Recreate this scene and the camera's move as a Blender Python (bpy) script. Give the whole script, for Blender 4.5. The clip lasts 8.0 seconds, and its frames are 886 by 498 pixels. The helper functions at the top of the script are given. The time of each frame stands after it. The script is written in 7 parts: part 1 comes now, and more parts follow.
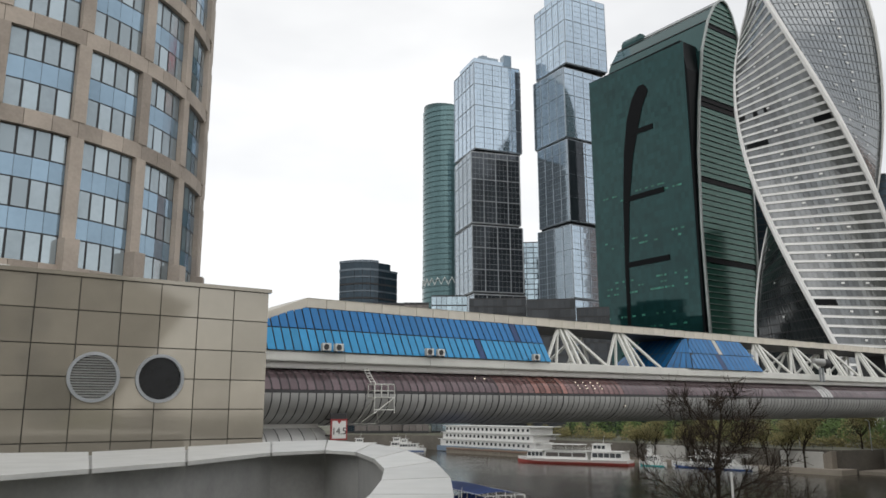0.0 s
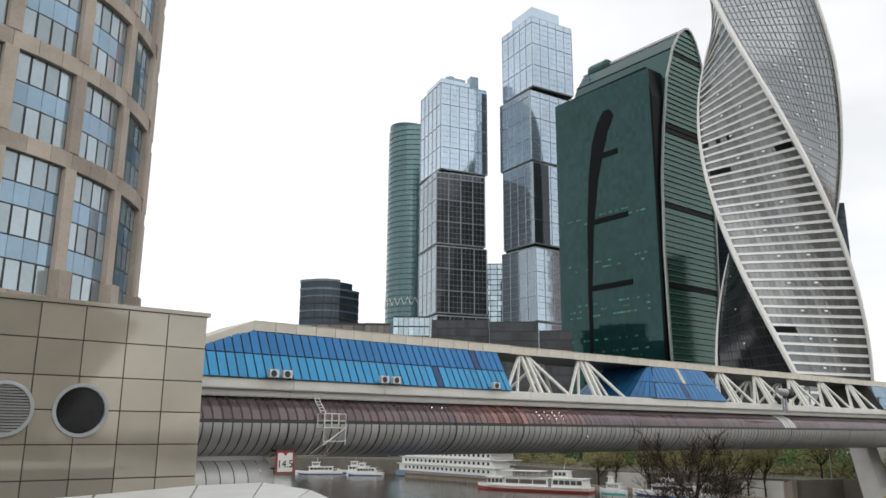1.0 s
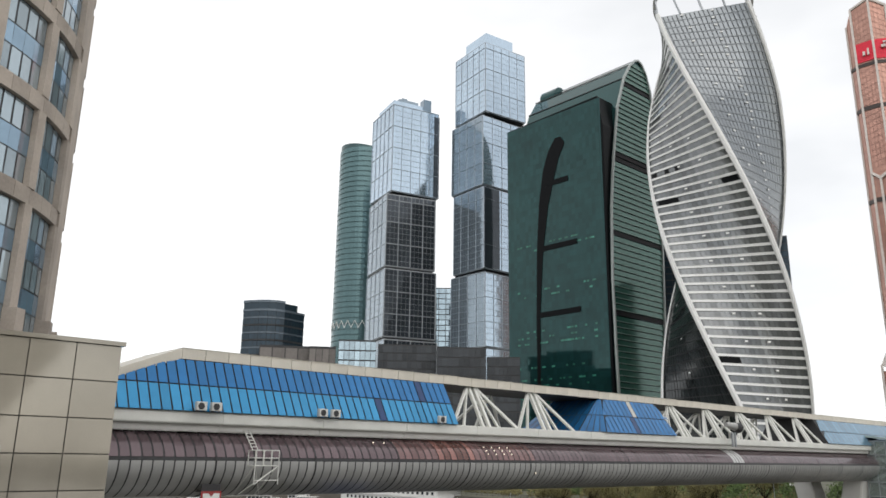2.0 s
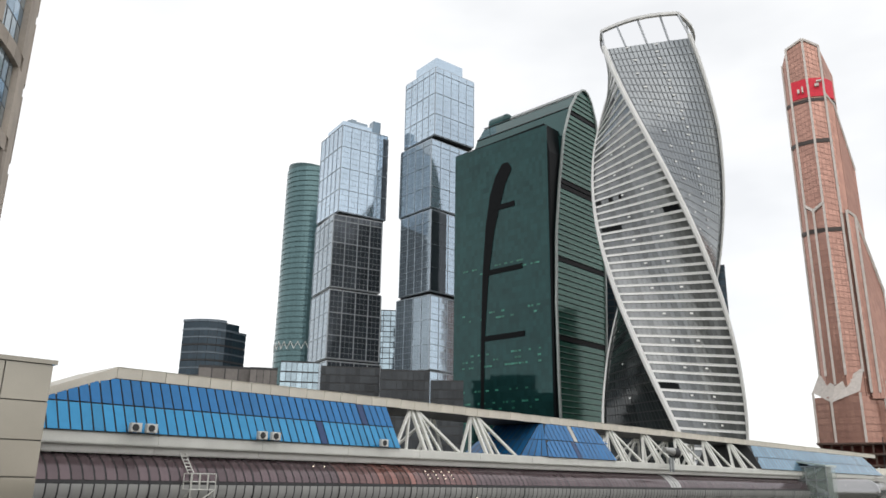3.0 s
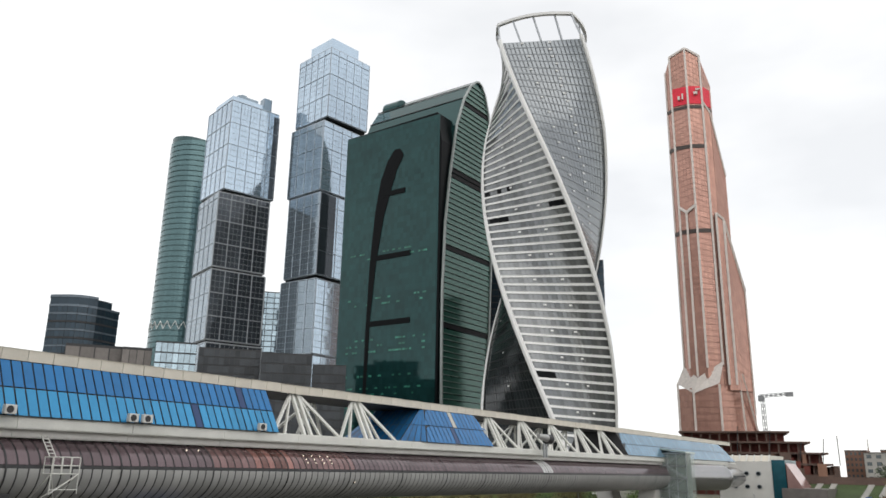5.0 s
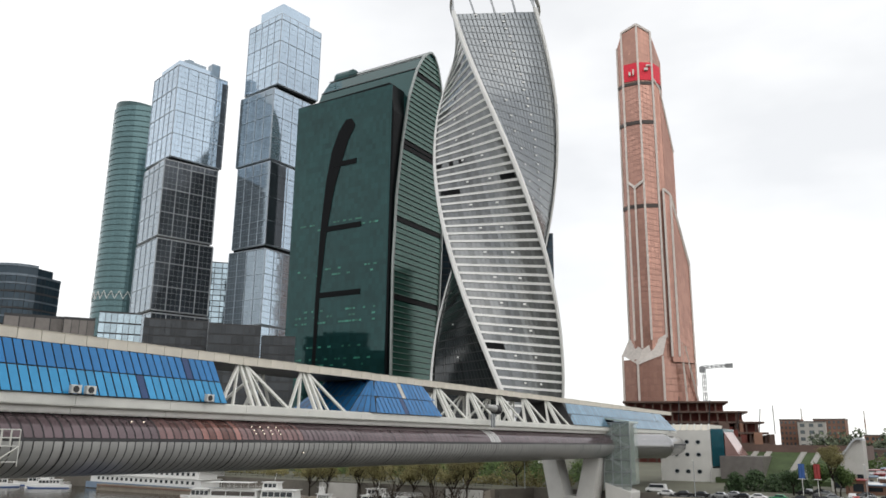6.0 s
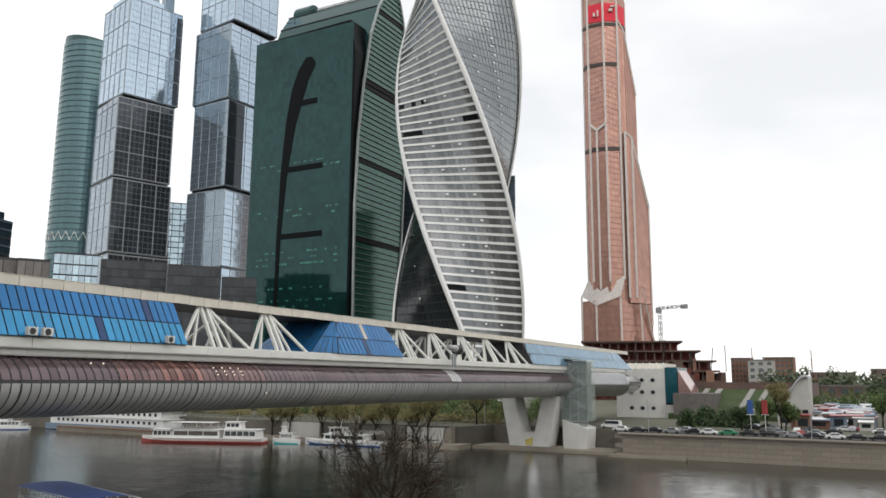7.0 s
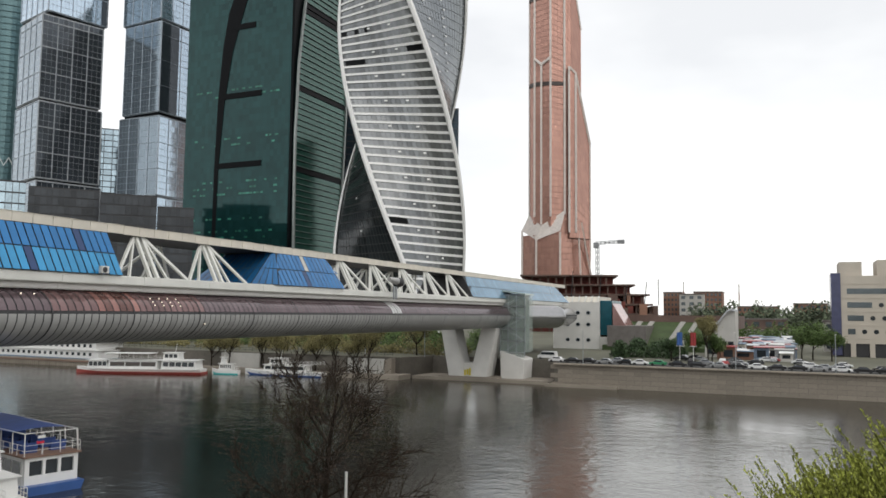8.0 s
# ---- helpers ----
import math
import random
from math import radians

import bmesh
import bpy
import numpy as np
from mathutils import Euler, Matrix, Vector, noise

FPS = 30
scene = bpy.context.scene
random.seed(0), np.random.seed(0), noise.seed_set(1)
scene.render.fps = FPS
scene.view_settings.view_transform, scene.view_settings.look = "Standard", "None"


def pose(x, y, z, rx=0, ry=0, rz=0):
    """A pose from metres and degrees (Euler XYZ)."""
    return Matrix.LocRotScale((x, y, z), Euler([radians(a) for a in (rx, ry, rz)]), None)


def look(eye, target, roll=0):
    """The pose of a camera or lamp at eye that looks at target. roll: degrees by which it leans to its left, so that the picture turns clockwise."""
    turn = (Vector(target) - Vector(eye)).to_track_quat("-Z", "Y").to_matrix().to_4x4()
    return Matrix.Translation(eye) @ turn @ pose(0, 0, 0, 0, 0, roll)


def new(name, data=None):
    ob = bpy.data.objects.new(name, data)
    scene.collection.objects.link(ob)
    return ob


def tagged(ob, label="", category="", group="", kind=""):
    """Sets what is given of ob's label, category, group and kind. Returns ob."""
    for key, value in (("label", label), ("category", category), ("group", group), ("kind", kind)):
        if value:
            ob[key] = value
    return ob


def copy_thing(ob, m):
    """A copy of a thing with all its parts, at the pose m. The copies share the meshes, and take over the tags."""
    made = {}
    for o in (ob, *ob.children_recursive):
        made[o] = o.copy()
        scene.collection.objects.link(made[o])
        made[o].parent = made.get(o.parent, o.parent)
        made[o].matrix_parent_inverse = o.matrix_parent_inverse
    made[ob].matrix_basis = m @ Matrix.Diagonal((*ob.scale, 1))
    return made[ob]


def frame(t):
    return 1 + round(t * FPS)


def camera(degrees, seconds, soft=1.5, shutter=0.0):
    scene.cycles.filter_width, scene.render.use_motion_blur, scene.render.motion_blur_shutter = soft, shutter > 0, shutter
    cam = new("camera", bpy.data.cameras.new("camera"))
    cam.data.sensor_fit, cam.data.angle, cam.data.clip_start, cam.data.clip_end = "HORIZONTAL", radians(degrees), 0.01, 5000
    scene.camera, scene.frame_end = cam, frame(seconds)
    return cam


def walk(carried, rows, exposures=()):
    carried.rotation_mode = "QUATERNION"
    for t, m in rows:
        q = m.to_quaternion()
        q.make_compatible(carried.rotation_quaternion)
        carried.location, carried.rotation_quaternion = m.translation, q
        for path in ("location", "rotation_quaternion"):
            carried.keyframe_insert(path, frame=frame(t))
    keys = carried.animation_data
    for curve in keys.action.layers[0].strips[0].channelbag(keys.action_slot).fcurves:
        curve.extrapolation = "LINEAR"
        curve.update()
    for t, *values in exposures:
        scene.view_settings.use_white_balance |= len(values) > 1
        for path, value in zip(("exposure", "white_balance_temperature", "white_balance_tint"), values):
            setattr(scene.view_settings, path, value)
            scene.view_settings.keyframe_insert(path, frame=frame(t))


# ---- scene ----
from mathutils import Quaternion

# X runs along the footbridge, Y away from the viewer's bank corner, z = 0 is the river.
cam = camera(59.0, 8.0, soft=1.6)
EYE = 19.0
PATH = [  # seconds, x, y, z above EYE, yaw, pitch, roll
    (0.0, -6.22, -6.29, -2.65, -35.74, 11.75, 0.21),
    (0.5, -6.40, -6.72, -2.89, -37.16, 12.33, 0.10),
    (1.0, -3.15, -3.41, -1.45, -38.49, 13.21, -0.31),
    (1.5, 0.0, 0.0, 0.0, -40.04, 13.64, -0.70),
    (2.0, 0.0, 0.0, 0.0, -42.39, 14.93, -0.71),
    (3.5, 0.0, 0.0, 0.0, -48.59, 16.89, -0.97),
    (4.0, 0.0, 0.0, 0.0, -50.96, 16.85, -1.04),
    (4.5, 0.0, 0.0, 0.0, -53.12, 16.47, -1.10),
    (6.0, 0.0, 0.0, 0.0, -58.67, 13.74, -0.70),
    (6.5, 0.0, 0.0, 0.0, -60.22, 12.04, -0.80),
    (7.0, 0.0, 0.0, 0.0, -61.43, 9.52, -0.36),
    (7.5, 0.0, 0.0, 0.0, -63.06, 7.11, -0.52),
    (8.0, 0.0, 0.0, 0.0, -65.74, 4.66, -0.61),
]
walk(cam, [(t, pose(x, y, EYE + z, 90 + pitch, roll, yaw)) for t, x, y, z, yaw, pitch, roll in PATH],
     exposures=[(0.0, 0.11), (0.5, 0.19), (1.0, 0.28), (1.5, 0.32), (2.0, 0.32), (3.5, 0.32), (8.0, 0.30)])

# ---- sky and sun ----
SUN_EL, SUN_ROT = radians(38), radians(200)
world = bpy.data.worlds.new("sky")
scene.world = world
world.use_nodes = True
wn, wl = world.node_tree.nodes, world.node_tree.links
wn.clear()
w_out, w_bg = wn.new("ShaderNodeOutputWorld"), wn.new("ShaderNodeBackground")
w_sky = wn.new("ShaderNodeTexSky")
w_sky.sky_type, w_sky.sun_disc, w_sky.sun_elevation, w_sky.sun_rotation = "NISHITA", False, SUN_EL, SUN_ROT
w_co, w_map, w_noise, w_ramp, w_mix, w_gain = (wn.new("ShaderNodeTexCoord"), wn.new("ShaderNodeMapping"), wn.new("ShaderNodeTexNoise"),
                                     wn.new("ShaderNodeValToRGB"), wn.new("ShaderNodeMixRGB"), wn.new("ShaderNodeMixRGB"))
w_map.inputs["Scale"].default_value = (1.0, 1.0, 2.6)
w_noise.inputs["Scale"].default_value, w_noise.inputs["Detail"].default_value, w_noise.inputs["Roughness"].default_value = 1.7, 5, 0.5
w_ramp.color_ramp.elements[0].position, w_ramp.color_ramp.elements[0].color = 0.34, (0.79, 0.795, 0.80, 1)
w_ramp.color_ramp.elements[1].position, w_ramp.color_ramp.elements[1].color = 0.62, (1.06, 1.055, 1.04, 1)
w_gain.blend_type, w_gain.inputs[0].default_value, w_gain.inputs[2].default_value = "MULTIPLY", 1.0, (0.12, 0.12, 0.12, 1)
w_mix.inputs[0].default_value = 0.88
w_bg.inputs["Strength"].default_value = 1.0
wl.new(w_co.outputs["Generated"], w_map.inputs["Vector"])
wl.new(w_map.outputs["Vector"], w_noise.inputs["Vector"])
wl.new(w_noise.outputs["Fac"], w_ramp.inputs["Fac"])
wl.new(w_sky.outputs["Color"], w_gain.inputs[1])
wl.new(w_gain.outputs["Color"], w_mix.inputs[1])
wl.new(w_ramp.outputs["Color"], w_mix.inputs[2])
wl.new(w_mix.outputs["Color"], w_bg.inputs["Color"])
wl.new(w_bg.outputs["Background"], w_out.inputs["Surface"])
sun = new("sun", bpy.data.lights.new("sun", "SUN"))
sun.data.energy, sun.data.angle, sun.data.color = 0.7, radians(75), (1.0, 0.96, 0.9)
sun.matrix_world = look((0, 0, 500), (250, 330, 10))


# ---- materials ----
def mat(name, color, rough=0.6, metal=0.0, vary=0.18, scale=0.6, fine=9.0, bump=0.0, island=0.0, random_ob=0.0, spec=0.5, alpha=None, coat=0.0):
    """A surface with stains at one scale and grain at another; island and random_ob vary it piece by piece."""
    m = bpy.data.materials.new(name)
    m.use_nodes = True
    n, l = m.node_tree.nodes, m.node_tree.links
    b = n["Principled BSDF"]
    co = n.new("ShaderNodeTexCoord")
    big, small = n.new("ShaderNodeTexNoise"), n.new("ShaderNodeTexNoise")
    big.inputs["Scale"].default_value, big.inputs["Detail"].default_value = scale, 4
    small.inputs["Scale"].default_value, small.inputs["Detail"].default_value = fine, 5
    l.new(co.outputs["Object"], big.inputs["Vector"])
    l.new(co.outputs["Object"], small.inputs["Vector"])
    add = n.new("ShaderNodeMath")
    add.operation = "MULTIPLY_ADD"
    l.new(big.outputs["Fac"], add.inputs[0])
    add.inputs[1].default_value = 0.65
    half = n.new("ShaderNodeMath")
    half.operation, half.inputs[1].default_value = "MULTIPLY", 0.35
    l.new(small.outputs["Fac"], half.inputs[0])
    l.new(half.outputs[0], add.inputs[2])
    last = add.outputs[0]
    for amount, kind, out in ((island, "ShaderNodeNewGeometry", "Random Per Island"), (random_ob, "ShaderNodeObjectInfo", "Random")):
        if amount:
            src, ma = n.new(kind), n.new("ShaderNodeMath")
            ma.operation, ma.inputs[1].default_value = "MULTIPLY_ADD", amount
            l.new(src.outputs[out], ma.inputs[0])
            sub = n.new("ShaderNodeMath")
            sub.operation, sub.inputs[1].default_value = "SUBTRACT", amount / 2
            l.new(last, sub.inputs[0])
            l.new(sub.outputs[0], ma.inputs[2])
            last = ma.outputs[0]
    ramp = n.new("ShaderNodeValToRGB")
    c = Vector(color)
    lo, hi = c * (1 - 1.6 * vary), c * (1 + 1.3 * vary)
    ramp.color_ramp.elements[0].position, ramp.color_ramp.elements[0].color = 0.2, (*[max(0, x) for x in lo], 1)
    ramp.color_ramp.elements[1].position, ramp.color_ramp.elements[1].color = 0.8, (*[min(1, x) for x in hi], 1)
    l.new(last, ramp.inputs["Fac"])
    l.new(ramp.outputs["Color"], b.inputs["Base Color"])
    b.inputs["Roughness"].default_value, b.inputs["Metallic"].default_value = rough, metal
    b.inputs["Specular IOR Level"].default_value = spec
    if rough > 0.15:
        rr = n.new("ShaderNodeMapRange")
        rr.inputs["To Min"].default_value, rr.inputs["To Max"].default_value = max(0.05, rough - 0.12), min(1, rough + 0.12)
        l.new(small.outputs["Fac"], rr.inputs["Value"])
        l.new(rr.outputs["Result"], b.inputs["Roughness"])
    if alpha is not None:
        b.inputs["Alpha"].default_value = alpha
    if bump:
        bp = n.new("ShaderNodeBump")
        bp.inputs["Strength"].default_value, bp.inputs["Distance"].default_value = bump, 0.05
        l.new(small.outputs["Fac"], bp.inputs["Height"])
        l.new(bp.outputs["Normal"], b.inputs["Normal"])
    return m


M = {
    "stone": mat("polished granite cladding", (0.37, 0.34, 0.285), 0.07, 0.4, 0.10, 0.35, 14, 0, random_ob=0.5, spec=0.6),
    "joint": mat("dark joint", (0.07, 0.065, 0.06), 0.8),
    "concrete": mat("pinkish cast stone", (0.40, 0.345, 0.295), 0.78, 0, 0.22, 0.3, 4, 0.1, random_ob=0.35),
    "office_glass": mat("blue office glass", (0.27, 0.38, 0.48), 0.06, 0.6, 0.10, 0.2, 2, random_ob=0.5),
    "pale_glass": mat("pale window glass", (0.38, 0.45, 0.49), 0.08, 0.55, 0.14, 0.2, 2, random_ob=0.9),
    "dark_frame": mat("dark window frame", (0.025, 0.027, 0.03), 0.5),
    "white_paint": mat("weathered white paint", (0.62, 0.61, 0.58), 0.5, 0, 0.10, 0.3, 6),
    "cream": mat("cream roof sheet", (0.62, 0.58, 0.50), 0.5, 0, 0.10, 0.4, 6, random_ob=0.2),
    "steel_white": mat("white painted steel", (0.66, 0.66, 0.62), 0.4, 0, 0.1, 0.5, 8),
    "blue_glass": mat("bright blue glazing", (0.018, 0.15, 0.37), 0.07, 0.3, 0.14, 0.08, 1.2, random_ob=0.3),
    "blue_glass_low": mat("sky blue glazing", (0.035, 0.25, 0.48), 0.07, 0.3, 0.14, 0.08, 1.2, random_ob=0.3),
    "tube_glass": mat("purple brown tube glazing", (0.125, 0.092, 0.10), 0.13, 0.35, 0.28, 0.05, 0.5, random_ob=0.3),
    "tube_metal": mat("grey tube panel", (0.40, 0.40, 0.39), 0.38, 0.35, 0.14, 0.1, 3, random_ob=0.3),
    "seam": mat("dark seam", (0.03, 0.03, 0.032), 0.6),
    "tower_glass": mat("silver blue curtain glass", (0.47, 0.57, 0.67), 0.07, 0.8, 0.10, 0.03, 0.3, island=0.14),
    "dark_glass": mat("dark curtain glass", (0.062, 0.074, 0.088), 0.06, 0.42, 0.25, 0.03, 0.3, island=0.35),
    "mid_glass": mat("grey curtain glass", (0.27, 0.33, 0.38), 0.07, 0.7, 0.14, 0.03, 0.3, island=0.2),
    "mullion": mat("grey mullion", (0.36, 0.38, 0.40), 0.4, 0.4),
    "green_glass": mat("deep green glass", (0.014, 0.056, 0.056), 0.05, 0.45, 0.25, 0.015, 0.1, island=0.25),
    "green_side": mat("green louvred glass", (0.045, 0.13, 0.10), 0.12, 0.35, 0.2, 0.02, 0.2, island=0.4),
    "black": mat("black glass strip", (0.003, 0.004, 0.005), 0.35, spec=0.08),
    "teal_glass": mat("teal tower glass", (0.10, 0.175, 0.185), 0.2, 0.5, 0.10, 0.03, 0.3, island=0.2),
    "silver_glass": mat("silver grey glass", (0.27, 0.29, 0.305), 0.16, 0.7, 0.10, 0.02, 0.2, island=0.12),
    "smoke_glass": mat("smoke grey glass", (0.185, 0.195, 0.20), 0.09, 0.5, 0.22, 0.02, 0.2, island=0.5),
    "silver_band": mat("grey metal floor edge", (0.205, 0.22, 0.235), 0.3, 0.55),
    "shaded_glass": mat("dark dotted glass", (0.03, 0.036, 0.038), 0.12, 0.1, 0.3, 0.02, 0.2, island=0.5),
    "white_band": mat("white spandrel band", (0.72, 0.72, 0.71), 0.4, 0, 0.05, 0.05, 1),
    "copper": mat("copper coloured glass", (0.50, 0.275, 0.215), 0.22, 0.4, 0.12, 0.03, 0.3, island=0.35),
    "rib": mat("pale pinkish rib", (0.66, 0.60, 0.56), 0.4),
    "red": mat("red banner cloth", (0.75, 0.02, 0.05), 0.6),
    "navy": mat("navy dark glass", (0.03, 0.05, 0.068), 0.1, 0.35, 0.25, 0.05, 0.4, island=0.3),
    "raw": mat("raw concrete and rust", (0.13, 0.085, 0.07), 0.9, 0, 0.3, 0.1, 1),
    "quay": mat("granite quay stone", (0.265, 0.232, 0.19), 0.85, 0, 0.22, 0.12, 2.5, 0.3, random_ob=0.15),
    "ground": mat("trodden ground and grass", (0.12, 0.12, 0.085), 0.95, 0, 0.3, 0.03, 0.6, 0.2),
    "asphalt": mat("worn asphalt", (0.06, 0.06, 0.06), 0.9, 0, 0.2, 0.1, 3, 0.1),
}
M["quay_dark"] = mat("weathered dark quay wall", (0.13, 0.118, 0.10), 0.9, 0, 0.3, 0.12, 1.5, 0.3)
M["porthole"] = mat("dark porthole glass", (0.008, 0.009, 0.011), 0.08, 0, 0.4, 1.2, 3, spec=0.25)
M["cap"] = mat("pale zinc capping", (0.52, 0.52, 0.50), 0.45, 0.1, 0.12, 0.8, 6, random_ob=0.2)
M["plaster"] = mat("grey smooth cladding", (0.34, 0.34, 0.33), 0.5, 0, 0.16, 0.8, 5, random_ob=0.15)
M["tube_pale"] = mat("pale grey tube panel", (0.50, 0.50, 0.49), 0.4, 0.2, 0.1, 0.2, 4, random_ob=0.3)
M["tube_red"] = mat("reddish tube glazing", (0.23, 0.115, 0.10), 0.12, 0.35, 0.3, 0.1, 2, random_ob=0.8)
M["pale_blue"] = mat("pale blue glazing", (0.20, 0.34, 0.46), 0.08, 0.4, 0.12, random_ob=0.3)
M["blue_dim"] = mat("dull blue end glazing", (0.02, 0.13, 0.31), 0.1, 0.3, 0.2, 0.4, 1.5, island=0.4)
M["navy_blue"] = mat("dark blue pane", (0.02, 0.05, 0.14), 0.1, 0.3)
M["yellow"] = mat("yellow spray paint", (0.6, 0.5, 0.06), 0.7)
M["lift_glass"] = mat("greenish glass panel", (0.32, 0.37, 0.34), 0.12, 0.3, 0.15, 0.3, 3, random_ob=0.5)
M["stair_glass"] = mat("thin greenish glass", (0.42, 0.50, 0.46), 0.06, 0, 0.06, 0.3, 3, alpha=0.28)
M["tube_steel"] = mat("bright steel tube sheet", (0.33, 0.33, 0.335), 0.22, 0.85, 0.1, 0.1, 2, random_ob=0.2)
M["tube_rose"] = mat("rosy tube glazing", (0.165, 0.10, 0.098), 0.13, 0.35, 0.28, 0.05, 0.5, random_ob=0.4)
M["lift_inner"] = mat("grey green stair core", (0.10, 0.12, 0.11), 0.6)
M["pale_stuff"] = mat("pale annex glass", (0.42, 0.52, 0.58), 0.06, 0.75, 0.15, island=0.5)
M["rib_green"] = mat("pale green ledge", (0.16, 0.24, 0.21), 0.4, 0.3)
M["rib_grey"] = mat("grey metal rib", (0.34, 0.37, 0.36), 0.4, 0.3)
M["green_lit"] = mat("lit green office", (0.035, 0.17, 0.125), 0.2, 0.2, 0.3, random_ob=0.6)
M["copper_dark"] = mat("dark copper floor edge", (0.27, 0.14, 0.11), 0.4, 0.3)
M["copper_black"] = mat("dark recessed floor", (0.05, 0.035, 0.03), 0.5)
M["brown_glass"] = mat("brown grey cladding", (0.16, 0.145, 0.135), 0.5, 0.1, 0.2, island=0.4)
M["raw_red"] = mat("rust red shuttering", (0.16, 0.045, 0.035), 0.9, 0, 0.3, 0.1, 1)
M["brick_brown"] = mat("brown brickwork", (0.24, 0.13, 0.09), 0.9, 0, 0.25, 0.1, 2, random_ob=0.4)
M["crane_grey"] = mat("grey crane paint", (0.28, 0.29, 0.30), 0.6)
M["leaf_spring"] = mat("fresh green leaves", (0.26, 0.29, 0.045), 0.75, 0, 0.3, 0.6, 4, island=0.8)
M["leaf_dark"] = mat("dark green foliage", (0.035, 0.065, 0.022), 0.8, 0, 0.3, 0.4, 3, island=0.9)
M["leaf_olive"] = mat("budding olive foliage", (0.17, 0.15, 0.055), 0.8, 0, 0.3, 0.4, 3, island=0.9)
M["leaf_brown"] = mat("brown buds and dry leaves", (0.055, 0.036, 0.022), 0.85, 0, 0.3, 0.4, 3, island=0.9)
M["leaf_mid"] = mat("mid green foliage", (0.075, 0.12, 0.03), 0.8, 0, 0.3, 0.4, 3, island=0.9)
# distance haze is put into this paler, greyer leaf colour
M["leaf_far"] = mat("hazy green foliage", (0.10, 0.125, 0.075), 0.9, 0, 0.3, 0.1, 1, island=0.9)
M["bark"] = mat("dark bark", (0.024, 0.018, 0.013), 0.95, 0, 0.3, 1, 12, 0.3, spec=0.15)
M["boat_white"] = mat("white boat paint", (0.72, 0.72, 0.70), 0.4, 0, 0.06, 0.3, 4)
M["boat_red"] = mat("red hull paint", (0.30, 0.05, 0.04), 0.5)
M["boat_blue"] = mat("blue hull paint", (0.03, 0.09, 0.28), 0.4)
M["canopy_blue"] = mat("blue canopy cloth", (0.03, 0.065, 0.22), 0.8, 0, 0.2, 1, 6)
M["deck_brown"] = mat("brown deck boards", (0.18, 0.11, 0.08), 0.8)
M["dark_window"] = mat("dark boat window", (0.02, 0.025, 0.03), 0.1)
M["saloon_glass"] = mat("brown saloon glass", (0.05, 0.04, 0.035), 0.1)
M["teal"] = mat("turquoise paint", (0.05, 0.42, 0.42), 0.5)
M["hotel_blue"] = mat("grey blue hull", (0.16, 0.22, 0.30), 0.5)
M["panel_pale"] = mat("pale concrete panel", (0.46, 0.45, 0.42), 0.8, 0, 0.12, 0.3, 3, random_ob=0.2)
M["beige"] = mat("beige facade panel", (0.47, 0.425, 0.36), 0.7, 0, 0.10, 0.2, 3)
M["blue_film"] = mat("violet blue glass edge", (0.07, 0.075, 0.14), 0.2, 0.2)
M["grass"] = mat("rough grass slope", (0.05, 0.075, 0.026), 0.95, 0, 0.35, 0.2, 2)
M["silver_roof"] = mat("silver roof sheet", (0.50, 0.52, 0.54), 0.35, 0.4)
M["tyre"] = mat("black tyre", (0.02, 0.02, 0.02), 0.9)
M["car_white"] = mat("white car paint", (0.7, 0.7, 0.7), 0.25, coat=1)
M["car_silver"] = mat("silver car paint", (0.38, 0.39, 0.40), 0.25, 0.5)
M["car_black"] = mat("black car paint", (0.02, 0.02, 0.022), 0.2)
M["car_green"] = mat("green car paint", (0.03, 0.22, 0.10), 0.3)
M["car_red"] = mat("dark red car paint", (0.28, 0.03, 0.03), 0.3)
M["car_blue"] = mat("dark blue car paint", (0.03, 0.06, 0.18), 0.3)
M["teal_dark"] = mat("dark teal glass", (0.02, 0.10, 0.13), 0.1, 0.3)
M["pink_glass"] = mat("pinkish reflective glazing", (0.42, 0.26, 0.24), 0.15, 0.4, 0.25, 0.12, 0.6)
M["mid_window"] = mat("grey strip window", (0.10, 0.12, 0.13), 0.1, 0.3)
M["teal_edge"] = mat("dark teal floor edge", (0.05, 0.095, 0.10), 0.3, 0.4)
M["annex_glass"] = mat("dull dark annex glass", (0.045, 0.05, 0.056), 0.18, 0.1, 0.25, 0.05, 0.4, island=0.5, spec=0.3)
M["tower_line"] = mat("pale aluminium mullion", (0.40, 0.45, 0.50), 0.35, 0.6)
M["navy_band"] = mat("blue grey floor band", (0.13, 0.16, 0.19), 0.3, 0.4)
M["leaf_tip"] = mat("yellow green shoots", (0.29, 0.32, 0.05), 0.75, 0, 0.3, 0.6, 4, island=0.8)
M["red_dark"] = mat("dark red sign paint", (0.30, 0.03, 0.03), 0.5)


# ---- building helpers ----
def box(bm, x0, y0, z0, x1, y1, z1):
    v = [bm.verts.new(p) for p in ((x0, y0, z0), (x1, y0, z0), (x1, y1, z0), (x0, y1, z0), (x0, y0, z1), (x1, y0, z1), (x1, y1, z1), (x0, y1, z1))]
    for f in ((0, 3, 2, 1), (4, 5, 6, 7), (0, 1, 5, 4), (1, 2, 6, 5), (2, 3, 7, 6), (3, 0, 4, 7)):
        bm.faces.new([v[i] for i in f])
    return v


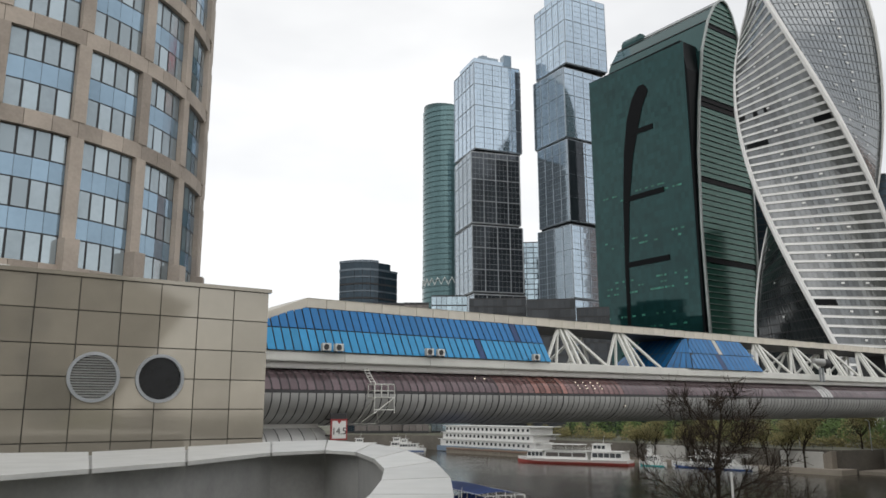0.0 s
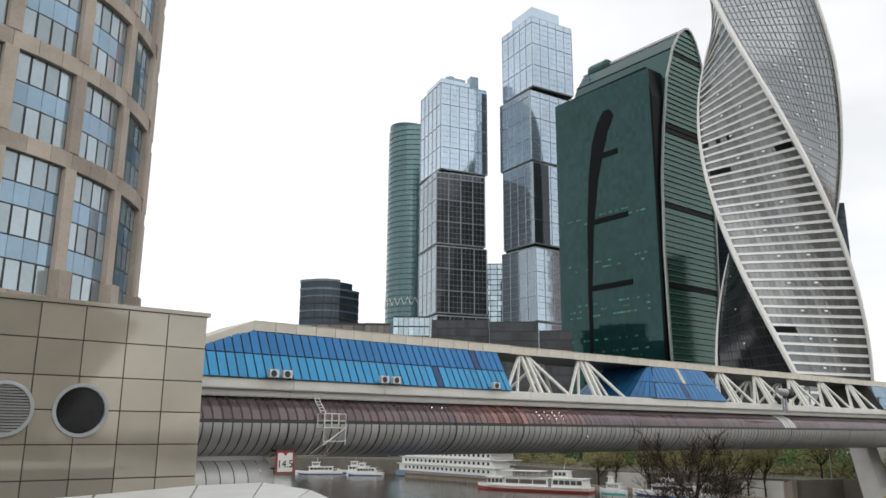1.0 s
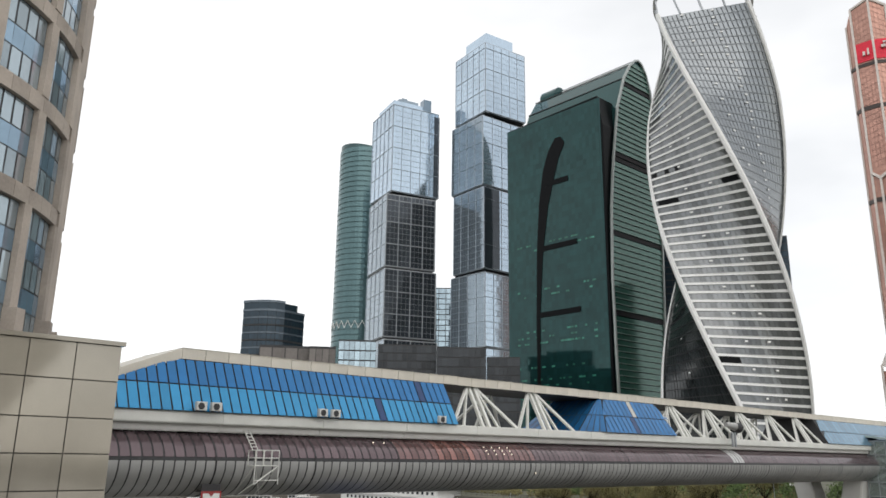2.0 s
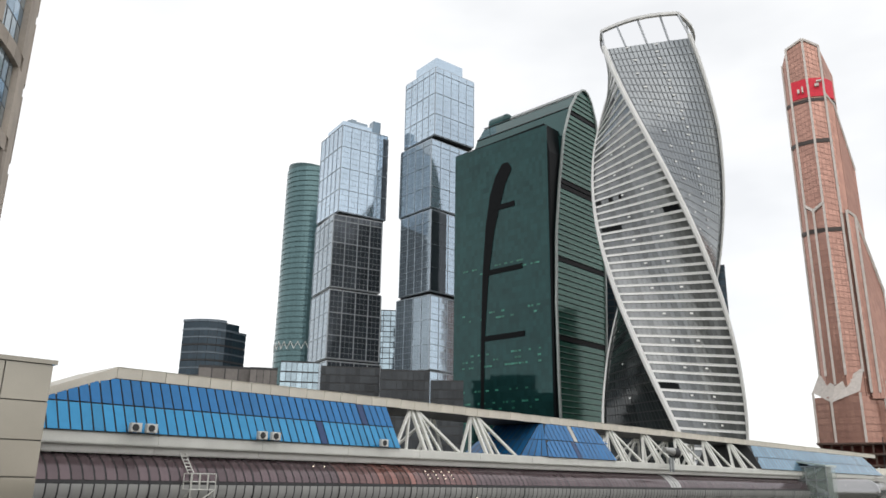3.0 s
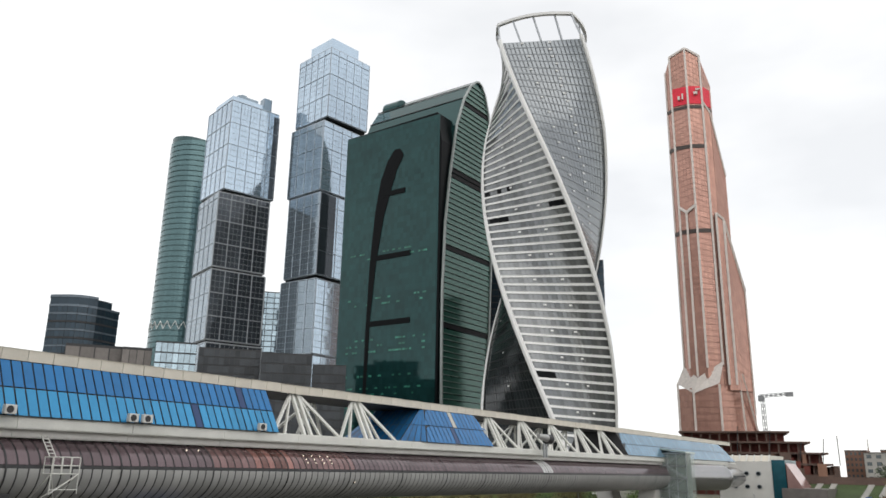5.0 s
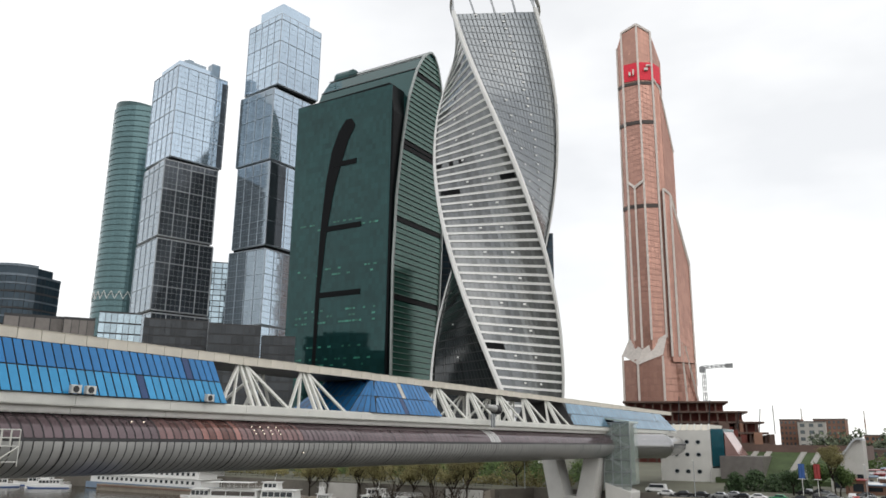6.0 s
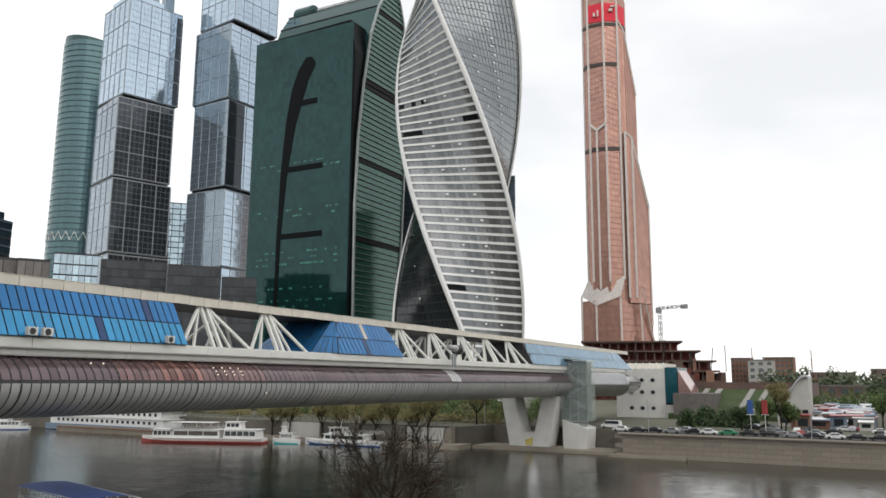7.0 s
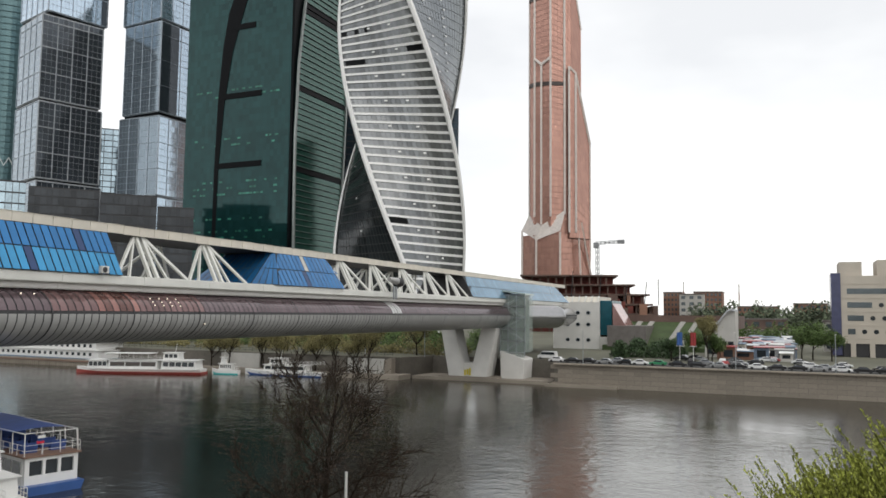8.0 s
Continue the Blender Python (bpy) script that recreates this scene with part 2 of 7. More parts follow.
def prism(bm, ring, z0, z1, shift=(0, 0)):
    """A solid on the plan outline ring, from z0 to z1 (numbers, or one a corner)."""
    n = len(ring)
    zb = z0 if isinstance(z0, (list, tuple)) else [z0] * n
    zt = z1 if isinstance(z1, (list, tuple)) else [z1] * n
    lo = [bm.verts.new((p[0], p[1], z)) for p, z in zip(ring, zb)]
    hi = [bm.verts.new((p[0] + shift[0], p[1] + shift[1], z)) for p, z in zip(ring, zt)]
    bm.faces.new(lo[::-1]), bm.faces.new(hi)
    for i in range(n):
        bm.faces.new((lo[i], lo[(i + 1) % n], hi[(i + 1) % n], hi[i]))


def beam(bm, a, b, w, d=None, up=(0, 0, 1)):
    """A bar of w by d from a to b."""
    a, b = Vector(a), Vector(b)
    ax = (b - a).normalized()
    side = ax.cross(Vector(up))
    side = side.normalized() if side.length > 1e-4 else Vector((1, 0, 0))
    top = side.cross(ax).normalized()
    d = d or w
    rings = []
    for p in (a, b):
        rings.append([bm.verts.new(p + side * sx * w / 2 + top * sy * d / 2) for sx, sy in ((-1, -1), (1, -1), (1, 1), (-1, 1))])
    for i in range(4):
        bm.faces.new((rings[0][i], rings[0][(i + 1) % 4], rings[1][(i + 1) % 4], rings[1][i]))
    bm.faces.new(rings[0][::-1]), bm.faces.new(rings[1])


def rod(bm, a, b, r0, r1=None, sides=8):
    r1 = r0 if r1 is None else r1
    a, b = Vector(a), Vector(b)
    ax = (b - a).normalized()
    s = ax.orthogonal().normalized()
    t = ax.cross(s)
    rings = [[bm.verts.new(p + (s * math.cos(k * math.tau / sides) + t * math.sin(k * math.tau / sides)) * r) for k in range(sides)] for p, r in ((a, r0), (b, r1))]
    for i in range(sides):
        bm.faces.new((rings[0][i], rings[0][(i + 1) % sides], rings[1][(i + 1) % sides], rings[1][i]))
    bm.faces.new(rings[0][::-1]), bm.faces.new(rings[1])


def solid(name, bm, material, smooth=False):
    me = bpy.data.meshes.new(name)
    bmesh.ops.recalc_face_normals(bm, faces=bm.faces)
    bm.to_mesh(me)
    bm.free()
    if smooth:
        for p in me.polygons:
            p.use_smooth = True
    me.materials.append(M[material])
    return new(name, me)


def part(name, bm, material, parent, label="", kind="", smooth=False):
    ob = solid(name, bm, material, smooth)
    ob.parent = parent
    return tagged(ob, label, kind=kind)


def thing(name, label, category, at=(0, 0, 0), group="", kind=""):
    ob = new(name)
    ob.location = at
    ob.empty_display_size = 0.5
    return tagged(ob, label, category, group, kind)


def copy_part(src, parent, m):
    ob = new(src.name.split(".")[0], src.data)
    ob.parent = parent
    ob.matrix_basis = m
    return ob


def panes(bm, p00, p10, p11, p01, nu, nv, gap_u=0.06, gap_v=0.06, proud=0.15, tilt=0.004, rng=None, skip=None):
    """A grid of separate panes on the four-cornered face, each a little out of true."""
    rng = rng or random
    a, b, c, d = (Vector(p) for p in (p00, p10, p11, p01))
    nrm = (b - a).cross(d - a).normalized()
    def at(u, v):
        return (a * (1 - u) + b * u) * (1 - v) + (d * (1 - u) + c * u) * v
    for j in range(nv):
        for i in range(nu):
            if skip and skip((i + 0.5) / nu, (j + 0.5) / nv):
                continue
            u0, u1, v0, v1 = (i + gap_u) / nu, (i + 1 - gap_u) / nu, (j + gap_v) / nv, (j + 1 - gap_v) / nv
            size = (at(u1, v0) - at(u0, v0)).length
            k, q = rng.uniform(-tilt, tilt) * size, rng.uniform(-tilt, tilt) * size
            bm.faces.new([bm.verts.new(at(u, v) + nrm * (proud + e)) for u, v, e in ((u0, v0, k + q), (u1, v0, -k + q), (u1, v1, -k - q), (u0, v1, k - q))])

# ---- river, ground, quays ----
def water_material():
    m = bpy.data.materials.new("grey green river water")
    m.use_nodes = True
    n, l = m.node_tree.nodes, m.node_tree.links
    b = n["Principled BSDF"]
    b.inputs["Base Color"].default_value = (0.011, 0.0095, 0.006, 1)
    b.inputs["Roughness"].default_value = 0.13
    b.inputs["IOR"].default_value = 2.1
    b.inputs["Specular Tint"].default_value = (1.0, 0.98, 0.90, 1)
    co, mp = n.new("ShaderNodeTexCoord"), n.new("ShaderNodeMapping")
    mp.inputs["Scale"].default_value, mp.inputs["Rotation"].default_value = (1.0, 0.6, 1.0), (0, 0, 0.5)
    l.new(co.outputs["Object"], mp.inputs["Vector"])
    # wavelets, longer waves, and patches where a breeze roughens the surface
    noises = []
    for scale, detail in ((1.5, 3), (0.42, 2), (0.022, 3)):
        nz = n.new("ShaderNodeTexNoise")
        nz.inputs["Scale"].default_value, nz.inputs["Detail"].default_value = scale, detail
        l.new(mp.outputs["Vector"], nz.inputs["Vector"])
        noises.append(nz)
    gust = n.new("ShaderNodeMapRange")
    gust.inputs["From Min"].default_value, gust.inputs["From Max"].default_value = 0.35, 0.65
    gust.inputs["To Min"].default_value, gust.inputs["To Max"].default_value = 0.35, 1.7
    l.new(noises[2].outputs["Fac"], gust.inputs["Value"])
    mix, fade, bp = n.new("ShaderNodeMath"), n.new("ShaderNodeMath"), n.new("ShaderNodeBump")
    mix.operation, mix.inputs[1].default_value = "MULTIPLY_ADD", 1.6
    l.new(noises[1].outputs["Fac"], mix.inputs[0])
    l.new(noises[0].outputs["Fac"], mix.inputs[2])
    fade.operation = "MULTIPLY"
    l.new(mix.outputs[0], fade.inputs[0])
    l.new(gust.outputs["Result"], fade.inputs[1])
    bp.inputs["Strength"].default_value, bp.inputs["Distance"].default_value = 1.0, 0.06
    l.new(fade.outputs[0], bp.inputs["Height"])
    l.new(bp.outputs["Normal"], b.inputs["Normal"])
    return m


M["water"] = water_material()
bm = bmesh.new()
box(bm, 8, -900, -0.4, 330, 700, 0.0)
tagged(solid("water", bm, "water"), "grey-green rippled river water", "river", kind="structure")

# far bank line, from downstream to the bend upstream
BANK = [(203, -900), (203, 59), (217, 62), (217, 101), (203, 105), (201, 120), (200, 215), (205, 262), (196, 300), (165, 345), (110, 385), (40, 415), (-60, 430), (-400, 440)]
ROAD_Z = 6.0
bm = bmesh.new()
FAR = 4200
outline = BANK + [(-FAR, 440), (-FAR, FAR), (FAR, FAR), (FAR, -FAR), (203, -FAR)]
bm.faces.new([bm.verts.new((x, y, ROAD_Z)) for x, y in outline])
near = [(26, -FAR), (26, 430), (-FAR, 430), (-FAR, -FAR)]
bm.faces.new([bm.verts.new((x, y, 3.0)) for x, y in near])
bm.faces.new([bm.verts.new(p) for p in ((-FAR, -FAR, -4), (FAR, -FAR, -4), (FAR, FAR, -4), (-FAR, FAR, -4))])
tagged(solid("ground", bm, "ground"), "flat city ground on both river banks", "ground", kind="structure")
bm = bmesh.new()
box(bm, 206, -900, ROAD_Z, 222, 60, ROAD_Z + 0.05)
tagged(solid("road", bm, "asphalt"), "embankment road of worn grey asphalt", "road", kind="structure")

# quay walls: a core, with courses of stone blocks in front of the straight one
quay = thing("quay_wall", "grey granite block quay wall along the river", "embankment", kind="structure")
bm = bmesh.new()
for (x0, y0), (x1, y1) in zip(BANK[:-1], BANK[1:]):
    d = Vector((x1 - x0, y1 - y0)).normalized()
    nrm = Vector((d.y, -d.x)) * 0.9
    prism(bm, [(x0, y0), (x1, y1), (x1 + nrm.x, y1 + nrm.y), (x0 + nrm.x, y0 + nrm.y)], -1, 6.02)
part("wall_core", bm, "quay_dark", quay)
bm = bmesh.new()
box(bm, 201.95, -900, 5.75, 203.3, 59, 6.12)
part("coping", bm, "quay", quay, "worn flat stone coping")
bm = bmesh.new()
box(bm, 205.0, 61, -1, 217, 102, 0.9)
box(bm, 200.9, 42, -1, 203, 61, 0.7)
prism(bm, [(196.5, 102), (204, 102), (203, 250), (197, 250)], -1, 1.4)
part("landing", bm, "quay", quay, "low concrete landing stage at the water")
def quay_blocks():
    bm = bmesh.new()
    box(bm, -0.10, 0.03, 0.03, 0, 3.97, 1.12)
    first = part("stone_block", bm, "quay", quay)
    first.matrix_basis = pose(203, 56, 0.0)
    for j in range(5):
        for i in range(56):
            y = 60 - 4 * i - (2 if j % 2 else 0) - 4
            if (i, j) != (0, 0):
                copy_part(first, quay, pose(203 + random.uniform(-0.02, 0.02), y, j * 1.15))


# near bank quay and terrace
bm = bmesh.new()
box(bm, 24, -300, -1, 27, 430, 3.4)
tagged(solid("near_quay", bm, "quay"), "stone quay on the near bank", "embankment", kind="structure")


# ---- podium and office tower on the near bank ----
PW, PX = 56.0, 20.4      # face of the podium, its river corner


def podium():
    top = thing("podium", "granite-clad podium with two round vents", "building")
    bm = bmesh.new()
    ring = [(PX - 0.06, PW + 0.12), (PX - 0.06, 70), (27, 78), (27, 130), (-60, 130), (-60, PW + 0.12)]
    prism(bm, ring, 2.5, 26.3)
    part("core", bm, "joint", top)
    bm = bmesh.new()
    box(bm, -60, PW - 0.15, 26.3, PX + 0.2, 57.5, 26.6)
    part("coping", bm, "stone", top)
    rows = [26.28, 23.8, 21.28, 18.95, 16.62, 14.29, 11.96, 9.63]
    cols = [PX, 17.35, 14.4, 11.45, 8.5, 5.55, 2.6, -0.35, -3.3, -6.25, -9.2, -12.15, -15.1]
    vents = ((6.95, 18.95, 1.72), (11.75, 18.95, 1.72))
    for j, (z1, z0) in enumerate(zip(rows[:-1], rows[1:])):
        for i, (x1, x0) in enumerate(zip(cols[:-1], cols[1:])):
            hit = any(abs(v[0] - (x0 + x1) / 2) < 1.45 + v[2] and abs(v[1] - (z0 + z1) / 2) < 1.2 + v[2] for v in vents)
            bm = bmesh.new()
            if hit:
                # the slab is cut to the round opening
                cells = 12
                for a in range(cells):
                    for b in range(cells):
                        xa, za = x0 + 0.04 + (x1 - x0 - 0.08) * a / cells, z0 + 0.04 + (z1 - z0 - 0.08) * b / cells
                        xb, zb = x0 + 0.04 + (x1 - x0 - 0.08) * (a + 1) / cells, z0 + 0.04 + (z1 - z0 - 0.08) * (b + 1) / cells
                        if all(math.hypot((xa + xb) / 2 - v[0], (za + zb) / 2 - v[1]) > v[2] - 0.05 for v in vents):
                            bm.faces.new([bm.verts.new(p) for p in ((xa, PW, za), (xb, PW, za), (xb, PW, zb), (xa, PW, zb))])
                bmesh.ops.remove_doubles(bm, verts=bm.verts, dist=0.01)
            else:
                box(bm, x0 + 0.04, PW, z0 + 0.04, x1 - 0.04, PW + 0.1, z1 - 0.04)
            part("tile", bm, "stone", top)
    for k, (x, z, r) in enumerate(vents):
        bm = bmesh.new()
        n = 40
        rings = []
        for rr, y in ((r + 0.12, PW - 0.02), (r + 0.12, PW - 0.14), (r - 0.12, PW - 0.14), (r - 0.12, PW + 0.12)):
            rings.append([bm.verts.new((x + rr * math.cos(a * math.tau / n), y, z + rr * math.sin(a * math.tau / n))) for a in range(n)])
        for ra, rb in zip(rings[:-1], rings[1:]):
            for a in range(n):
                bm.faces.new((ra[a], ra[(a + 1) % n], rb[(a + 1) % n], rb[a]))
        vent = part("vent", bm, "mullion", top, "round metal vent ring", smooth=False)
        if k == 0:
            for s in range(17):
                zz = z - r + 0.2 + s * (2 * r - 0.4) / 16
                half = math.sqrt(max(0.02, (r - 0.1) ** 2 - (zz - z) ** 2))
                bm = bmesh.new()
                prism(bm, [(x - half, PW - 0.08), (x + half, PW - 0.08), (x + half, PW + 0.08), (x - half, PW + 0.08)], [zz - 0.09, zz - 0.09, zz, zz], [zz - 0.05, zz - 0.05, zz + 0.05, zz + 0.05])
                part("slat", bm, "tube_metal", vent)
        else:
            bm = bmesh.new()
            vs = [bm.verts.new((x + (r - 0.1) * math.cos(a * math.tau / n), PW + 0.09, z + (r - 0.1) * math.sin(a * math.tau / n))) for a in range(n)]
            bm.faces.new(vs)
            part("glass", bm, "porthole", vent, "dark round porthole glass")


podium()


def office_tower():
    """Round tower of cast stone with window bays, on the podium."""
    R, pitch = 24.5, radians(14.7)
    ang = radians(74.6)
    cy = PW + 2.5 + R
    rr = (cy - R * math.cos(ang)) / math.sin(ang)
    cx = rr * math.cos(ang) - R * math.sin(ang)
    top = thing("office_tower", "round cast-stone office tower with gridded blue windows", "building", (cx, cy, 26.3))
    bm = bmesh.new()
    n = 96
    prism(bm, [((R - 0.6) * math.cos(k * math.tau / n), (R - 0.6) * math.sin(k * math.tau / n)) for k in range(n)], 0, 78)
    part("core", bm, "dark_frame", top)
    # columns start a little inside the river-side outline
    first = ang - math.pi / 2 - radians(12.6)
    sills = [(-0.2, 1.3)]
    levels = []
    z = 1.3
    heights = [3] + [2] * 8
    for rows_here in heights:
        h = 3.85 * rows_here - 1.05
        levels.append((z, z + h, rows_here))
        z += h
        sills.append((z, z + 1.35))
        z += 1.35
    def arc(r0, r1, a0, a1, z0, z1, steps=5):
        bm = bmesh.new()
        pts = [(r1 * math.cos(a0 + (a1 - a0) * s / steps), r1 * math.sin(a0 + (a1 - a0) * s / steps)) for s in range(steps + 1)]
        pts += [(r0 * math.cos(a1 - (a1 - a0) * s / steps), r0 * math.sin(a1 - (a1 - a0) * s / steps)) for s in range(steps + 1)]
        prism(bm, pts, z0, z1)
        return bm
    bays = 11
    for z0, z1 in sills:
        for k in range(bays):
            a1 = first - k * pitch
            a0 = a1 - pitch
            for j in range(3):
                b = arc(R - 0.7, R + 0.02, a0 + pitch * j / 3 + 0.0007, a0 + pitch * (j + 1) / 3 - 0.0007, z0, z1, 2)
                part("spandrel", b, "concrete", top)
    for k in range(-1, bays + 1):
        a = first - k * pitch
        w = radians(1.25)
        for z0, z1, _ in levels:
            part("column", arc(R - 0.7, R + 0.10, a - w, a + w, z0, z1, 2), "concrete", top)
        part("column_base", arc(R - 0.6, R + 0.75, a - w * 1.1, a + w * 1.1, -0.4, 3.4, 2), "concrete", top, "heavier stone pillar foot")
    # close the outline past the last bay
    part("spandrel", arc(R - 0.7, R, first + 0.04, first + pitch, -0.2, z, 4), "concrete", top)
    for k in range(bays):
        a1 = first - k * pitch - radians(1.25)
        a0 = a1 - pitch + radians(2.5)
        for z0, z1, nrow in levels:
            win = part("window", arc(R - 0.55, R - 0.42, a0, a1, z0, z1, 4), "dark_frame", top)
            bands = []
            zz = z0
            unit = (z1 - z0) / (1.48 * nrow + 1.15 * (nrow - 1))
            for r in range(nrow):
                bands.append((zz, zz + 1.48 * unit, True))
                zz += 1.48 * unit
                if r < nrow - 1:
                    bands.append((zz, zz + 1.15 * unit, False))
                    zz += 1.15 * unit
            for zb0, zb1, pale in bands:
                m = 4
                for i in range(m):
                    c0 = a0 + (a1 - a0) * i / m
                    c1 = a0 + (a1 - a0) * (i + 1) / m
                    g = 0.0042 if pale else 0.0008
                    bm = bmesh.new()
                    r0 = R - 0.40
                    t1, t2 = random.uniform(-0.012, 0.012), random.uniform(-0.012, 0.012)
                    q = [((c0 + g), zb0 + 0.06, t1 + t2), ((c1 - g), zb0 + 0.06, -t1 + t2), ((c1 - g), zb1 - 0.06, -t1 - t2), ((c0 + g), zb1 - 0.06, t1 - t2)]
                    bm.faces.new([bm.verts.new(((r0 + e) * math.cos(a), (r0 + e) * math.sin(a), h)) for a, h, e in q])
                    part("pane", bm, "pale_glass" if pale else "office_glass", win)
    bm = bmesh.new()
    beam(bm, (-3.5, -R - 0.8, 1.0), (3.5, -R - 0.6, 0.5), 0.5, 0.3)
    part("gutter", bm, "white_paint", top, "weathered pale gutter")


office_tower()


# ---- curved parapet below the viewer ----
def parapet():
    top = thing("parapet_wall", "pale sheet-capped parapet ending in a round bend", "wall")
    # outline, height and cap width are shaped to fit the camera's view
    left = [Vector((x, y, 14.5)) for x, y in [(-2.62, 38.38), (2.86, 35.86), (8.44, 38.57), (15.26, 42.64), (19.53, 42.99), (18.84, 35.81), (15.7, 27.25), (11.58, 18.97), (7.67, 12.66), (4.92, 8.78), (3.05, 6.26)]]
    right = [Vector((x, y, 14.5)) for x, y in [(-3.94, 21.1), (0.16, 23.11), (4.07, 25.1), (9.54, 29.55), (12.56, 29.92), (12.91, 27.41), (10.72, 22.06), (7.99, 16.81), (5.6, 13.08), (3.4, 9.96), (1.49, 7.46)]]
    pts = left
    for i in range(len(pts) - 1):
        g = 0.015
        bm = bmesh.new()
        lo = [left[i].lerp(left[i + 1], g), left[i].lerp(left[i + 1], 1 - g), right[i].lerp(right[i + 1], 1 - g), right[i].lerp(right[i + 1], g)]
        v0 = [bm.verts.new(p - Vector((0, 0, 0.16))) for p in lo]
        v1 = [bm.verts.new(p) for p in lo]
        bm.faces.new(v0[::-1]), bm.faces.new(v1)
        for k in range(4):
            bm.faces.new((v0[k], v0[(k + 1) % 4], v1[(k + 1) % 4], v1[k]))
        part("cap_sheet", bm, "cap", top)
        bm = bmesh.new()
        inn = [left[i].lerp(right[i], 0.12), left[i + 1].lerp(right[i + 1], 0.12), left[i + 1].lerp(right[i + 1], 0.88), left[i].lerp(right[i], 0.88)]
        prism(bm, [(p.x, p.y) for p in inn], 3.0, [p.z - 0.1 for p in inn])
        part("wall_panel", bm, "plaster", top)


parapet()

# the terrace on which the walk goes
bm = bmesh.new()
box(bm, -26, -26, 3.0, 0.8, 5.0, 14.3)
tagged(solid("terrace", bm, "plaster"), "plain grey viewing terrace behind the parapet", "terrace", kind="structure")


# ---- footbridge ----
BX0, BX1 = 14.0, 283.0
NY, NZ = 79.0, 18.2          # middle of the near bulge of the tube
FAR_Y = 2 * 83.0


def tube_point(a, grow=0.0):
    """Point of the near flank at the angle a above the horizontal."""
    return NY - (5.5 + grow) * math.cos(a), NZ + (3.4 + grow) * math.sin(a)


def footbridge():
    top = thing("footbridge", "two-level footbridge with a glazed tube below trusses", "bridge")
    # upper and lower panels of the tube's flank
    step = 1.05
    def flank(a0, a1, x0, x1, name, material, steps=7, grow=0.0):
        bm = bmesh.new()
        ra = [tube_point(a0 + (a1 - a0) * k / steps, grow) for k in range(steps + 1)]
        va = [bm.verts.new((x0, y, z)) for y, z in ra]
        vb = [bm.verts.new((x1, y, z)) for y, z in ra]
        for k in range(steps):
            bm.faces.new((va[k], vb[k], vb[k + 1], va[k + 1]))
        return part(name, bm, material, top, smooth=True)
    hi0, hi1, lo0, lo1 = radians(74), radians(10), radians(4), radians(-88)
    g = flank(hi0, hi1, 0.085, step - 0.085, "glazing_panel", "tube_glass")
    s = flank(lo0, lo1, 0.07, step - 0.07, "lower_panel", "tube_metal")
    red = flank(hi0, hi1, 0.085, step - 0.085, "glazing_panel", "tube_red")
    pale = flank(hi0, hi1, 0.085, step - 0.085, "glazing_panel", "tube_pale")
    rose = flank(hi0, hi1, 0.085, step - 0.085, "glazing_panel", "tube_rose")
    steel = flank(hi0, hi1, 0.02, step - 0.02, "glazing_panel", "tube_steel")
    steel_low = flank(lo0, lo1, 0.02, step - 0.02, "lower_panel", "tube_steel")
    for k, ob in enumerate((red, pale, rose, steel)):
        ob.matrix_basis = pose(BX0 - (k + 1) * step, 0, 0)
    steel_low.matrix_basis = pose(BX0 - step, 0, 0)
    count = int((BX1 - BX0) / step)
    g.matrix_basis, s.matrix_basis = pose(BX0, 0, 0), pose(BX0, 0, 0)
    for i in range(1, count):
        x = BX0 + i * step
        src = red if 66 < x < 72.5 else rose if 60 < x < 66 or 72 < x < 84 else pale if 138 < x < 143 else steel if x > 222 else g
        copy_part(src, top, pose(x, 0, 0))
        copy_part(steel_low if x > 222 else s, top, pose(x, 0, 0))
    bm = bmesh.new()
    ring = []
    for k in range(25):
        a = radians(74 - 164 * k / 24)
        y, z = tube_point(a, -0.06)
        ring.append((y, z))
    full = ring + [(2 * 83 - y, z) for y, z in ring[::-1]]
    va, vb = [bm.verts.new((BX0, y, z)) for y, z in full], [bm.verts.new((BX1, y, z)) for y, z in full]
    for k in range(len(full)):
        j = (k + 1) % len(full)
        bm.faces.new((va[k], va[j], vb[j], vb[k]))
    bm.faces.new(va), bm.faces.new(vb)
    part("tube_core", bm, "seam", top, smooth=False)
    # rounded steel tube end behind the stair tower, bent to fit the camera's view
    bm = bmesh.new()
    foot, tip, prev = Vector((206, 81.5, 18.2)), Vector((229.5, 66.6, 18.2)), None
    way = (tip - foot).normalized()
    side = way.cross(Vector((0, 0, 1)))
    for k in range(16):
        q = max(0, k - 3) / 12 * math.pi / 2
        mid = foot.lerp(tip, min(1, k / 3)) + way * 3.4 * math.sin(q)
        rr = 3.4 * max(0.004, math.cos(q))
        ring = [bm.verts.new(mid + (side * math.cos(a * math.tau / 28) + Vector((0, 0, 1)) * math.sin(a * math.tau / 28)) * rr) for a in range(28)]
        if prev:
            for a in range(28):
                bm.faces.new((prev[a], prev[(a + 1) % 28], ring[(a + 1) % 28], ring[a]))
        prev = ring
    bm.faces.new(prev)
    part("vestibule", bm, "tube_steel", top, "rounded bright steel end", smooth=True)
    # broader joints every ten panels or so
    for i in range(11, count, 11):
        bm = bmesh.new()
        x = BX0 + i * step
        pr = [tube_point(radians(74 - 162 * k / 16), 0.05) for k in range(17)]
        va, vb = [bm.verts.new((x - 0.09, y, z)) for y, z in pr], [bm.verts.new((x + 0.09, y, z)) for y, z in pr]
        for k in range(16):
            bm.faces.new((va[k], va[k + 1], vb[k + 1], vb[k]))
        part("expansion_joint", bm, "seam", top)
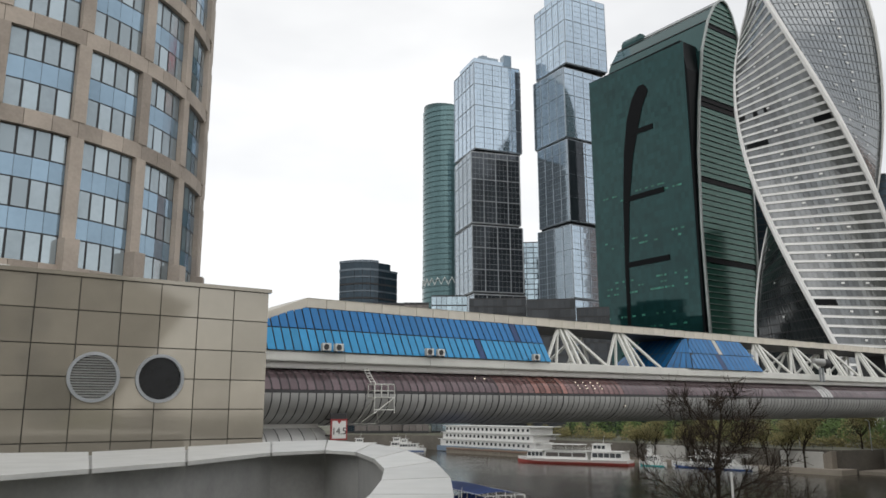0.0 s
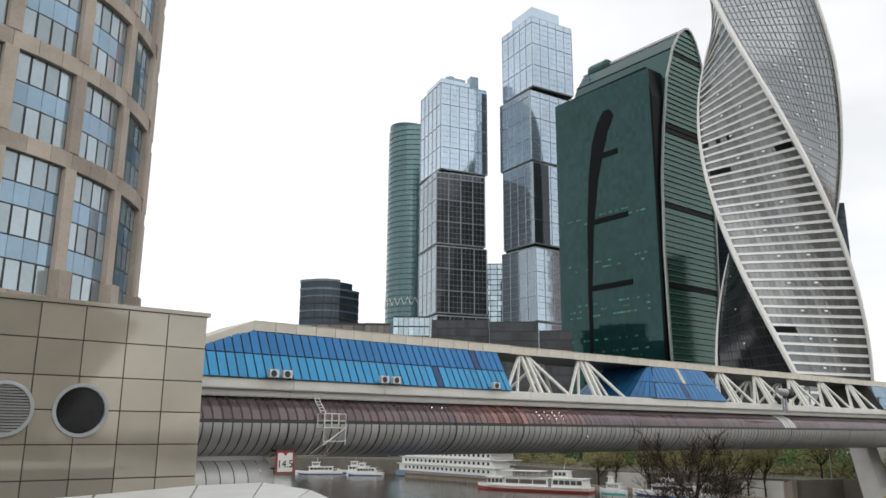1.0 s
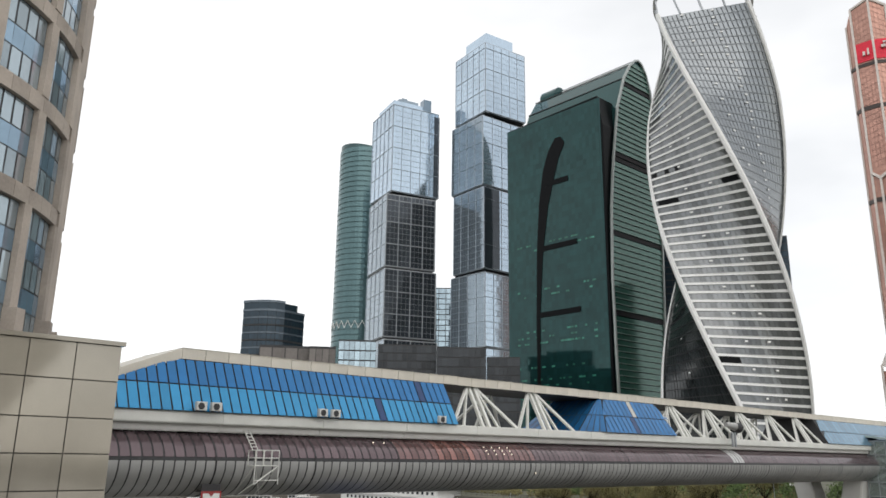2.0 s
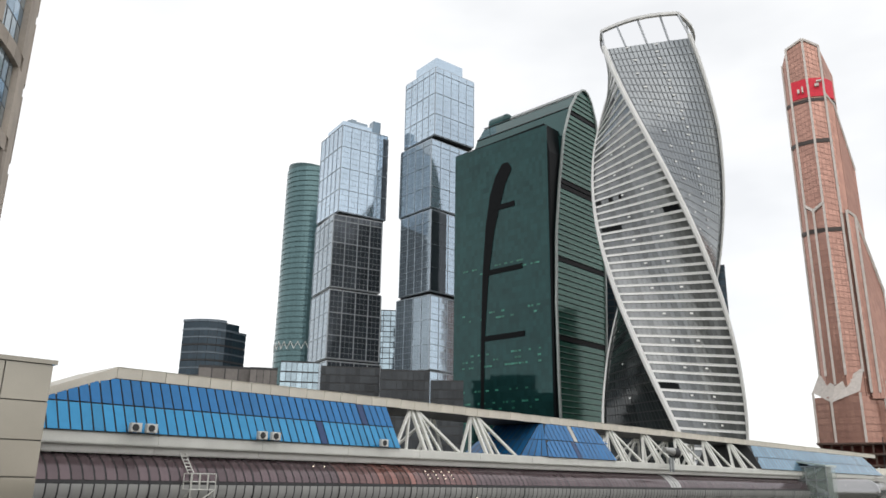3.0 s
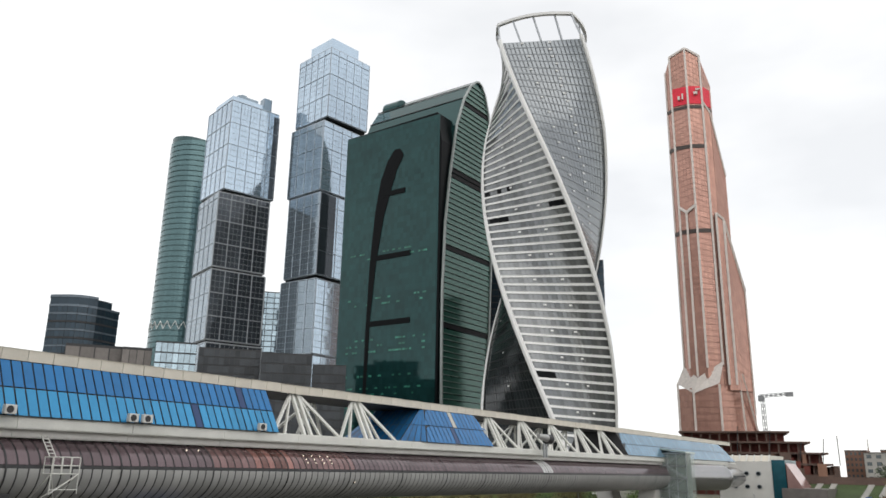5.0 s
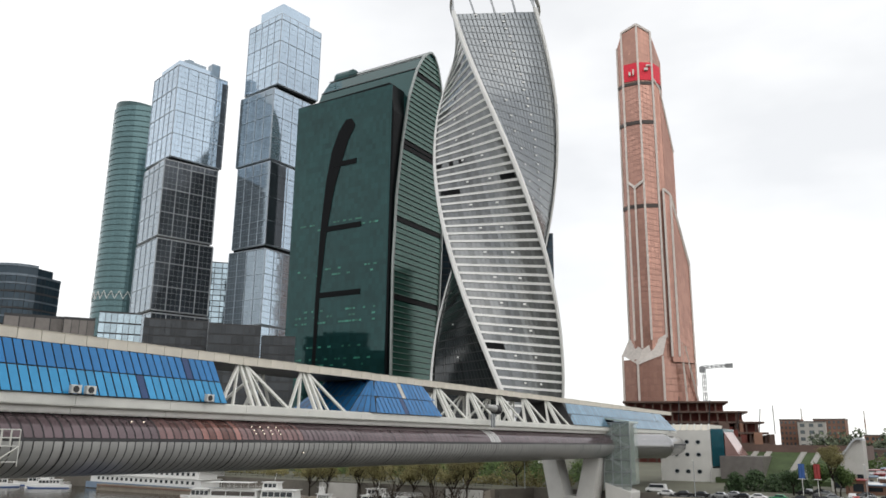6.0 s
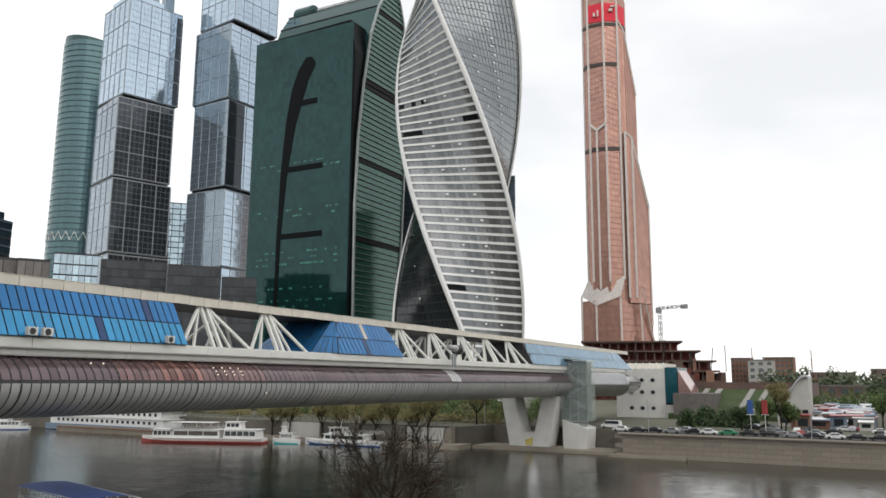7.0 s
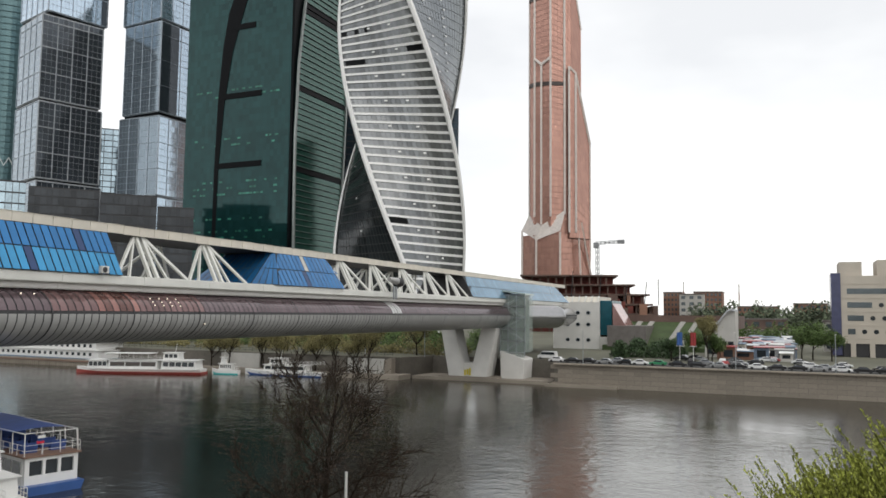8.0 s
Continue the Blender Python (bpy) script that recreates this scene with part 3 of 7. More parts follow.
    # deck ledge in three steps
    for y0, z0, y1, z1, name, m in ((74.9, 21.95, 77.5, 23.1, "deck_edge", "steel_white"), (75.6, 21.2, 77.5, 21.95, "lower_ledge", "white_paint")):
        for k in range(21):
            bm = bmesh.new()
            x0 = BX0 + k * 12.1
            box(bm, x0 + 0.02, y0, z0, x0 + 12.08, y1, z1)
            bmesh.ops.bevel(bm, geom=[e for e in bm.edges if abs(e.verts[0].co.x - e.verts[1].co.x) > 1], offset=0.12, segments=2, affect="EDGES")
            part(name, bm, m, top)
    bm = bmesh.new()
    box(bm, BX0, 76.5, 22.4, BX1, 89.5, 22.9)
    part("deck", bm, "white_paint", top)
    # roof fascia: sheets on a core, over both trusses
    RY = 77.6
    bm = bmesh.new()
    box(bm, 34.5, RY + 0.1, 28.55, 281, 88.0, 29.5)
    part("roof_core", bm, "seam", top)
    w = 2.6
    bm = bmesh.new()
    box(bm, 0.03, RY, 28.5, w - 0.03, RY + 0.12, 29.62)
    box(bm, 0.03, RY, 29.5, w - 0.03, 88.1, 29.64)
    sheet = part("roof_sheet", bm, "cream", top)
    sheet.matrix_basis = pose(34.4, 0, 0)
    for k in range(1, 95):
        copy_part(sheet, top, pose(34.4 + k * w, 0, random.uniform(-0.03, 0.03)))
    bm = bmesh.new()
    prism(bm, [(34.4, RY), (34.4, 88), (22, 88), (22, 76)], [28.55, 28.55, 23.5, 23.5], [29.6, 29.6, 24.6, 24.6])
    part("hip_roof", bm, "cream", top, "sloping cream roof end")
    # trusses
    def node(x):
        for yb, yt, m in ((75.2, 78.3, "steel_white"), (90.2, 87.2, "steel_white")):
            for dx in (-0.62, 0.62) if yb < 80 else (0.0,):
                bm = bmesh.new()
                beam(bm, (x + dx, yb, 23.0), (x + dx * 0.75, yt, 28.6), 0.42, 0.42, (0, 1, 0))
                part("truss_post", bm, m, top)
            for dx in (-6.1, -3.3, 3.3, 6.1) if yb < 80 else (-6.1, 6.1):
                bm = bmesh.new()
                beam(bm, (x + dx, yb + (0.9 if abs(dx) < 4 else 0), 23.0), (x + math.copysign(0.7, dx), yt, 28.5), 0.34 if abs(dx) > 4 else 0.24, 0.34, (0, 1, 0))
                part("truss_diagonal", bm, m, top)
    for x in (76.4, 88.9, 126.0, 138.3, 151.0, 163.3, 175.9):
        node(x)
    # blue glazed halls on the deck
    def hall(x_bot0, x_bot1, x_top0, x_top1, n, split, v_left=0.0, glass_low="blue_glass_low", glass_high="blue_glass"):
        yb, yt, zb, zt = 74.6, 77.7, 23.1, 28.5
        bm = bmesh.new()
        prism(bm, [(x_bot0 + 0.2, yb + 0.15), (x_bot1 - 0.2, yb + 0.15), (x_bot1 - 0.2, 91), (x_bot0 + 0.2, 91)], zb, zb + 0.1)
        vs = [bm.verts.new(p) for p in ((x_bot0, yb + 0.12, zb), (x_bot1, yb + 0.12, zb), (x_top1, yt + 0.12, zt), (x_top0, yt + 0.12, zt))]
        vt = [bm.verts.new(p) for p in ((x_bot0, 91, zb), (x_bot1, 91, zb), (x_top1, 88, zt), (x_top0, 88, zt))]
        bm.faces.new(vs), bm.faces.new(vt)
        for k in range(4):
            bm.faces.new((vs[k], vs[(k + 1) % 4], vt[(k + 1) % 4], vt[k]))
        hl = part("glazed_hall", bm, "seam", top, "blue glazed hall with sloping sides")
        def at(x, v):
            return Vector((x, yb + (yt - yb) * v - 0.05, zb + (zt - zb) * v))
        def roof_v(x):
            """How far up the slope the glass reaches at x, under the hipped ends."""
            v = 1.0
            if x < x_top0:
                v = min(v, v_left + (1 - v_left) * (x - x_bot0) / max(0.1, x_top0 - x_bot0))
            if x > x_top1:
                v = min(v, (x_bot1 - x) / max(0.1, x_bot1 - x_top1))
            return max(0.0, v)
        w = (x_bot1 - x_bot0) / n
        for i in range(n):
            xa, xb = x_bot0 + (i + 0.075) * w, x_bot0 + (i + 0.925) * w
            for v0, v1, m in ((0.0, split, glass_low), (split, 1.0, glass_high)):
                ta, tb = min(v1, roof_v(xa)), min(v1, roof_v(xb))
                if max(ta, tb) <= v0 + 0.03:
                    continue
                e = [random.uniform(-0.02, 0.02) for _ in range(2)]
                bm = bmesh.new()
                pts = [at(xa, v0 + 0.012), at(xb, v0 + 0.012), at(xb, max(v0 + 0.015, tb - 0.014)), at(xa, max(v0 + 0.015, ta - 0.014))]
                bm.faces.new([bm.verts.new(p + Vector((0, q, 0))) for p, q in zip(pts, (e[0], e[1], -e[0], -e[1]))])
                part("pane", bm, "panel_pale" if (n, i) == (17, 8) and v0 > 0 else m if random.random() > 0.012 else "navy_blue", hl)
        return hl
    hall(21.0, 70.8, 33.5, 70.79, 47, 0.50, 0.1)
    hall(102.3, 122.3, 105.3, 120.6, 17, 0.5, 0.0, "blue_glass", "blue_glass")
    hall(184.0, 276.0, 184.5, 268.0, 48, 0.5, 0.0, "pale_blue", "pale_blue")
    for corners, cols in ((((97.8, 76.6, 23.1), (102.2, 74.6, 23.1), (105.2, 77.7, 28.4), (104.54, 78.0, 28.4)), 4),
                          (((97.8, 89, 23.1), (97.8, 76.6, 23.1), (104.54, 78.0, 28.4), (104.54, 87, 28.4)), 9)):
        bm = bmesh.new()
        bm.faces.new([bm.verts.new(p) for p in corners])
        hip = part("hip_glazing", bm, "seam", top, "slanting blue end glazing")
        bm = bmesh.new()
        panes(bm, *corners, cols, 2, 0.07, 0.02, 0.08, 0.004)
        part("hip_panes", bm, "blue_dim", hip, kind="stuff")
    # short lower tube by the near pier
    st = 1.5
    bm = bmesh.new()
    pr = [(78.5 - 3.6 * math.cos(radians(a)), 12.3 + 2.5 * math.sin(radians(a))) for a in range(80, -91, -17)]
    va, vb = [bm.verts.new((0.05, y, z)) for y, z in pr], [bm.verts.new((st - 0.05, y, z)) for y, z in pr]
    for k in range(len(pr) - 1):
        bm.faces.new((va[k], va[k + 1], vb[k + 1], vb[k]))
    q = part("lower_tube_panel", bm, "tube_pale", top, smooth=True)
    q.matrix_basis = pose(14, 0, 0)
    for k in range(1, 15):
        copy_part(q, top, pose(14 + st * k, 0, 0))
    bm = bmesh.new()
    box(bm, 13, 78.4, 9.9, 35.4, 88, 14.7)
    part("lower_tube_core", bm, "seam", top)
    bm = bmesh.new()
    box(bm, 12, 77.0, 14.6, 36.0, 89, 15.2)
    box(bm, 22, 77, 0.0, 34, 88, 10.0)
    part("abutment", bm, "white_paint", top)
    return top


footbridge()


def bridge_pier():
    top = thing("bridge_pier", "pale concrete V-shaped bridge pier with yellow graffiti", "pier")
    for y_top, y_bot in ((91.3, 88.3), (78.8, 82.0)):
        bm = bmesh.new()
        lo = [bm.verts.new(p) for p in ((206, y_bot - 2.6, 0.9), (212, y_bot - 2.6, 0.9), (212, y_bot + 2.6, 0.9), (206, y_bot + 2.6, 0.9))]
        hi = [bm.verts.new(p) for p in ((206, y_top - 2.2, 14.9), (212, y_top - 2.2, 14.9), (212, y_top + 2.2, 14.9), (206, y_top + 2.2, 14.9))]
        bm.faces.new(lo[::-1]), bm.faces.new(hi)
        for k in range(4):
            bm.faces.new((lo[k], lo[(k + 1) % 4], hi[(k + 1) % 4], hi[k]))
        bmesh.ops.bevel(bm, geom=bm.edges[:], offset=0.25, segments=2, affect="EDGES")
        part("leg", bm, "white_paint", top)
    bm = bmesh.new()
    box(bm, 206.4, 83, 0.9, 211.6, 87.5, 5.0)
    part("web", bm, "white_paint", top)
    bm = bmesh.new()
    box(bm, 205.4, 76, 0.5, 212.6, 94, 1.3)
    part("footing", bm, "quay", top)
    for k in range(7):
        bm = bmesh.new()
        y = 81.2 + k * 0.75
        box(bm, 206.2, y, 1.5 + 0.25 * (k % 2), 206.34, y + 0.5, 3.0 + 0.3 * ((k * 2) % 3))
        part("graffiti_stroke", bm, "yellow", top, "yellow spray paint")


bridge_pier()


def lift_tower():
    top = thing("stair_tower", "greenish glass stair tower on a white base", "tower")
    bm = bmesh.new()
    lo = [bm.verts.new(p) for p in ((208.8, 69.6, 0.8), (216.5, 69.6, 0.8), (216.5, 76.2, 0.8), (208.8, 76.2, 0.8))]
    hi = [bm.verts.new(p) for p in ((208.8, 69.2, 6.4), (216.5, 69.2, 6.4), (216.5, 76.4, 8.6), (208.8, 76.4, 8.6))]
    bm.faces.new(lo[::-1]), bm.faces.new(hi)
    for k in range(4):
        bm.faces.new((lo[k], lo[(k + 1) % 4], hi[(k + 1) % 4], hi[k]))
    bmesh.ops.bevel(bm, geom=bm.edges[:], offset=0.15, segments=1, affect="EDGES")
    part("base", bm, "white_paint", top)
    bm = bmesh.new()
    box(bm, 212.5, 70.2, 8, 216.3, 78, 24.6)
    part("core", bm, "lift_inner", top)
    # flights of stairs behind the glass
    for k in range(5):
        bm = bmesh.new()
        z0 = 8.4 + k * 3.2
        a, b = (70.4, 75.6) if k % 2 else (75.6, 70.4)
        for i in range(8):
            y0 = a + (b - a) * i / 8
            box(bm, 210.0, min(y0, y0 + (b - a) / 8), z0 + 0.4 * i, 212.3, max(y0, y0 + (b - a) / 8), z0 + 0.4 * i + 0.45)
        part("stair_flight", bm, "mullion", top)
    for k in range(5):
        for j in range(3):
            bm = bmesh.new()
            z0 = 8.3 + k * 3.2
            y0 = 69.3 + j * 2.4
            box(bm, 209.2, y0 + 0.06, z0 + 0.08 - (1.6 - 0.8 * j if k == 0 else 0), 209.3, y0 + 2.34, z0 + 3.1)
            part("pane", bm, "stair_glass", top)
        for j in range(2):
            bm = bmesh.new()
            box(bm, 209.4 + j * 3.4, 69.2, 8.3 + k * 3.2, 212.7 + j * 3.4, 69.28, 11.4 + k * 3.2)
            part("pane", bm, "stair_glass", top)
    for k in range(6):
        bm = bmesh.new()
        z0 = 8.2 + k * 3.2
        beam(bm, (209.1, 69.1, z0), (209.1, 76.6, z0), 0.16, 0.2)
        part("rail", bm, "mullion", top)
    for y in (69.2, 71.7, 74.1, 76.5):
        bm = bmesh.new()
        beam(bm, (209.12, y, 7.2), (209.12, y, 24.3), 0.14, 0.14)
        part("post", bm, "mullion", top)
    bm = bmesh.new()
    prism(bm, [(208.7, 69), (216.6, 69), (216.6, 85), (208.7, 85)], [24.2, 24.2, 26.4, 26.4], [24.6, 24.6, 26.9, 26.9])
    part("roof", bm, "lift_glass", top)


lift_tower()


# ---- high-rise towers beyond the river ----
def polar(angle, dist):
    return Vector((dist * math.cos(radians(angle)), dist * math.sin(radians(angle)), 0))


def stacked_tower(name, label, corner, blocks, rng):
    """Square glass tower in shifted blocks. blocks: z0, z1, side, turn, (dx, dy), left glass, right glass, floors, columns."""
    top = thing(name, label, "skyscraper", (corner[0], corner[1], 6))
    for z0, z1, side, turn, (dx, dy), left, right, floors, cols in blocks:
        c, s = math.cos(radians(turn)), math.sin(radians(turn))
        e2, e1 = Vector((c, s, 0)), Vector((-s, c, 0))
        m0 = Vector((dx, dy, 0))
        ring = [m0, m0 + e2 * side, m0 + (e1 + e2) * side, m0 + e1 * side]
        bm = bmesh.new()
        prism(bm, [(p.x, p.y) for p in ring], z0 - 6, z1 - 6)
        block = part("block", bm, "mullion" if right == "dark_glass" else "tower_line", top)
        up0, up1 = Vector((0, 0, z0 - 6 + 0.6)), Vector((0, 0, z1 - 6 - 0.6))
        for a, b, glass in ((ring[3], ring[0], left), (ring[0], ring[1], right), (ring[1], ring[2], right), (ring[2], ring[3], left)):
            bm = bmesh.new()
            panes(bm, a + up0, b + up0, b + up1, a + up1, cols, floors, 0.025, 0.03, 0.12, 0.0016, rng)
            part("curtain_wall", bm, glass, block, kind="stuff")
            # deeper mullions divide the wall into tall bays, bolder on the dark glass
            dark = glass == "dark_glass"
            line = 0.55 if dark else 0.28
            bm = bmesh.new()
            nrm = (b - a).cross(Vector((0, 0, 1))).normalized()
            for k in range(0, cols + 1, 3):
                p = a.lerp(b, k / cols) + nrm * 0.25
                beam(bm, p + up0, p + up1, line, 0.4, (1, 0.3, 0))
            for k in range(0, floors + 1, 4):
                h = up0.lerp(up1, k / floors)
                beam(bm, a + nrm * 0.25 + h, b + nrm * 0.25 + h, 0.4, line)
            part("mullion_grid", bm, "mullion" if dark else "tower_line", block)
        bm = bmesh.new()
        q = [m0 + (e1 + e2) * 0.8, m0 + e2 * (side - 0.8) + e1 * 0.8, m0 + (e1 + e2) * (side - 0.8), m0 + e1 * (side - 0.8) + e2 * 0.8]
        prism(bm, [(p.x, p.y) for p in q], z0 - 6 - 1.2, z0 - 6)
        part("shadow_gap", bm, "black", block)
    return top


rng = random.Random(4)
saint = stacked_tower("stacked_glass_tower", "stacked-block glass tower, dark below and pale above", (310.5, 398.2), [
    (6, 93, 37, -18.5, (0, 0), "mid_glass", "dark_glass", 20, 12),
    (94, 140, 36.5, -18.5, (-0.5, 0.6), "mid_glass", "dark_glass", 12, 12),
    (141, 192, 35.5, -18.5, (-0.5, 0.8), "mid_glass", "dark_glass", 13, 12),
    (193.5, 258, 35.5, -14, (1.2, -1.4), "tower_glass", "tower_glass", 16, 15),
], rng)
bm = bmesh.new()
prism(bm, [(4, 4), (30, 4), (30, 30), (4, 30)], 250, 257.5)
part("roof_house", bm, "tower_glass", saint).matrix_basis = pose(0, 0, 0, 0, 0, -14)
# dark slot of glass down the end of the pale block, and roof plant
bm = bmesh.new()
prism(bm, [(32.0, -0.35), (36.2, -0.35), (36.2, 6), (32.0, 6)], 187.8, 249)
for z in range(190, 248, 5):
    box(bm, 31.9, -0.5, z, 36.3, 0, z + 0.5)
part("dark_slot", bm, "dark_glass", saint, "dark glass slot down the corner").matrix_basis = pose(1.2, -1.4, 0, 0, 0, -14)
bm = bmesh.new()
box(bm, 9, 6, 257, 24, 20, 260.5)
box(bm, 12, 8, 260, 16, 12, 262.5)
part("roof_plant", bm, "mid_glass", saint).matrix_basis = pose(0, 0, 0, 0, 0, -14)
bm = bmesh.new()
box(bm, 27, 3, 250, 33, 9, 263)
part("cooling_box", bm, "mid_glass", saint).matrix_basis = pose(0, 0, 0, 0, 0, -14)
# below the top, the left side's dimness is put into the glass colour
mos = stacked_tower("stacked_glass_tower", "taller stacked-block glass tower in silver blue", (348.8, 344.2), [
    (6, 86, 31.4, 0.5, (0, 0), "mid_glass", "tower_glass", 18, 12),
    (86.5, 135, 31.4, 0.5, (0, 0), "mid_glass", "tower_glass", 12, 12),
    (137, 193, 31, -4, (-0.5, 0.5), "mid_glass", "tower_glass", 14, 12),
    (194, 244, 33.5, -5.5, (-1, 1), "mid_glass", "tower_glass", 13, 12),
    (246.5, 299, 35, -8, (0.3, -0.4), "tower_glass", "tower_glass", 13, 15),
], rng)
bm = bmesh.new()
prism(bm, [(0.4, -0.45), (13.5, -0.45), (13.5, 1), (0.4, 1)], 131.6, 186.4)
for z in range(134, 186, 4):
    box(bm, 0.4, -0.6, z, 13.5, 0, z + 0.35)
part("dark_bay", bm, "dark_glass", mos, "dark glass bay").matrix_basis = pose(-0.5, 0.5, 0, 0, 0, -4)
bm = bmesh.new()
prism(bm, [(5, 5), (29, 5), (29, 29), (5, 29)], 290, 304)
part("roof_house", bm, "tower_glass", mos).matrix_basis = pose(0, 0, 0, 0, 0, -8)


def low_block(name, label, category, ring, z0, z1, glass, floors, cols, group=""):
    cx, cy = sum(p[0] for p in ring) / len(ring), sum(p[1] for p in ring) / len(ring)
    top = thing(name, label, category, (cx, cy, z0), group)
    rr = [(x - cx, y - cy) for x, y in ring]
    bm = bmesh.new()
    prism(bm, rr, 0, z1 - z0)
    part("body", bm, "seam", top)
    h = z1 - z0
    for k in range(len(rr)):
        a, b = rr[k], rr[(k + 1) % len(rr)]
        bm = bmesh.new()
        panes(bm, (*a, 0.5), (*b, 0.5), (*b, h - 0.5), (*a, h - 0.5), cols, floors, 0.04, 0.07, 0.15, 0.003, rng)
        part("glazing", bm, glass, top, kind="stuff")
    return top


def curved_block():
    """Dark office block with a bowed front, floor bands and a stepped roof."""
    c = polar(60.0, 420)
    top = thing("office_block", "low dark navy glass office block with a bowed front", "building", (c.x, c.y, 6))
    ang = [62.2, 61.7, 61.1, 60.5, 59.9, 59.3, 58.8, 58.4, 58.1, 57.9]
    front = [polar(a, 408 - 9 * math.sin((62.2 - a) / 4.3 * math.pi) + 1.2 * (62.2 - a)) - c for a in ang]
    ring = front + [polar(58.0, 446) - c, polar(62.0, 446) - c]
    bm = bmesh.new()
    prism(bm, [(p.x, p.y) for p in ring], 0, 84)
    part("body", bm, "seam", top)
    floors = 22
    for f in range(floors):
        z0, z1 = f * 84 / floors, (f + 1) * 84 / floors
        bm = bmesh.new()
        for a, b in zip(front[:-1], front[1:]):
            panes(bm, (a.x, a.y, z0 + 0.9), (b.x, b.y, z0 + 0.9), (b.x, b.y, z1), (a.x, a.y, z1), 2, 1, 0.04, 0.02, 0.2, 0.003, rng)
        part("window_band", bm, "navy", top, kind="stuff")
        bm = bmesh.new()
        prism(bm, [(p.x, p.y) for p in [q - polar(60, 0.4) for q in front] + [q + polar(60, 0.4) for q in front[::-1]]], z0 + 0.1, z0 + 0.8)
        part("floor_band", bm, "navy_band" if f % 2 else "seam", top)
    def crown(name, k0, k1, z0, z1, material, out=0.0):
        bm = bmesh.new()
        pts = [p * (1 + out) for p in front[k0:k1]] + [front[k1 - 1] + polar(60, 24), front[k0] + polar(60, 24)]
        prism(bm, [(p.x, p.y) for p in pts], z0, z1)
        part(name, bm, material, top)
    crown("roof_edge", 0, 10, 84, 85, "navy_band", 0.02)
    crown("roof_step", 0, 8, 85, 88.4, "navy")
    crown("roof_cap", 0, 6, 88.4, 89.6, "navy_band", 0.02)


curved_block()


def round_tower():
    c = polar(53.9, 640)
    top = thing("round_glass_tower", "rounded teal glass tower with horizontal bands", "skyscraper", (c.x, c.y, 6))
    n, R = 48, 22.0
    def ring(z):
        k = 1 + 0.05 * max(0, 1 - z / 150)
        return [Vector((R * k * math.cos(i * math.tau / n), R * k * math.sin(i * math.tau / n), z)) for i in range(n)]
    bm = bmesh.new()
    lo, hi = [bm.verts.new(p * 0.955) for p in ring(0)], [bm.verts.new(Vector((p.x * 0.965, p.y * 0.965, 268 + 0.10 * (p.y - p.x)))) for p in ring(262)]
    bm.faces.new(hi)
    for i in range(n):
        bm.faces.new((lo[i], lo[(i + 1) % n], hi[(i + 1) % n], hi[i]))
    part("body", bm, "teal_edge", top)
    floors = 60
    for f in range(floors):
        z0, z1 = f * 266 / floors, (f + 0.84) * 266 / floors
        bm = bmesh.new()
        a, b = ring(z0), ring(z1)
        for i in range(n):
            bm.faces.new([bm.verts.new(p) for p in (a[i], a[(i + 1) % n], b[(i + 1) % n], b[i])])
        part("glass_band", bm, "teal_glass", top)
    # zigzag brace round the plant floor
    a, b = ring(111), ring(117)
    for i in range(n):
        bm = bmesh.new()
        p, q = (a[i], b[(i + 1) % n]) if i % 2 else (b[i], a[(i + 1) % n])
        beam(bm, p * 1.005, q * 1.005, 0.45)
        part("brace", bm, "white_band", top)


round_tower()


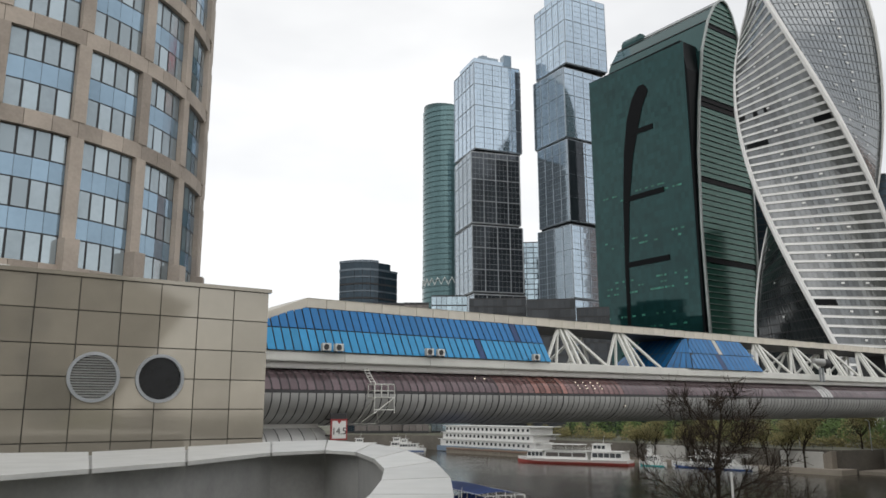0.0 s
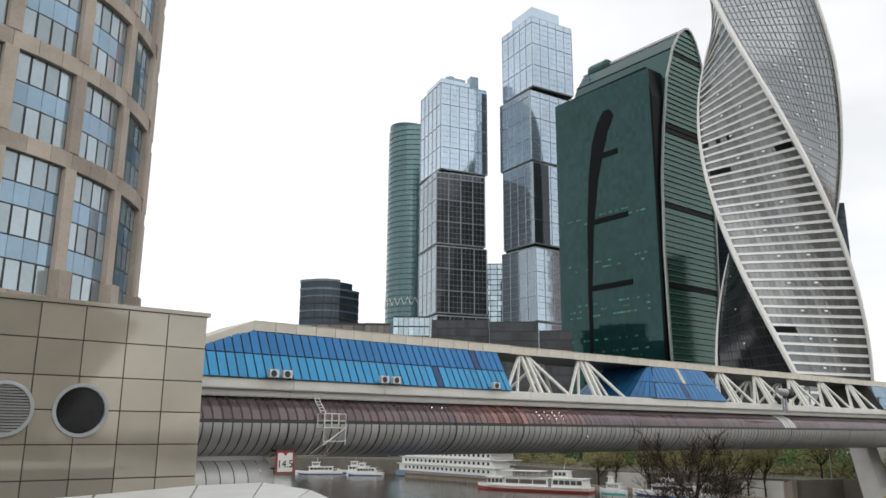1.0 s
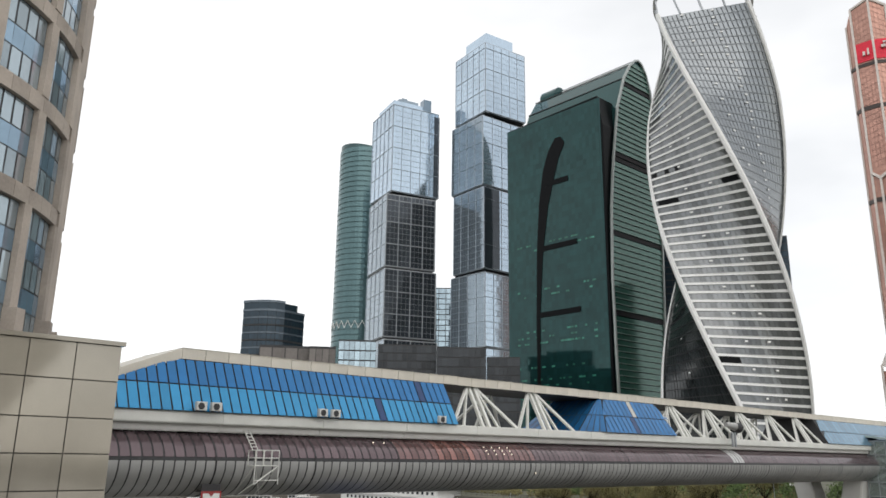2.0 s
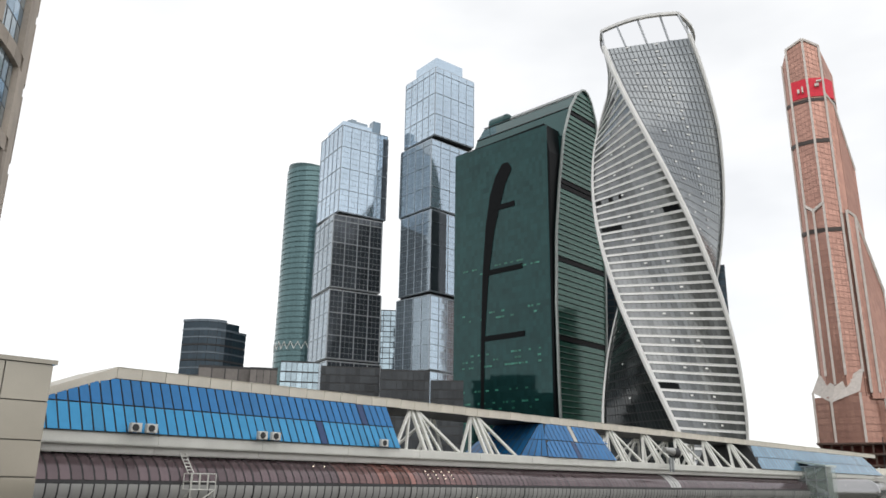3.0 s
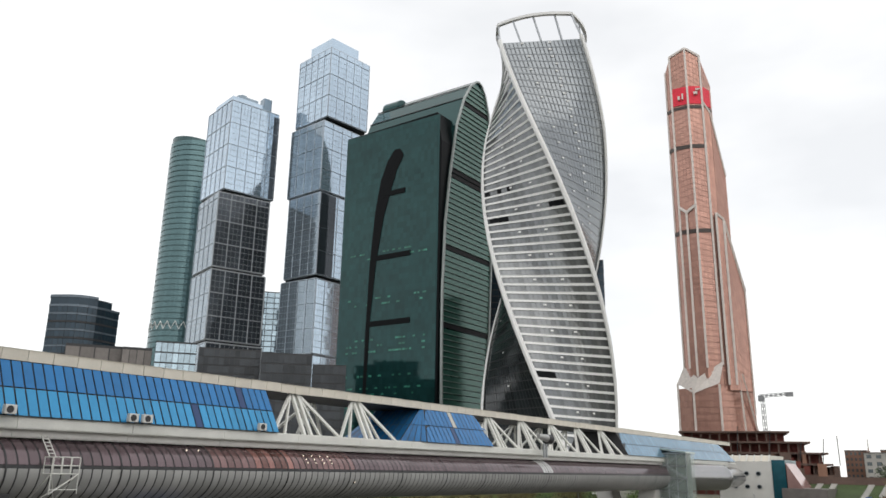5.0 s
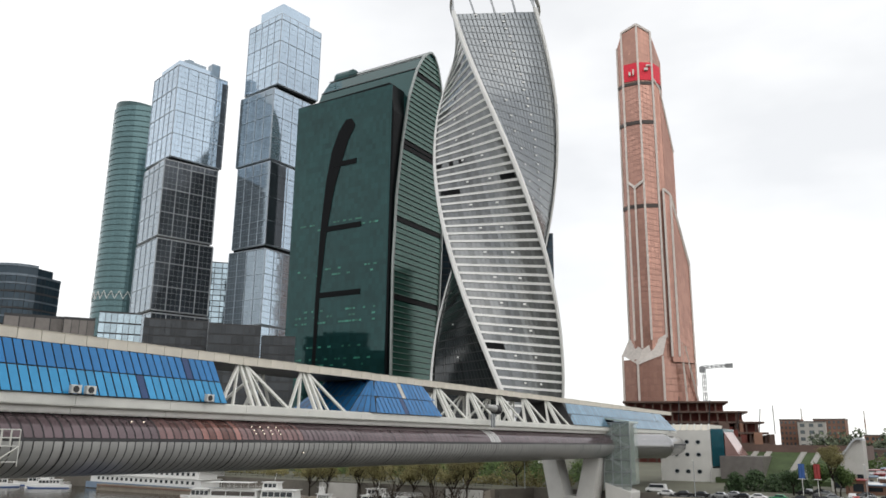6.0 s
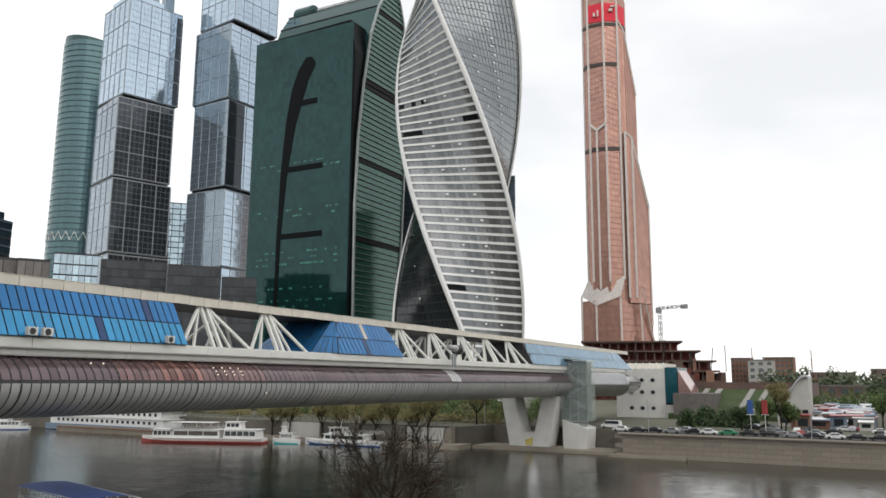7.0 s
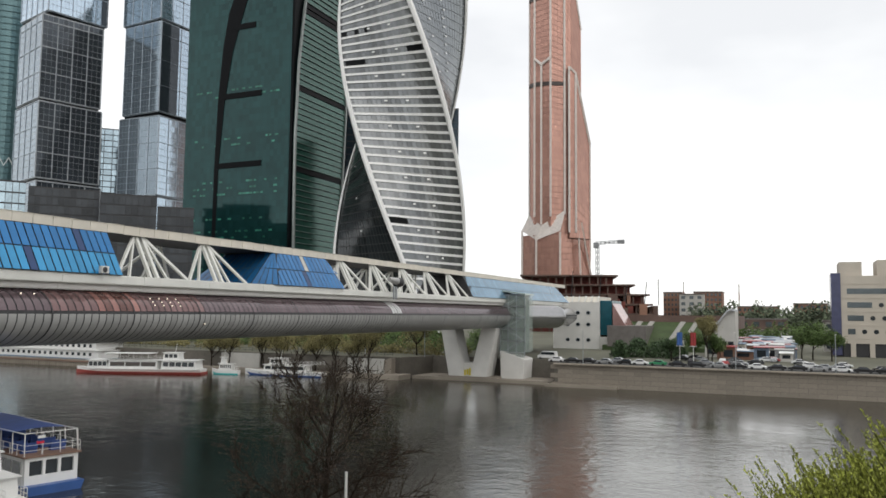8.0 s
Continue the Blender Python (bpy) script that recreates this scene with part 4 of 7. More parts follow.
def green_tower():
    FX, FY0, FY1 = 334.0, 236.5, 304.0
    top = thing("green_glass_tower", "dark green glass tower with a pointed curved end", "skyscraper", (FX, FY0, 6))
    left = [(336, 6), (334.2, 70), (333.8, 110), (335.5, 150), (339.5, 180), (345.5, 212), (353, 232), (360, 243), (365.5, 248.2), (369, 249.5)]
    right = [(369, 249.5), (372.5, 248.2), (376.5, 243), (380.3, 232), (382.5, 210), (383, 180), (383, 131), (381, 95), (377, 63), (373, 6)]
    prof = left + right[1:]
    bm = bmesh.new()
    va = [bm.verts.new((x - FX, 0, z - 6)) for x, z in prof]
    vb = [bm.verts.new((x - FX, 72, z - 6)) for x, z in prof]
    bm.faces.new(va), bm.faces.new(vb)
    for k in range(len(prof)):
        bm.faces.new((va[k], va[(k + 1) % len(prof)], vb[(k + 1) % len(prof)], vb[k]))
    part("body", bm, "green_glass", top)
    # roof ridge glazing and its bump
    bm = bmesh.new()
    rod(bm, (369 - FX, 58, 240), (369 - FX, 70, 240), 7, 7, 20)
    part("roof_drum", bm, "green_glass", top)
    for (xa, za), d in (((369, 250.0), 0.9), ((360, 243.6), 0.5), ((353, 232.6), 0.5)):
        bm = bmesh.new()
        beam(bm, (xa - FX, 0, za - 6), (xa - FX, 72, za - 6), d, d)
        part("roof_rail", bm, "seam", top)
    # end wall: louvred bands between the curved ribs
    def xat(pts, z):
        p = sorted(pts, key=lambda q: q[1])
        for (xa, za), (xb, zb) in zip(p[:-1], p[1:]):
            if za <= z <= zb:
                return xa + (xb - xa) * (z - za) / (zb - za)
        return p[-1][0]
    z = 8.0
    k = 0
    while z < 244:
        dark = any(abs(z - q) < 2.6 for q in (228, 181, 135, 92))
        h = 3.1
        bm = bmesh.new()
        a, b, c, d = xat(left, z) + 1.2, xat(right, z) - 0.6, xat(right, z + h) - 0.6, xat(left, z + h) + 1.2
        if b - a > 1 and c - d > 0.5:
            y0 = -0.55
            v = [bm.verts.new(p) for p in ((a - FX, y0, z - 6), (b - FX, y0, z - 6), (c - FX, y0 + 0.3, z + h * 0.85 - 6), (d - FX, y0 + 0.3, z + h * 0.85 - 6))]
            bm.faces.new(v)
            part("louvre_band", bm, "black" if dark else "green_side", top)
            bm = bmesh.new()
            if not dark:
                beam(bm, (a - FX, -0.6, z - 6), (b - FX, -0.6, z - 6), 0.4, 0.35)
                part("ledge", bm, "rib_green", top)
        z += h
        k += 1
    for pts in (left, right):
        bm = bmesh.new()
        for (xa, za), (xb, zb) in zip(pts[:-1], pts[1:]):
            beam(bm, (xa - FX, -0.7, za - 6), (xb - FX, -0.7, zb - 6), 1.1, 1.1, (0, 1, 0))
        part("edge_rib", bm, "rib_grey", top, "pale grey curved edge rib")
    # flat front slab with a black reveal
    bm = bmesh.new()
    slab = [(0.6, 6), (0.6, 198), (4.0, 216), (72, 215), (72, 6)]
    va = [bm.verts.new((-1.4, y, z - 6)) for y, z in slab]
    vb = [bm.verts.new((30.0, y, z - 6)) for y, z in slab]
    bm.faces.new(va), bm.faces.new(vb)
    for k in range(5):
        bm.faces.new((va[k], va[(k + 1) % 5], vb[(k + 1) % 5], vb[k]))
    part("front_slab", bm, "black", top)
    bm = bmesh.new()
    box(bm, -1.55, 2.0, 0.0, -1.4, 72, 208.5)
    part("front_backing", bm, "green_glass", top)
    bm = bmesh.new()
    panes(bm, (-1.4, 72, 0), (-1.4, 1.6, 0), (-1.4, 3.6, 208.5), (-1.4, 72, 208.5), 30, 62, 0.015, 0.03, 0.22, 0.002, rng)
    part("front_glazing", bm, "green_glass", top, kind="stuff")
    # lit offices, their light put into brighter green patches on the glass
    lit = sorted({(rng.randrange(4, 29), rng.choice((5, 6, 8, 9, 10, 12, 13, 15, 16, 18, 22, 23, 24, 30, 31, 38, 39))) for _ in range(210)})
    for i, f in lit:
        bm = bmesh.new()
        y = i * 2.25
        box(bm, -1.69, y, f * 3.36 + 0.9, -1.65, y + rng.choice((1.4, 1.9, 2.2)), f * 3.36 + 1.9)
        part("lit_window", bm, "green_lit", top)
    # the arch line and its cross bars
    arc = [(286.5, 6), (286.3, 96), (285.2, 133), (282.8, 163), (279.4, 182), (275, 193), (270, 199.5), (266, 199.5), (263.4, 196)]
    bm = bmesh.new()
    inner = [(284.6, 6), (283.6, 96), (280.6, 133), (276, 160), (271.5, 175), (267.8, 186), (265, 191), (263.6, 193.5), (263.2, 194.5)]
    vo = [bm.verts.new((-1.9, y - FY0 + 0.8, z - 6)) for y, z in arc]
    vi = [bm.verts.new((-1.9, y - FY0 + 0.8, z - 6)) for y, z in inner]
    for k in range(len(arc) - 1):
        bm.faces.new((vo[k], vo[k + 1], vi[k + 1], vi[k]))
    part("arch_strip", bm, "black", top, "black curved arch recess")
    for z, ya, yb in ((173, 279, 262), (135, 284, 257), (97, 286, 256)):
        bm = bmesh.new()
        box(bm, -2.0, yb - FY0, z - 7.6, -1.7, ya - FY0, z - 4.6)
        part("cross_bar", bm, "black", top)


green_tower()


def twisted_tower():
    c = polar(27.5, 386)
    top = thing("twisted_tower", "twisted white-banded glass tower with an open crown", "skyscraper", (c.x, c.y, 6))
    z_low, z_top, floors = 5.5, 248.0, 56
    def corner(k, z, grow=0.0):
        theta = 75 + 0.72 * (z - 150) + 90 * k
        r = (31.8 - 2.6 * max(0, (z - 190) / 60)) + grow
        a = radians(27.5 - 90 - theta)
        return Vector((r * math.cos(a), r * math.sin(a), z - 6))
    bm = bmesh.new()
    steps = 56
    rings = [[bm.verts.new(corner(k, z_low + (234 - z_low) * i / steps, -0.5)) for k in range(4)] for i in range(steps + 1)]
    for i in range(steps):
        for k in range(4):
            bm.faces.new((rings[i][k], rings[i][(k + 1) % 4], rings[i + 1][(k + 1) % 4], rings[i + 1][k]))
    bm.faces.new(rings[-1])
    part("body", bm, "seam", top)
    h = (234 - z_low) / floors
    # k = 0 starts at corner B and runs to A: the white-banded face
    for f in range(floors):
        z0, z1 = z_low + f * h, z_low + (f + 1) * h
        for k in range(4):
            a0, b0, a1, b1 = corner(k, z0), corner(k + 1, z0), corner(k, z1), corner(k + 1, z1)
            banded = k in (0, 2)
            # this side's shade is put into darker glass and band colours
            in_shade = k == 1
            bm = bmesh.new()
            v0 = 0.30 if banded else 0.12
            lo_a, lo_b = a0.lerp(a1, v0), b0.lerp(b1, v0)
            n = 20
            for i in range(n):
                edge = 0.04 if banded else 0.10
                u0, u1 = (i + edge) / n, (i + 1 - edge) / n
                e = rng.uniform(-0.006, 0.006)
                q = [lo_a.lerp(lo_b, u0), lo_a.lerp(lo_b, u1), a1.lerp(b1, u1), a1.lerp(b1, u0)]
                bm.faces.new([bm.verts.new(p + Vector((e * s, e, 0))) for p, s in zip(q, (1, -1, -1, 1))])
            part("floor_glazing", bm, "smoke_glass" if banded else "shaded_glass" if in_shade else "silver_glass", top, kind="stuff")
            bm = bmesh.new()
            out = ((a0 + b0) / 2)
            out.z = 0
            out = out.normalized() * (0.35 if banded else 0.12)
            hi_a, hi_b = a0.lerp(a1, v0 - 0.02), b0.lerp(b1, v0 - 0.02)
            vs = [bm.verts.new(p) for p in (a0 + out, b0 + out, hi_b + out, hi_a + out)]
            wi = [bm.verts.new(p) for p in (a0 - out, b0 - out, hi_b - out, hi_a - out)]
            bm.faces.new(vs), bm.faces.new(wi)
            for q in range(4):
                bm.faces.new((vs[q], vs[(q + 1) % 4], wi[(q + 1) % 4], wi[q]))
            part("spandrel_band", bm, "white_band" if banded else "seam" if in_shade else "silver_band", top)
        # dots of light, painted as small white quads on the faces
        if f > 2:
            for k, us in ((0, (0.36, 0.62) if f % 3 == 0 else ()), (3, (0.42, 0.72) if f % 2 else (0.42,)), (1, (0.5,) if f % 4 == 0 else ())):
                if not us:
                    continue
                bm = bmesh.new()
                for u in us:
                    zz = z_low + (f + 0.62) * h
                    p = corner(k, zz).lerp(corner(k + 1, zz), u + rng.uniform(-0.02, 0.02))
                    d = (corner(k + 1, zz) - corner(k, zz)).normalized()
                    o = Vector((p.x, p.y, 0)).normalized() * 0.45
                    w = 0.75
                    bm.faces.new([bm.verts.new(q) for q in (p + o - d * w, p + o + d * w, p + o + d * w + Vector((0, 0, 0.8)), p + o - d * w + Vector((0, 0, 0.8)))])
                part("open_vent", bm, "white_band", top, "white dots drawn for points of light", kind="stuff")
    # floors still open: flat black patches, the dark inside put into their colour
    for zz, u0, u1 in ((137, 0.72, 0.95), (141, 0.05, 0.22), (60, 0.74, 0.97), (152, 0.9, 0.96), (152, 0.74, 0.79), (152, 0.62, 0.66), (205, 0.3, 0.5), (214, 0.4, 0.7)):
        z0 = z_low + (round((zz - z_low) / h) + 0.3) * h
        bm = bmesh.new()
        q = []
        for u, z in ((u0, z0), (u1, z0), (u1, z0 + h * 0.68), (u0, z0 + h * 0.68)):
            p = corner(0, z).lerp(corner(1, z), u)
            q.append(p + Vector((p.x, p.y, 0)).normalized() * 0.3)
        bm.faces.new([bm.verts.new(p) for p in q])
        part("open_floor", bm, "black", top, "dark floor bay without glass")
    # corner ribbons
    for k in range(4):
        bm = bmesh.new()
        prev = None
        for i in range(81):
            z = z_low + (236 - z_low) * i / 80
            p, t = corner(k, z, 0.5), corner(k, z + 0.5, 0.5)
            rad = Vector((p.x, p.y, 0)).normalized()
            side = Vector((-rad.y, rad.x, 0))
            ring = [bm.verts.new(p + side * s * 1.25 + rad * d) for s, d in ((-1, -0.9), (-1, 0.0), (0, 0.5), (1, 0.0), (1, -0.9))]
            if prev:
                for j in range(5):
                    bm.faces.new((prev[j], prev[(j + 1) % 5], ring[(j + 1) % 5], ring[j]))
            prev = ring
        part("corner_ribbon", bm, "white_band", top, "white twisting corner ribbon")
    # open crown: a rounded ring on slanting posts
    ring = []
    for k in range(4):
        for i in range(8):
            q = corner(k, z_top).lerp(corner(k + 1, z_top), i / 8)
            flat = Vector((q.x, q.y, 0))
            ring.append(flat.normalized() * (flat.length * 0.45 + 0.55 * 26.0) + Vector((0, 0, q.z)))
    for i in range(32):
        bm = bmesh.new()
        beam(bm, ring[i], ring[(i + 1) % 32], 1.7, 1.5)
        part("crown_beam", bm, "white_band", top)
        if i % 2 == 0:
            bm = bmesh.new()
            foot = corner(i // 8, 234).lerp(corner(i // 8 + 1, 234), (i % 8) / 8)
            beam(bm, foot, ring[i], 0.6, 0.9)
            part("crown_post", bm, "mullion", top)
    bm = bmesh.new()
    for i in range(6):
        r0 = 11 - i * 1.2
        rod(bm, (0, 0, 228 + i * 1.5), (0, 0, 229.5 + i * 1.5), r0, r0 - 1.1, 24)
    part("roof_dome", bm, "rib", top)


twisted_tower()


def copper_tower():
    D, A = 592.0, 16.8
    c = polar(A, D)
    top = thing("copper_tower", "faceted copper glass tower with pale ribs and red banner", "skyscraper", (c.x, c.y, 6))
    top.rotation_euler = (0, 0, radians(A - 90))
    # local x to the right as seen from the river, local y away
    def block(name, ring, z0, z1, glass="copper", floors=0):
        bm = bmesh.new()
        prism(bm, ring, z0 - 6, [z - 6 for z in z1] if isinstance(z1, (list, tuple)) else z1 - 6)
        b = part(name, bm, "copper_dark", top)
        n = len(ring)
        zt = z1 if isinstance(z1, (list, tuple)) else [z1] * n
        for k in range(n):
            p, q = ring[k], ring[(k + 1) % n]
            w = math.hypot(q[0] - p[0], q[1] - p[1])
            if max(p[1], q[1]) > 30:
                continue
            bm = bmesh.new()
            fl = max(2, int((min(zt[k], zt[(k + 1) % n]) - z0) / 4.2))
            panes(bm, (*p, z0 - 6), (*q, z0 - 6), (*q, zt[(k + 1) % n] - 6), (*p, zt[k] - 6), max(2, int(w / 2.2)), fl, 0.05, 0.05, 0.2, 0.003, rng)
            part("glazing", bm, glass, b, kind="stuff")
        return b
    block("shaft", [(-12.5, 6), (-8.5, 0), (3.5, -3), (14.0, 0), (21, 12), (21, 40), (-12.5, 40)], 76, [330, 340, 345, 338, 318, 318, 330])
    block("lower_shaft", [(-17.8, 5), (-8.5, -2.5), (10.5, -5), (16, 0), (34, 18), (34, 44), (-17.8, 44)], 46, 78)
    block("side_wing", [(14, 0.5), (19, 2), (27, 12), (27, 36), (14, 36)], 76, [300, 290, 240, 240, 300])
    block("low_wing", [(17.5, -1.0), (22.5, 0.2), (33.5, 14), (33.5, 38), (17.5, 38)], 76, [206, 201, 150, 150, 206])
    def rib(a, b, w=1.5):
        bm = bmesh.new()
        beam(bm, (a[0], a[1], a[2] - 6), (b[0], b[1], b[2] - 6), w, w, (0, 1, 0))
        part("rib", bm, "rib", top)
    rib((-8.6, -0.4, 92), (-8.6, -0.4, 341))
    rib((3.5, -3.5, 92), (3.5, -3.5, 346))
    rib((14.1, -0.5, 94), (14.1, -0.5, 339))
    rib((-12.6, 5.6, 92), (-12.6, 5.6, 331), 1.2)
    rib((-8.6, -0.4, 341), (3.5, -3.5, 346)), rib((3.5, -3.5, 346), (14.1, -0.5, 339))
    rib((-3.5, -2.6, 86), (-3.5, -2.6, 209)), rib((-3.5, -2.6, 209), (-8.6, -0.4, 214), 1.8), rib((-3.5, -2.6, 209), (3.5, -3.6, 214), 1.8)
    rib((17.5, -1.4, 80), (17.5, -1.4, 207)), rib((22.5, -0.2, 80), (22.5, -0.2, 202)), rib((17.5, -1.4, 207), (22.5, -0.2, 202)), rib((22.5, -0.2, 202), (33.8, 13.6, 150)), rib((33.8, 13.6, 60), (33.8, 13.6, 150), 1.0)
    rib((14.1, -0.4, 300), (19.2, 1.6, 290), 1.0), rib((19.2, 1.6, 290), (27.2, 11.6, 240), 1.0)
    rib((-7.2, -3.4, 48), (-7.2, -3.4, 77)), rib((10.5, -5.4, 48), (10.5, -5.4, 80)), rib((-17.9, 4.6, 48), (-17.9, 4.6, 82))
    rib((26, 5, 48), (24, 3, 92), 1.2), rib((34.5, 17, 48), (26.5, 5, 88), 1.2)
    # pale collar folded round the foot of the shaft
    bm = bmesh.new()
    pts_t = [(-12.8, 5.2, 94), (-3.7, -3.2, 85), (14.6, -1.2, 97)]
    pts_b = [(-18.2, 4.4, 82), (-7.2, -4.2, 74), (10.8, -6.0, 81)]
    for k in range(2):
        bm.faces.new([bm.verts.new((x, y, z - 6)) for x, y, z in (pts_b[k], pts_b[k + 1], pts_t[k + 1], pts_t[k])])
        bm.faces.new([bm.verts.new((x, y + 1.2, z - 6)) for x, y, z in (pts_b[k], pts_b[k + 1], pts_t[k + 1], pts_t[k])])
    part("collar", bm, "rib", top, "pale folded collar")
    for z, h in ((262, 3), (194, 3), (295, 2.5)):
        bm = bmesh.new()
        for p, q in (((-12.7, 5.6), (-8.6, -0.3)), ((-8.6, -0.3), (3.5, -3.35)), ((3.5, -3.35), (14.1, -0.3)), ((14.1, -0.3), (20.5, 10.8))):
            beam(bm, (*p, z - 6), (*q, z - 6), 0.8, h)
        part("dark_floor", bm, "copper_black", top)
    # banner with plain pale shapes
    bm = bmesh.new()
    for p, q in (((-8.5, -0.55), (3.5, -3.6)), ((3.5, -3.6), (14.0, -0.55)), ((14.2, -0.4), (20, 9.5))):
        beam(bm, (*p, 305 - 6), (*q, 305 - 6), 0.5, 15)
    banner = part("banner", bm, "red", top, "red banner with pale shapes")
    for x, z, w, h in ((-4, 303, 1.6, 3), (-1, 304, 1.2, 5), (8, 306, 3, 2), (9.5, 309, 3.4, 1.2)):
        bm = bmesh.new()
        box(bm, x, -4.3, z - 6 - h / 2, x + w, -2.0, z - 6 + h / 2)
        part("banner_mark", bm, "rib", banner)


copper_tower()


# ---- lower blocks round the towers ----
def wedge(a0, a1, d0, d1):
    return [tuple(polar(a, d)[:2]) for a, d in ((a0, d0), (a1, d0), (a1, d1), (a0, d1))]


low_block("glass_annex", "pale blue glass annex block", "building", wedge(55.3, 52.6, 400, 440), 6, 76.5, "pale_stuff", 14, 7)
low_block("dark_annex", "dark gridded annex block with grey mullions", "building", wedge(52.45, 48.2, 395, 430), 6, 74, "annex_glass", 17, 12)
low_block("sign_annex", "dark glass annex block beside the tower foot", "building", wedge(48.15, 44.55, 380, 420), 6, 71, "annex_glass", 14, 9)
low_block("grey_annex", "grey glass annex block", "building", wedge(44.5, 42.1, 381, 415), 6, 66.5, "annex_glass", 14, 8)
low_block("brown_annex", "low brown roof block", "building", wedge(57.4, 55.5, 388, 410), 6, 71, "brown_glass", 6, 4)
low_block("domed_hall", "pale low hall roof before the office block", "building", wedge(60.9, 57.3, 393, 403), 6, 71.5, "brown_glass", 6, 4)
low_block("distant_tower", "distant pale ribbed tower seen between the others", "skyscraper", wedge(48.6, 47.0, 560, 580), 6, 139, "pale_stuff", 34, 3)
low_block("navy_tower", "dark navy tower behind the twisted one", "skyscraper", wedge(26.6, 23.25, 430, 455), 6, 133, "navy", 34, 6)
low_block("navy_tower", "narrow navy tower in the gap behind", "skyscraper", wedge(32.6, 30.0, 470, 495), 6, 150, "navy", 36, 5)


# ---- construction site at the copper tower's foot ----
def construction_site():
    c = polar(16.0, 585)
    top = thing("construction_site", "unfinished rust-brown concrete podium with open floors", "building", (c.x, c.y, 6))
    top.rotation_euler = (0, 0, radians(16 - 90))
    r = random.Random(9)
    for k, (x0, x1, z1) in enumerate(((-44, 68, 14), (-42, 68, 21), (-38, 66, 28), (-32, 56, 35), (-27, 44, 41.8))):
        bm = bmesh.new()
        box(bm, x0, -8 + k, z1 - 1.2, x1, 40, z1)
        part("floor_slab", bm, "raw", top)
        z0 = (0, 14, 21, 28, 35)[k]
        for i in range(int((x1 - x0) / 6)):
            bm = bmesh.new()
            x = x0 + 2 + i * 6
            box(bm, x, -6.5 + k, z0, x + 1.1, -5 + k, z1 - 1)
            part("pillar", bm, "raw", top)
        bm = bmesh.new()
        box(bm, x0 + 3, 2 + k, z0, x1 - 3, 36, z1 - 1.2)
        part("infill", bm, "raw_red", top)
    for i in range(26):
        bm = bmesh.new()
        x, z = r.uniform(24, 70), r.choice((14, 21, 28))
        w = r.uniform(2, 7)
        box(bm, x, r.uniform(-9, 0), z * 0.6, x + w, 12, z * 0.75 + r.uniform(2, 9))
        part("formwork", bm, r.choice(("raw", "raw_red", "brick_brown")), top)
    for x in (10, 30, 48, 62, 72):
        bm = bmesh.new()
        beam(bm, (x, -7, 20), (x + r.uniform(-3, 5), -7, 42 + r.uniform(-4, 6) - x * 0.12), 0.5)
        part("starter_bar", bm, "seam", top)


def tower_crane():
    c = polar(12.35, 600)
    top = thing("tower_crane", "grey tower crane with a short jib", "crane", (c.x, c.y, 6))
    top.rotation_euler = (0, 0, radians(12.35 - 90))
    def lattice(name, a, b, w, n):
        bm = bmesh.new()
        a, b = Vector(a), Vector(b)
        ax = (b - a)
        s = ax.orthogonal().normalized() * w / 2
        t = ax.normalized().cross(s)
        for i in range(4):
            o = (s + t, s - t, -s - t, t - s)[i]
            o2 = (s - t, -s - t, t - s, s + t)[i]
            beam(bm, a + o, b + o, 0.35)
            for k in range(n):
                beam(bm, a + ax * k / n + o, a + ax * (k + 1) / n + o2, 0.22)
        part(name, bm, "crane_grey", top)
    lattice("mast", (-8, 0, 0), (-8, 0, 66), 2.0, 16)
    lattice("jib", (-10, 0, 66.5), (12, 0, 68), 1.6, 7)
    bm = bmesh.new()
    box(bm, -11, -1.5, 63, -7, 1.5, 67)
    part("cab", bm, "crane_grey", top)
    bm = bmesh.new()
    box(bm, 7, -1.2, 66, 12, 1.2, 69)
    part("counterweight", bm, "crane_grey", top)


construction_site()
tower_crane()


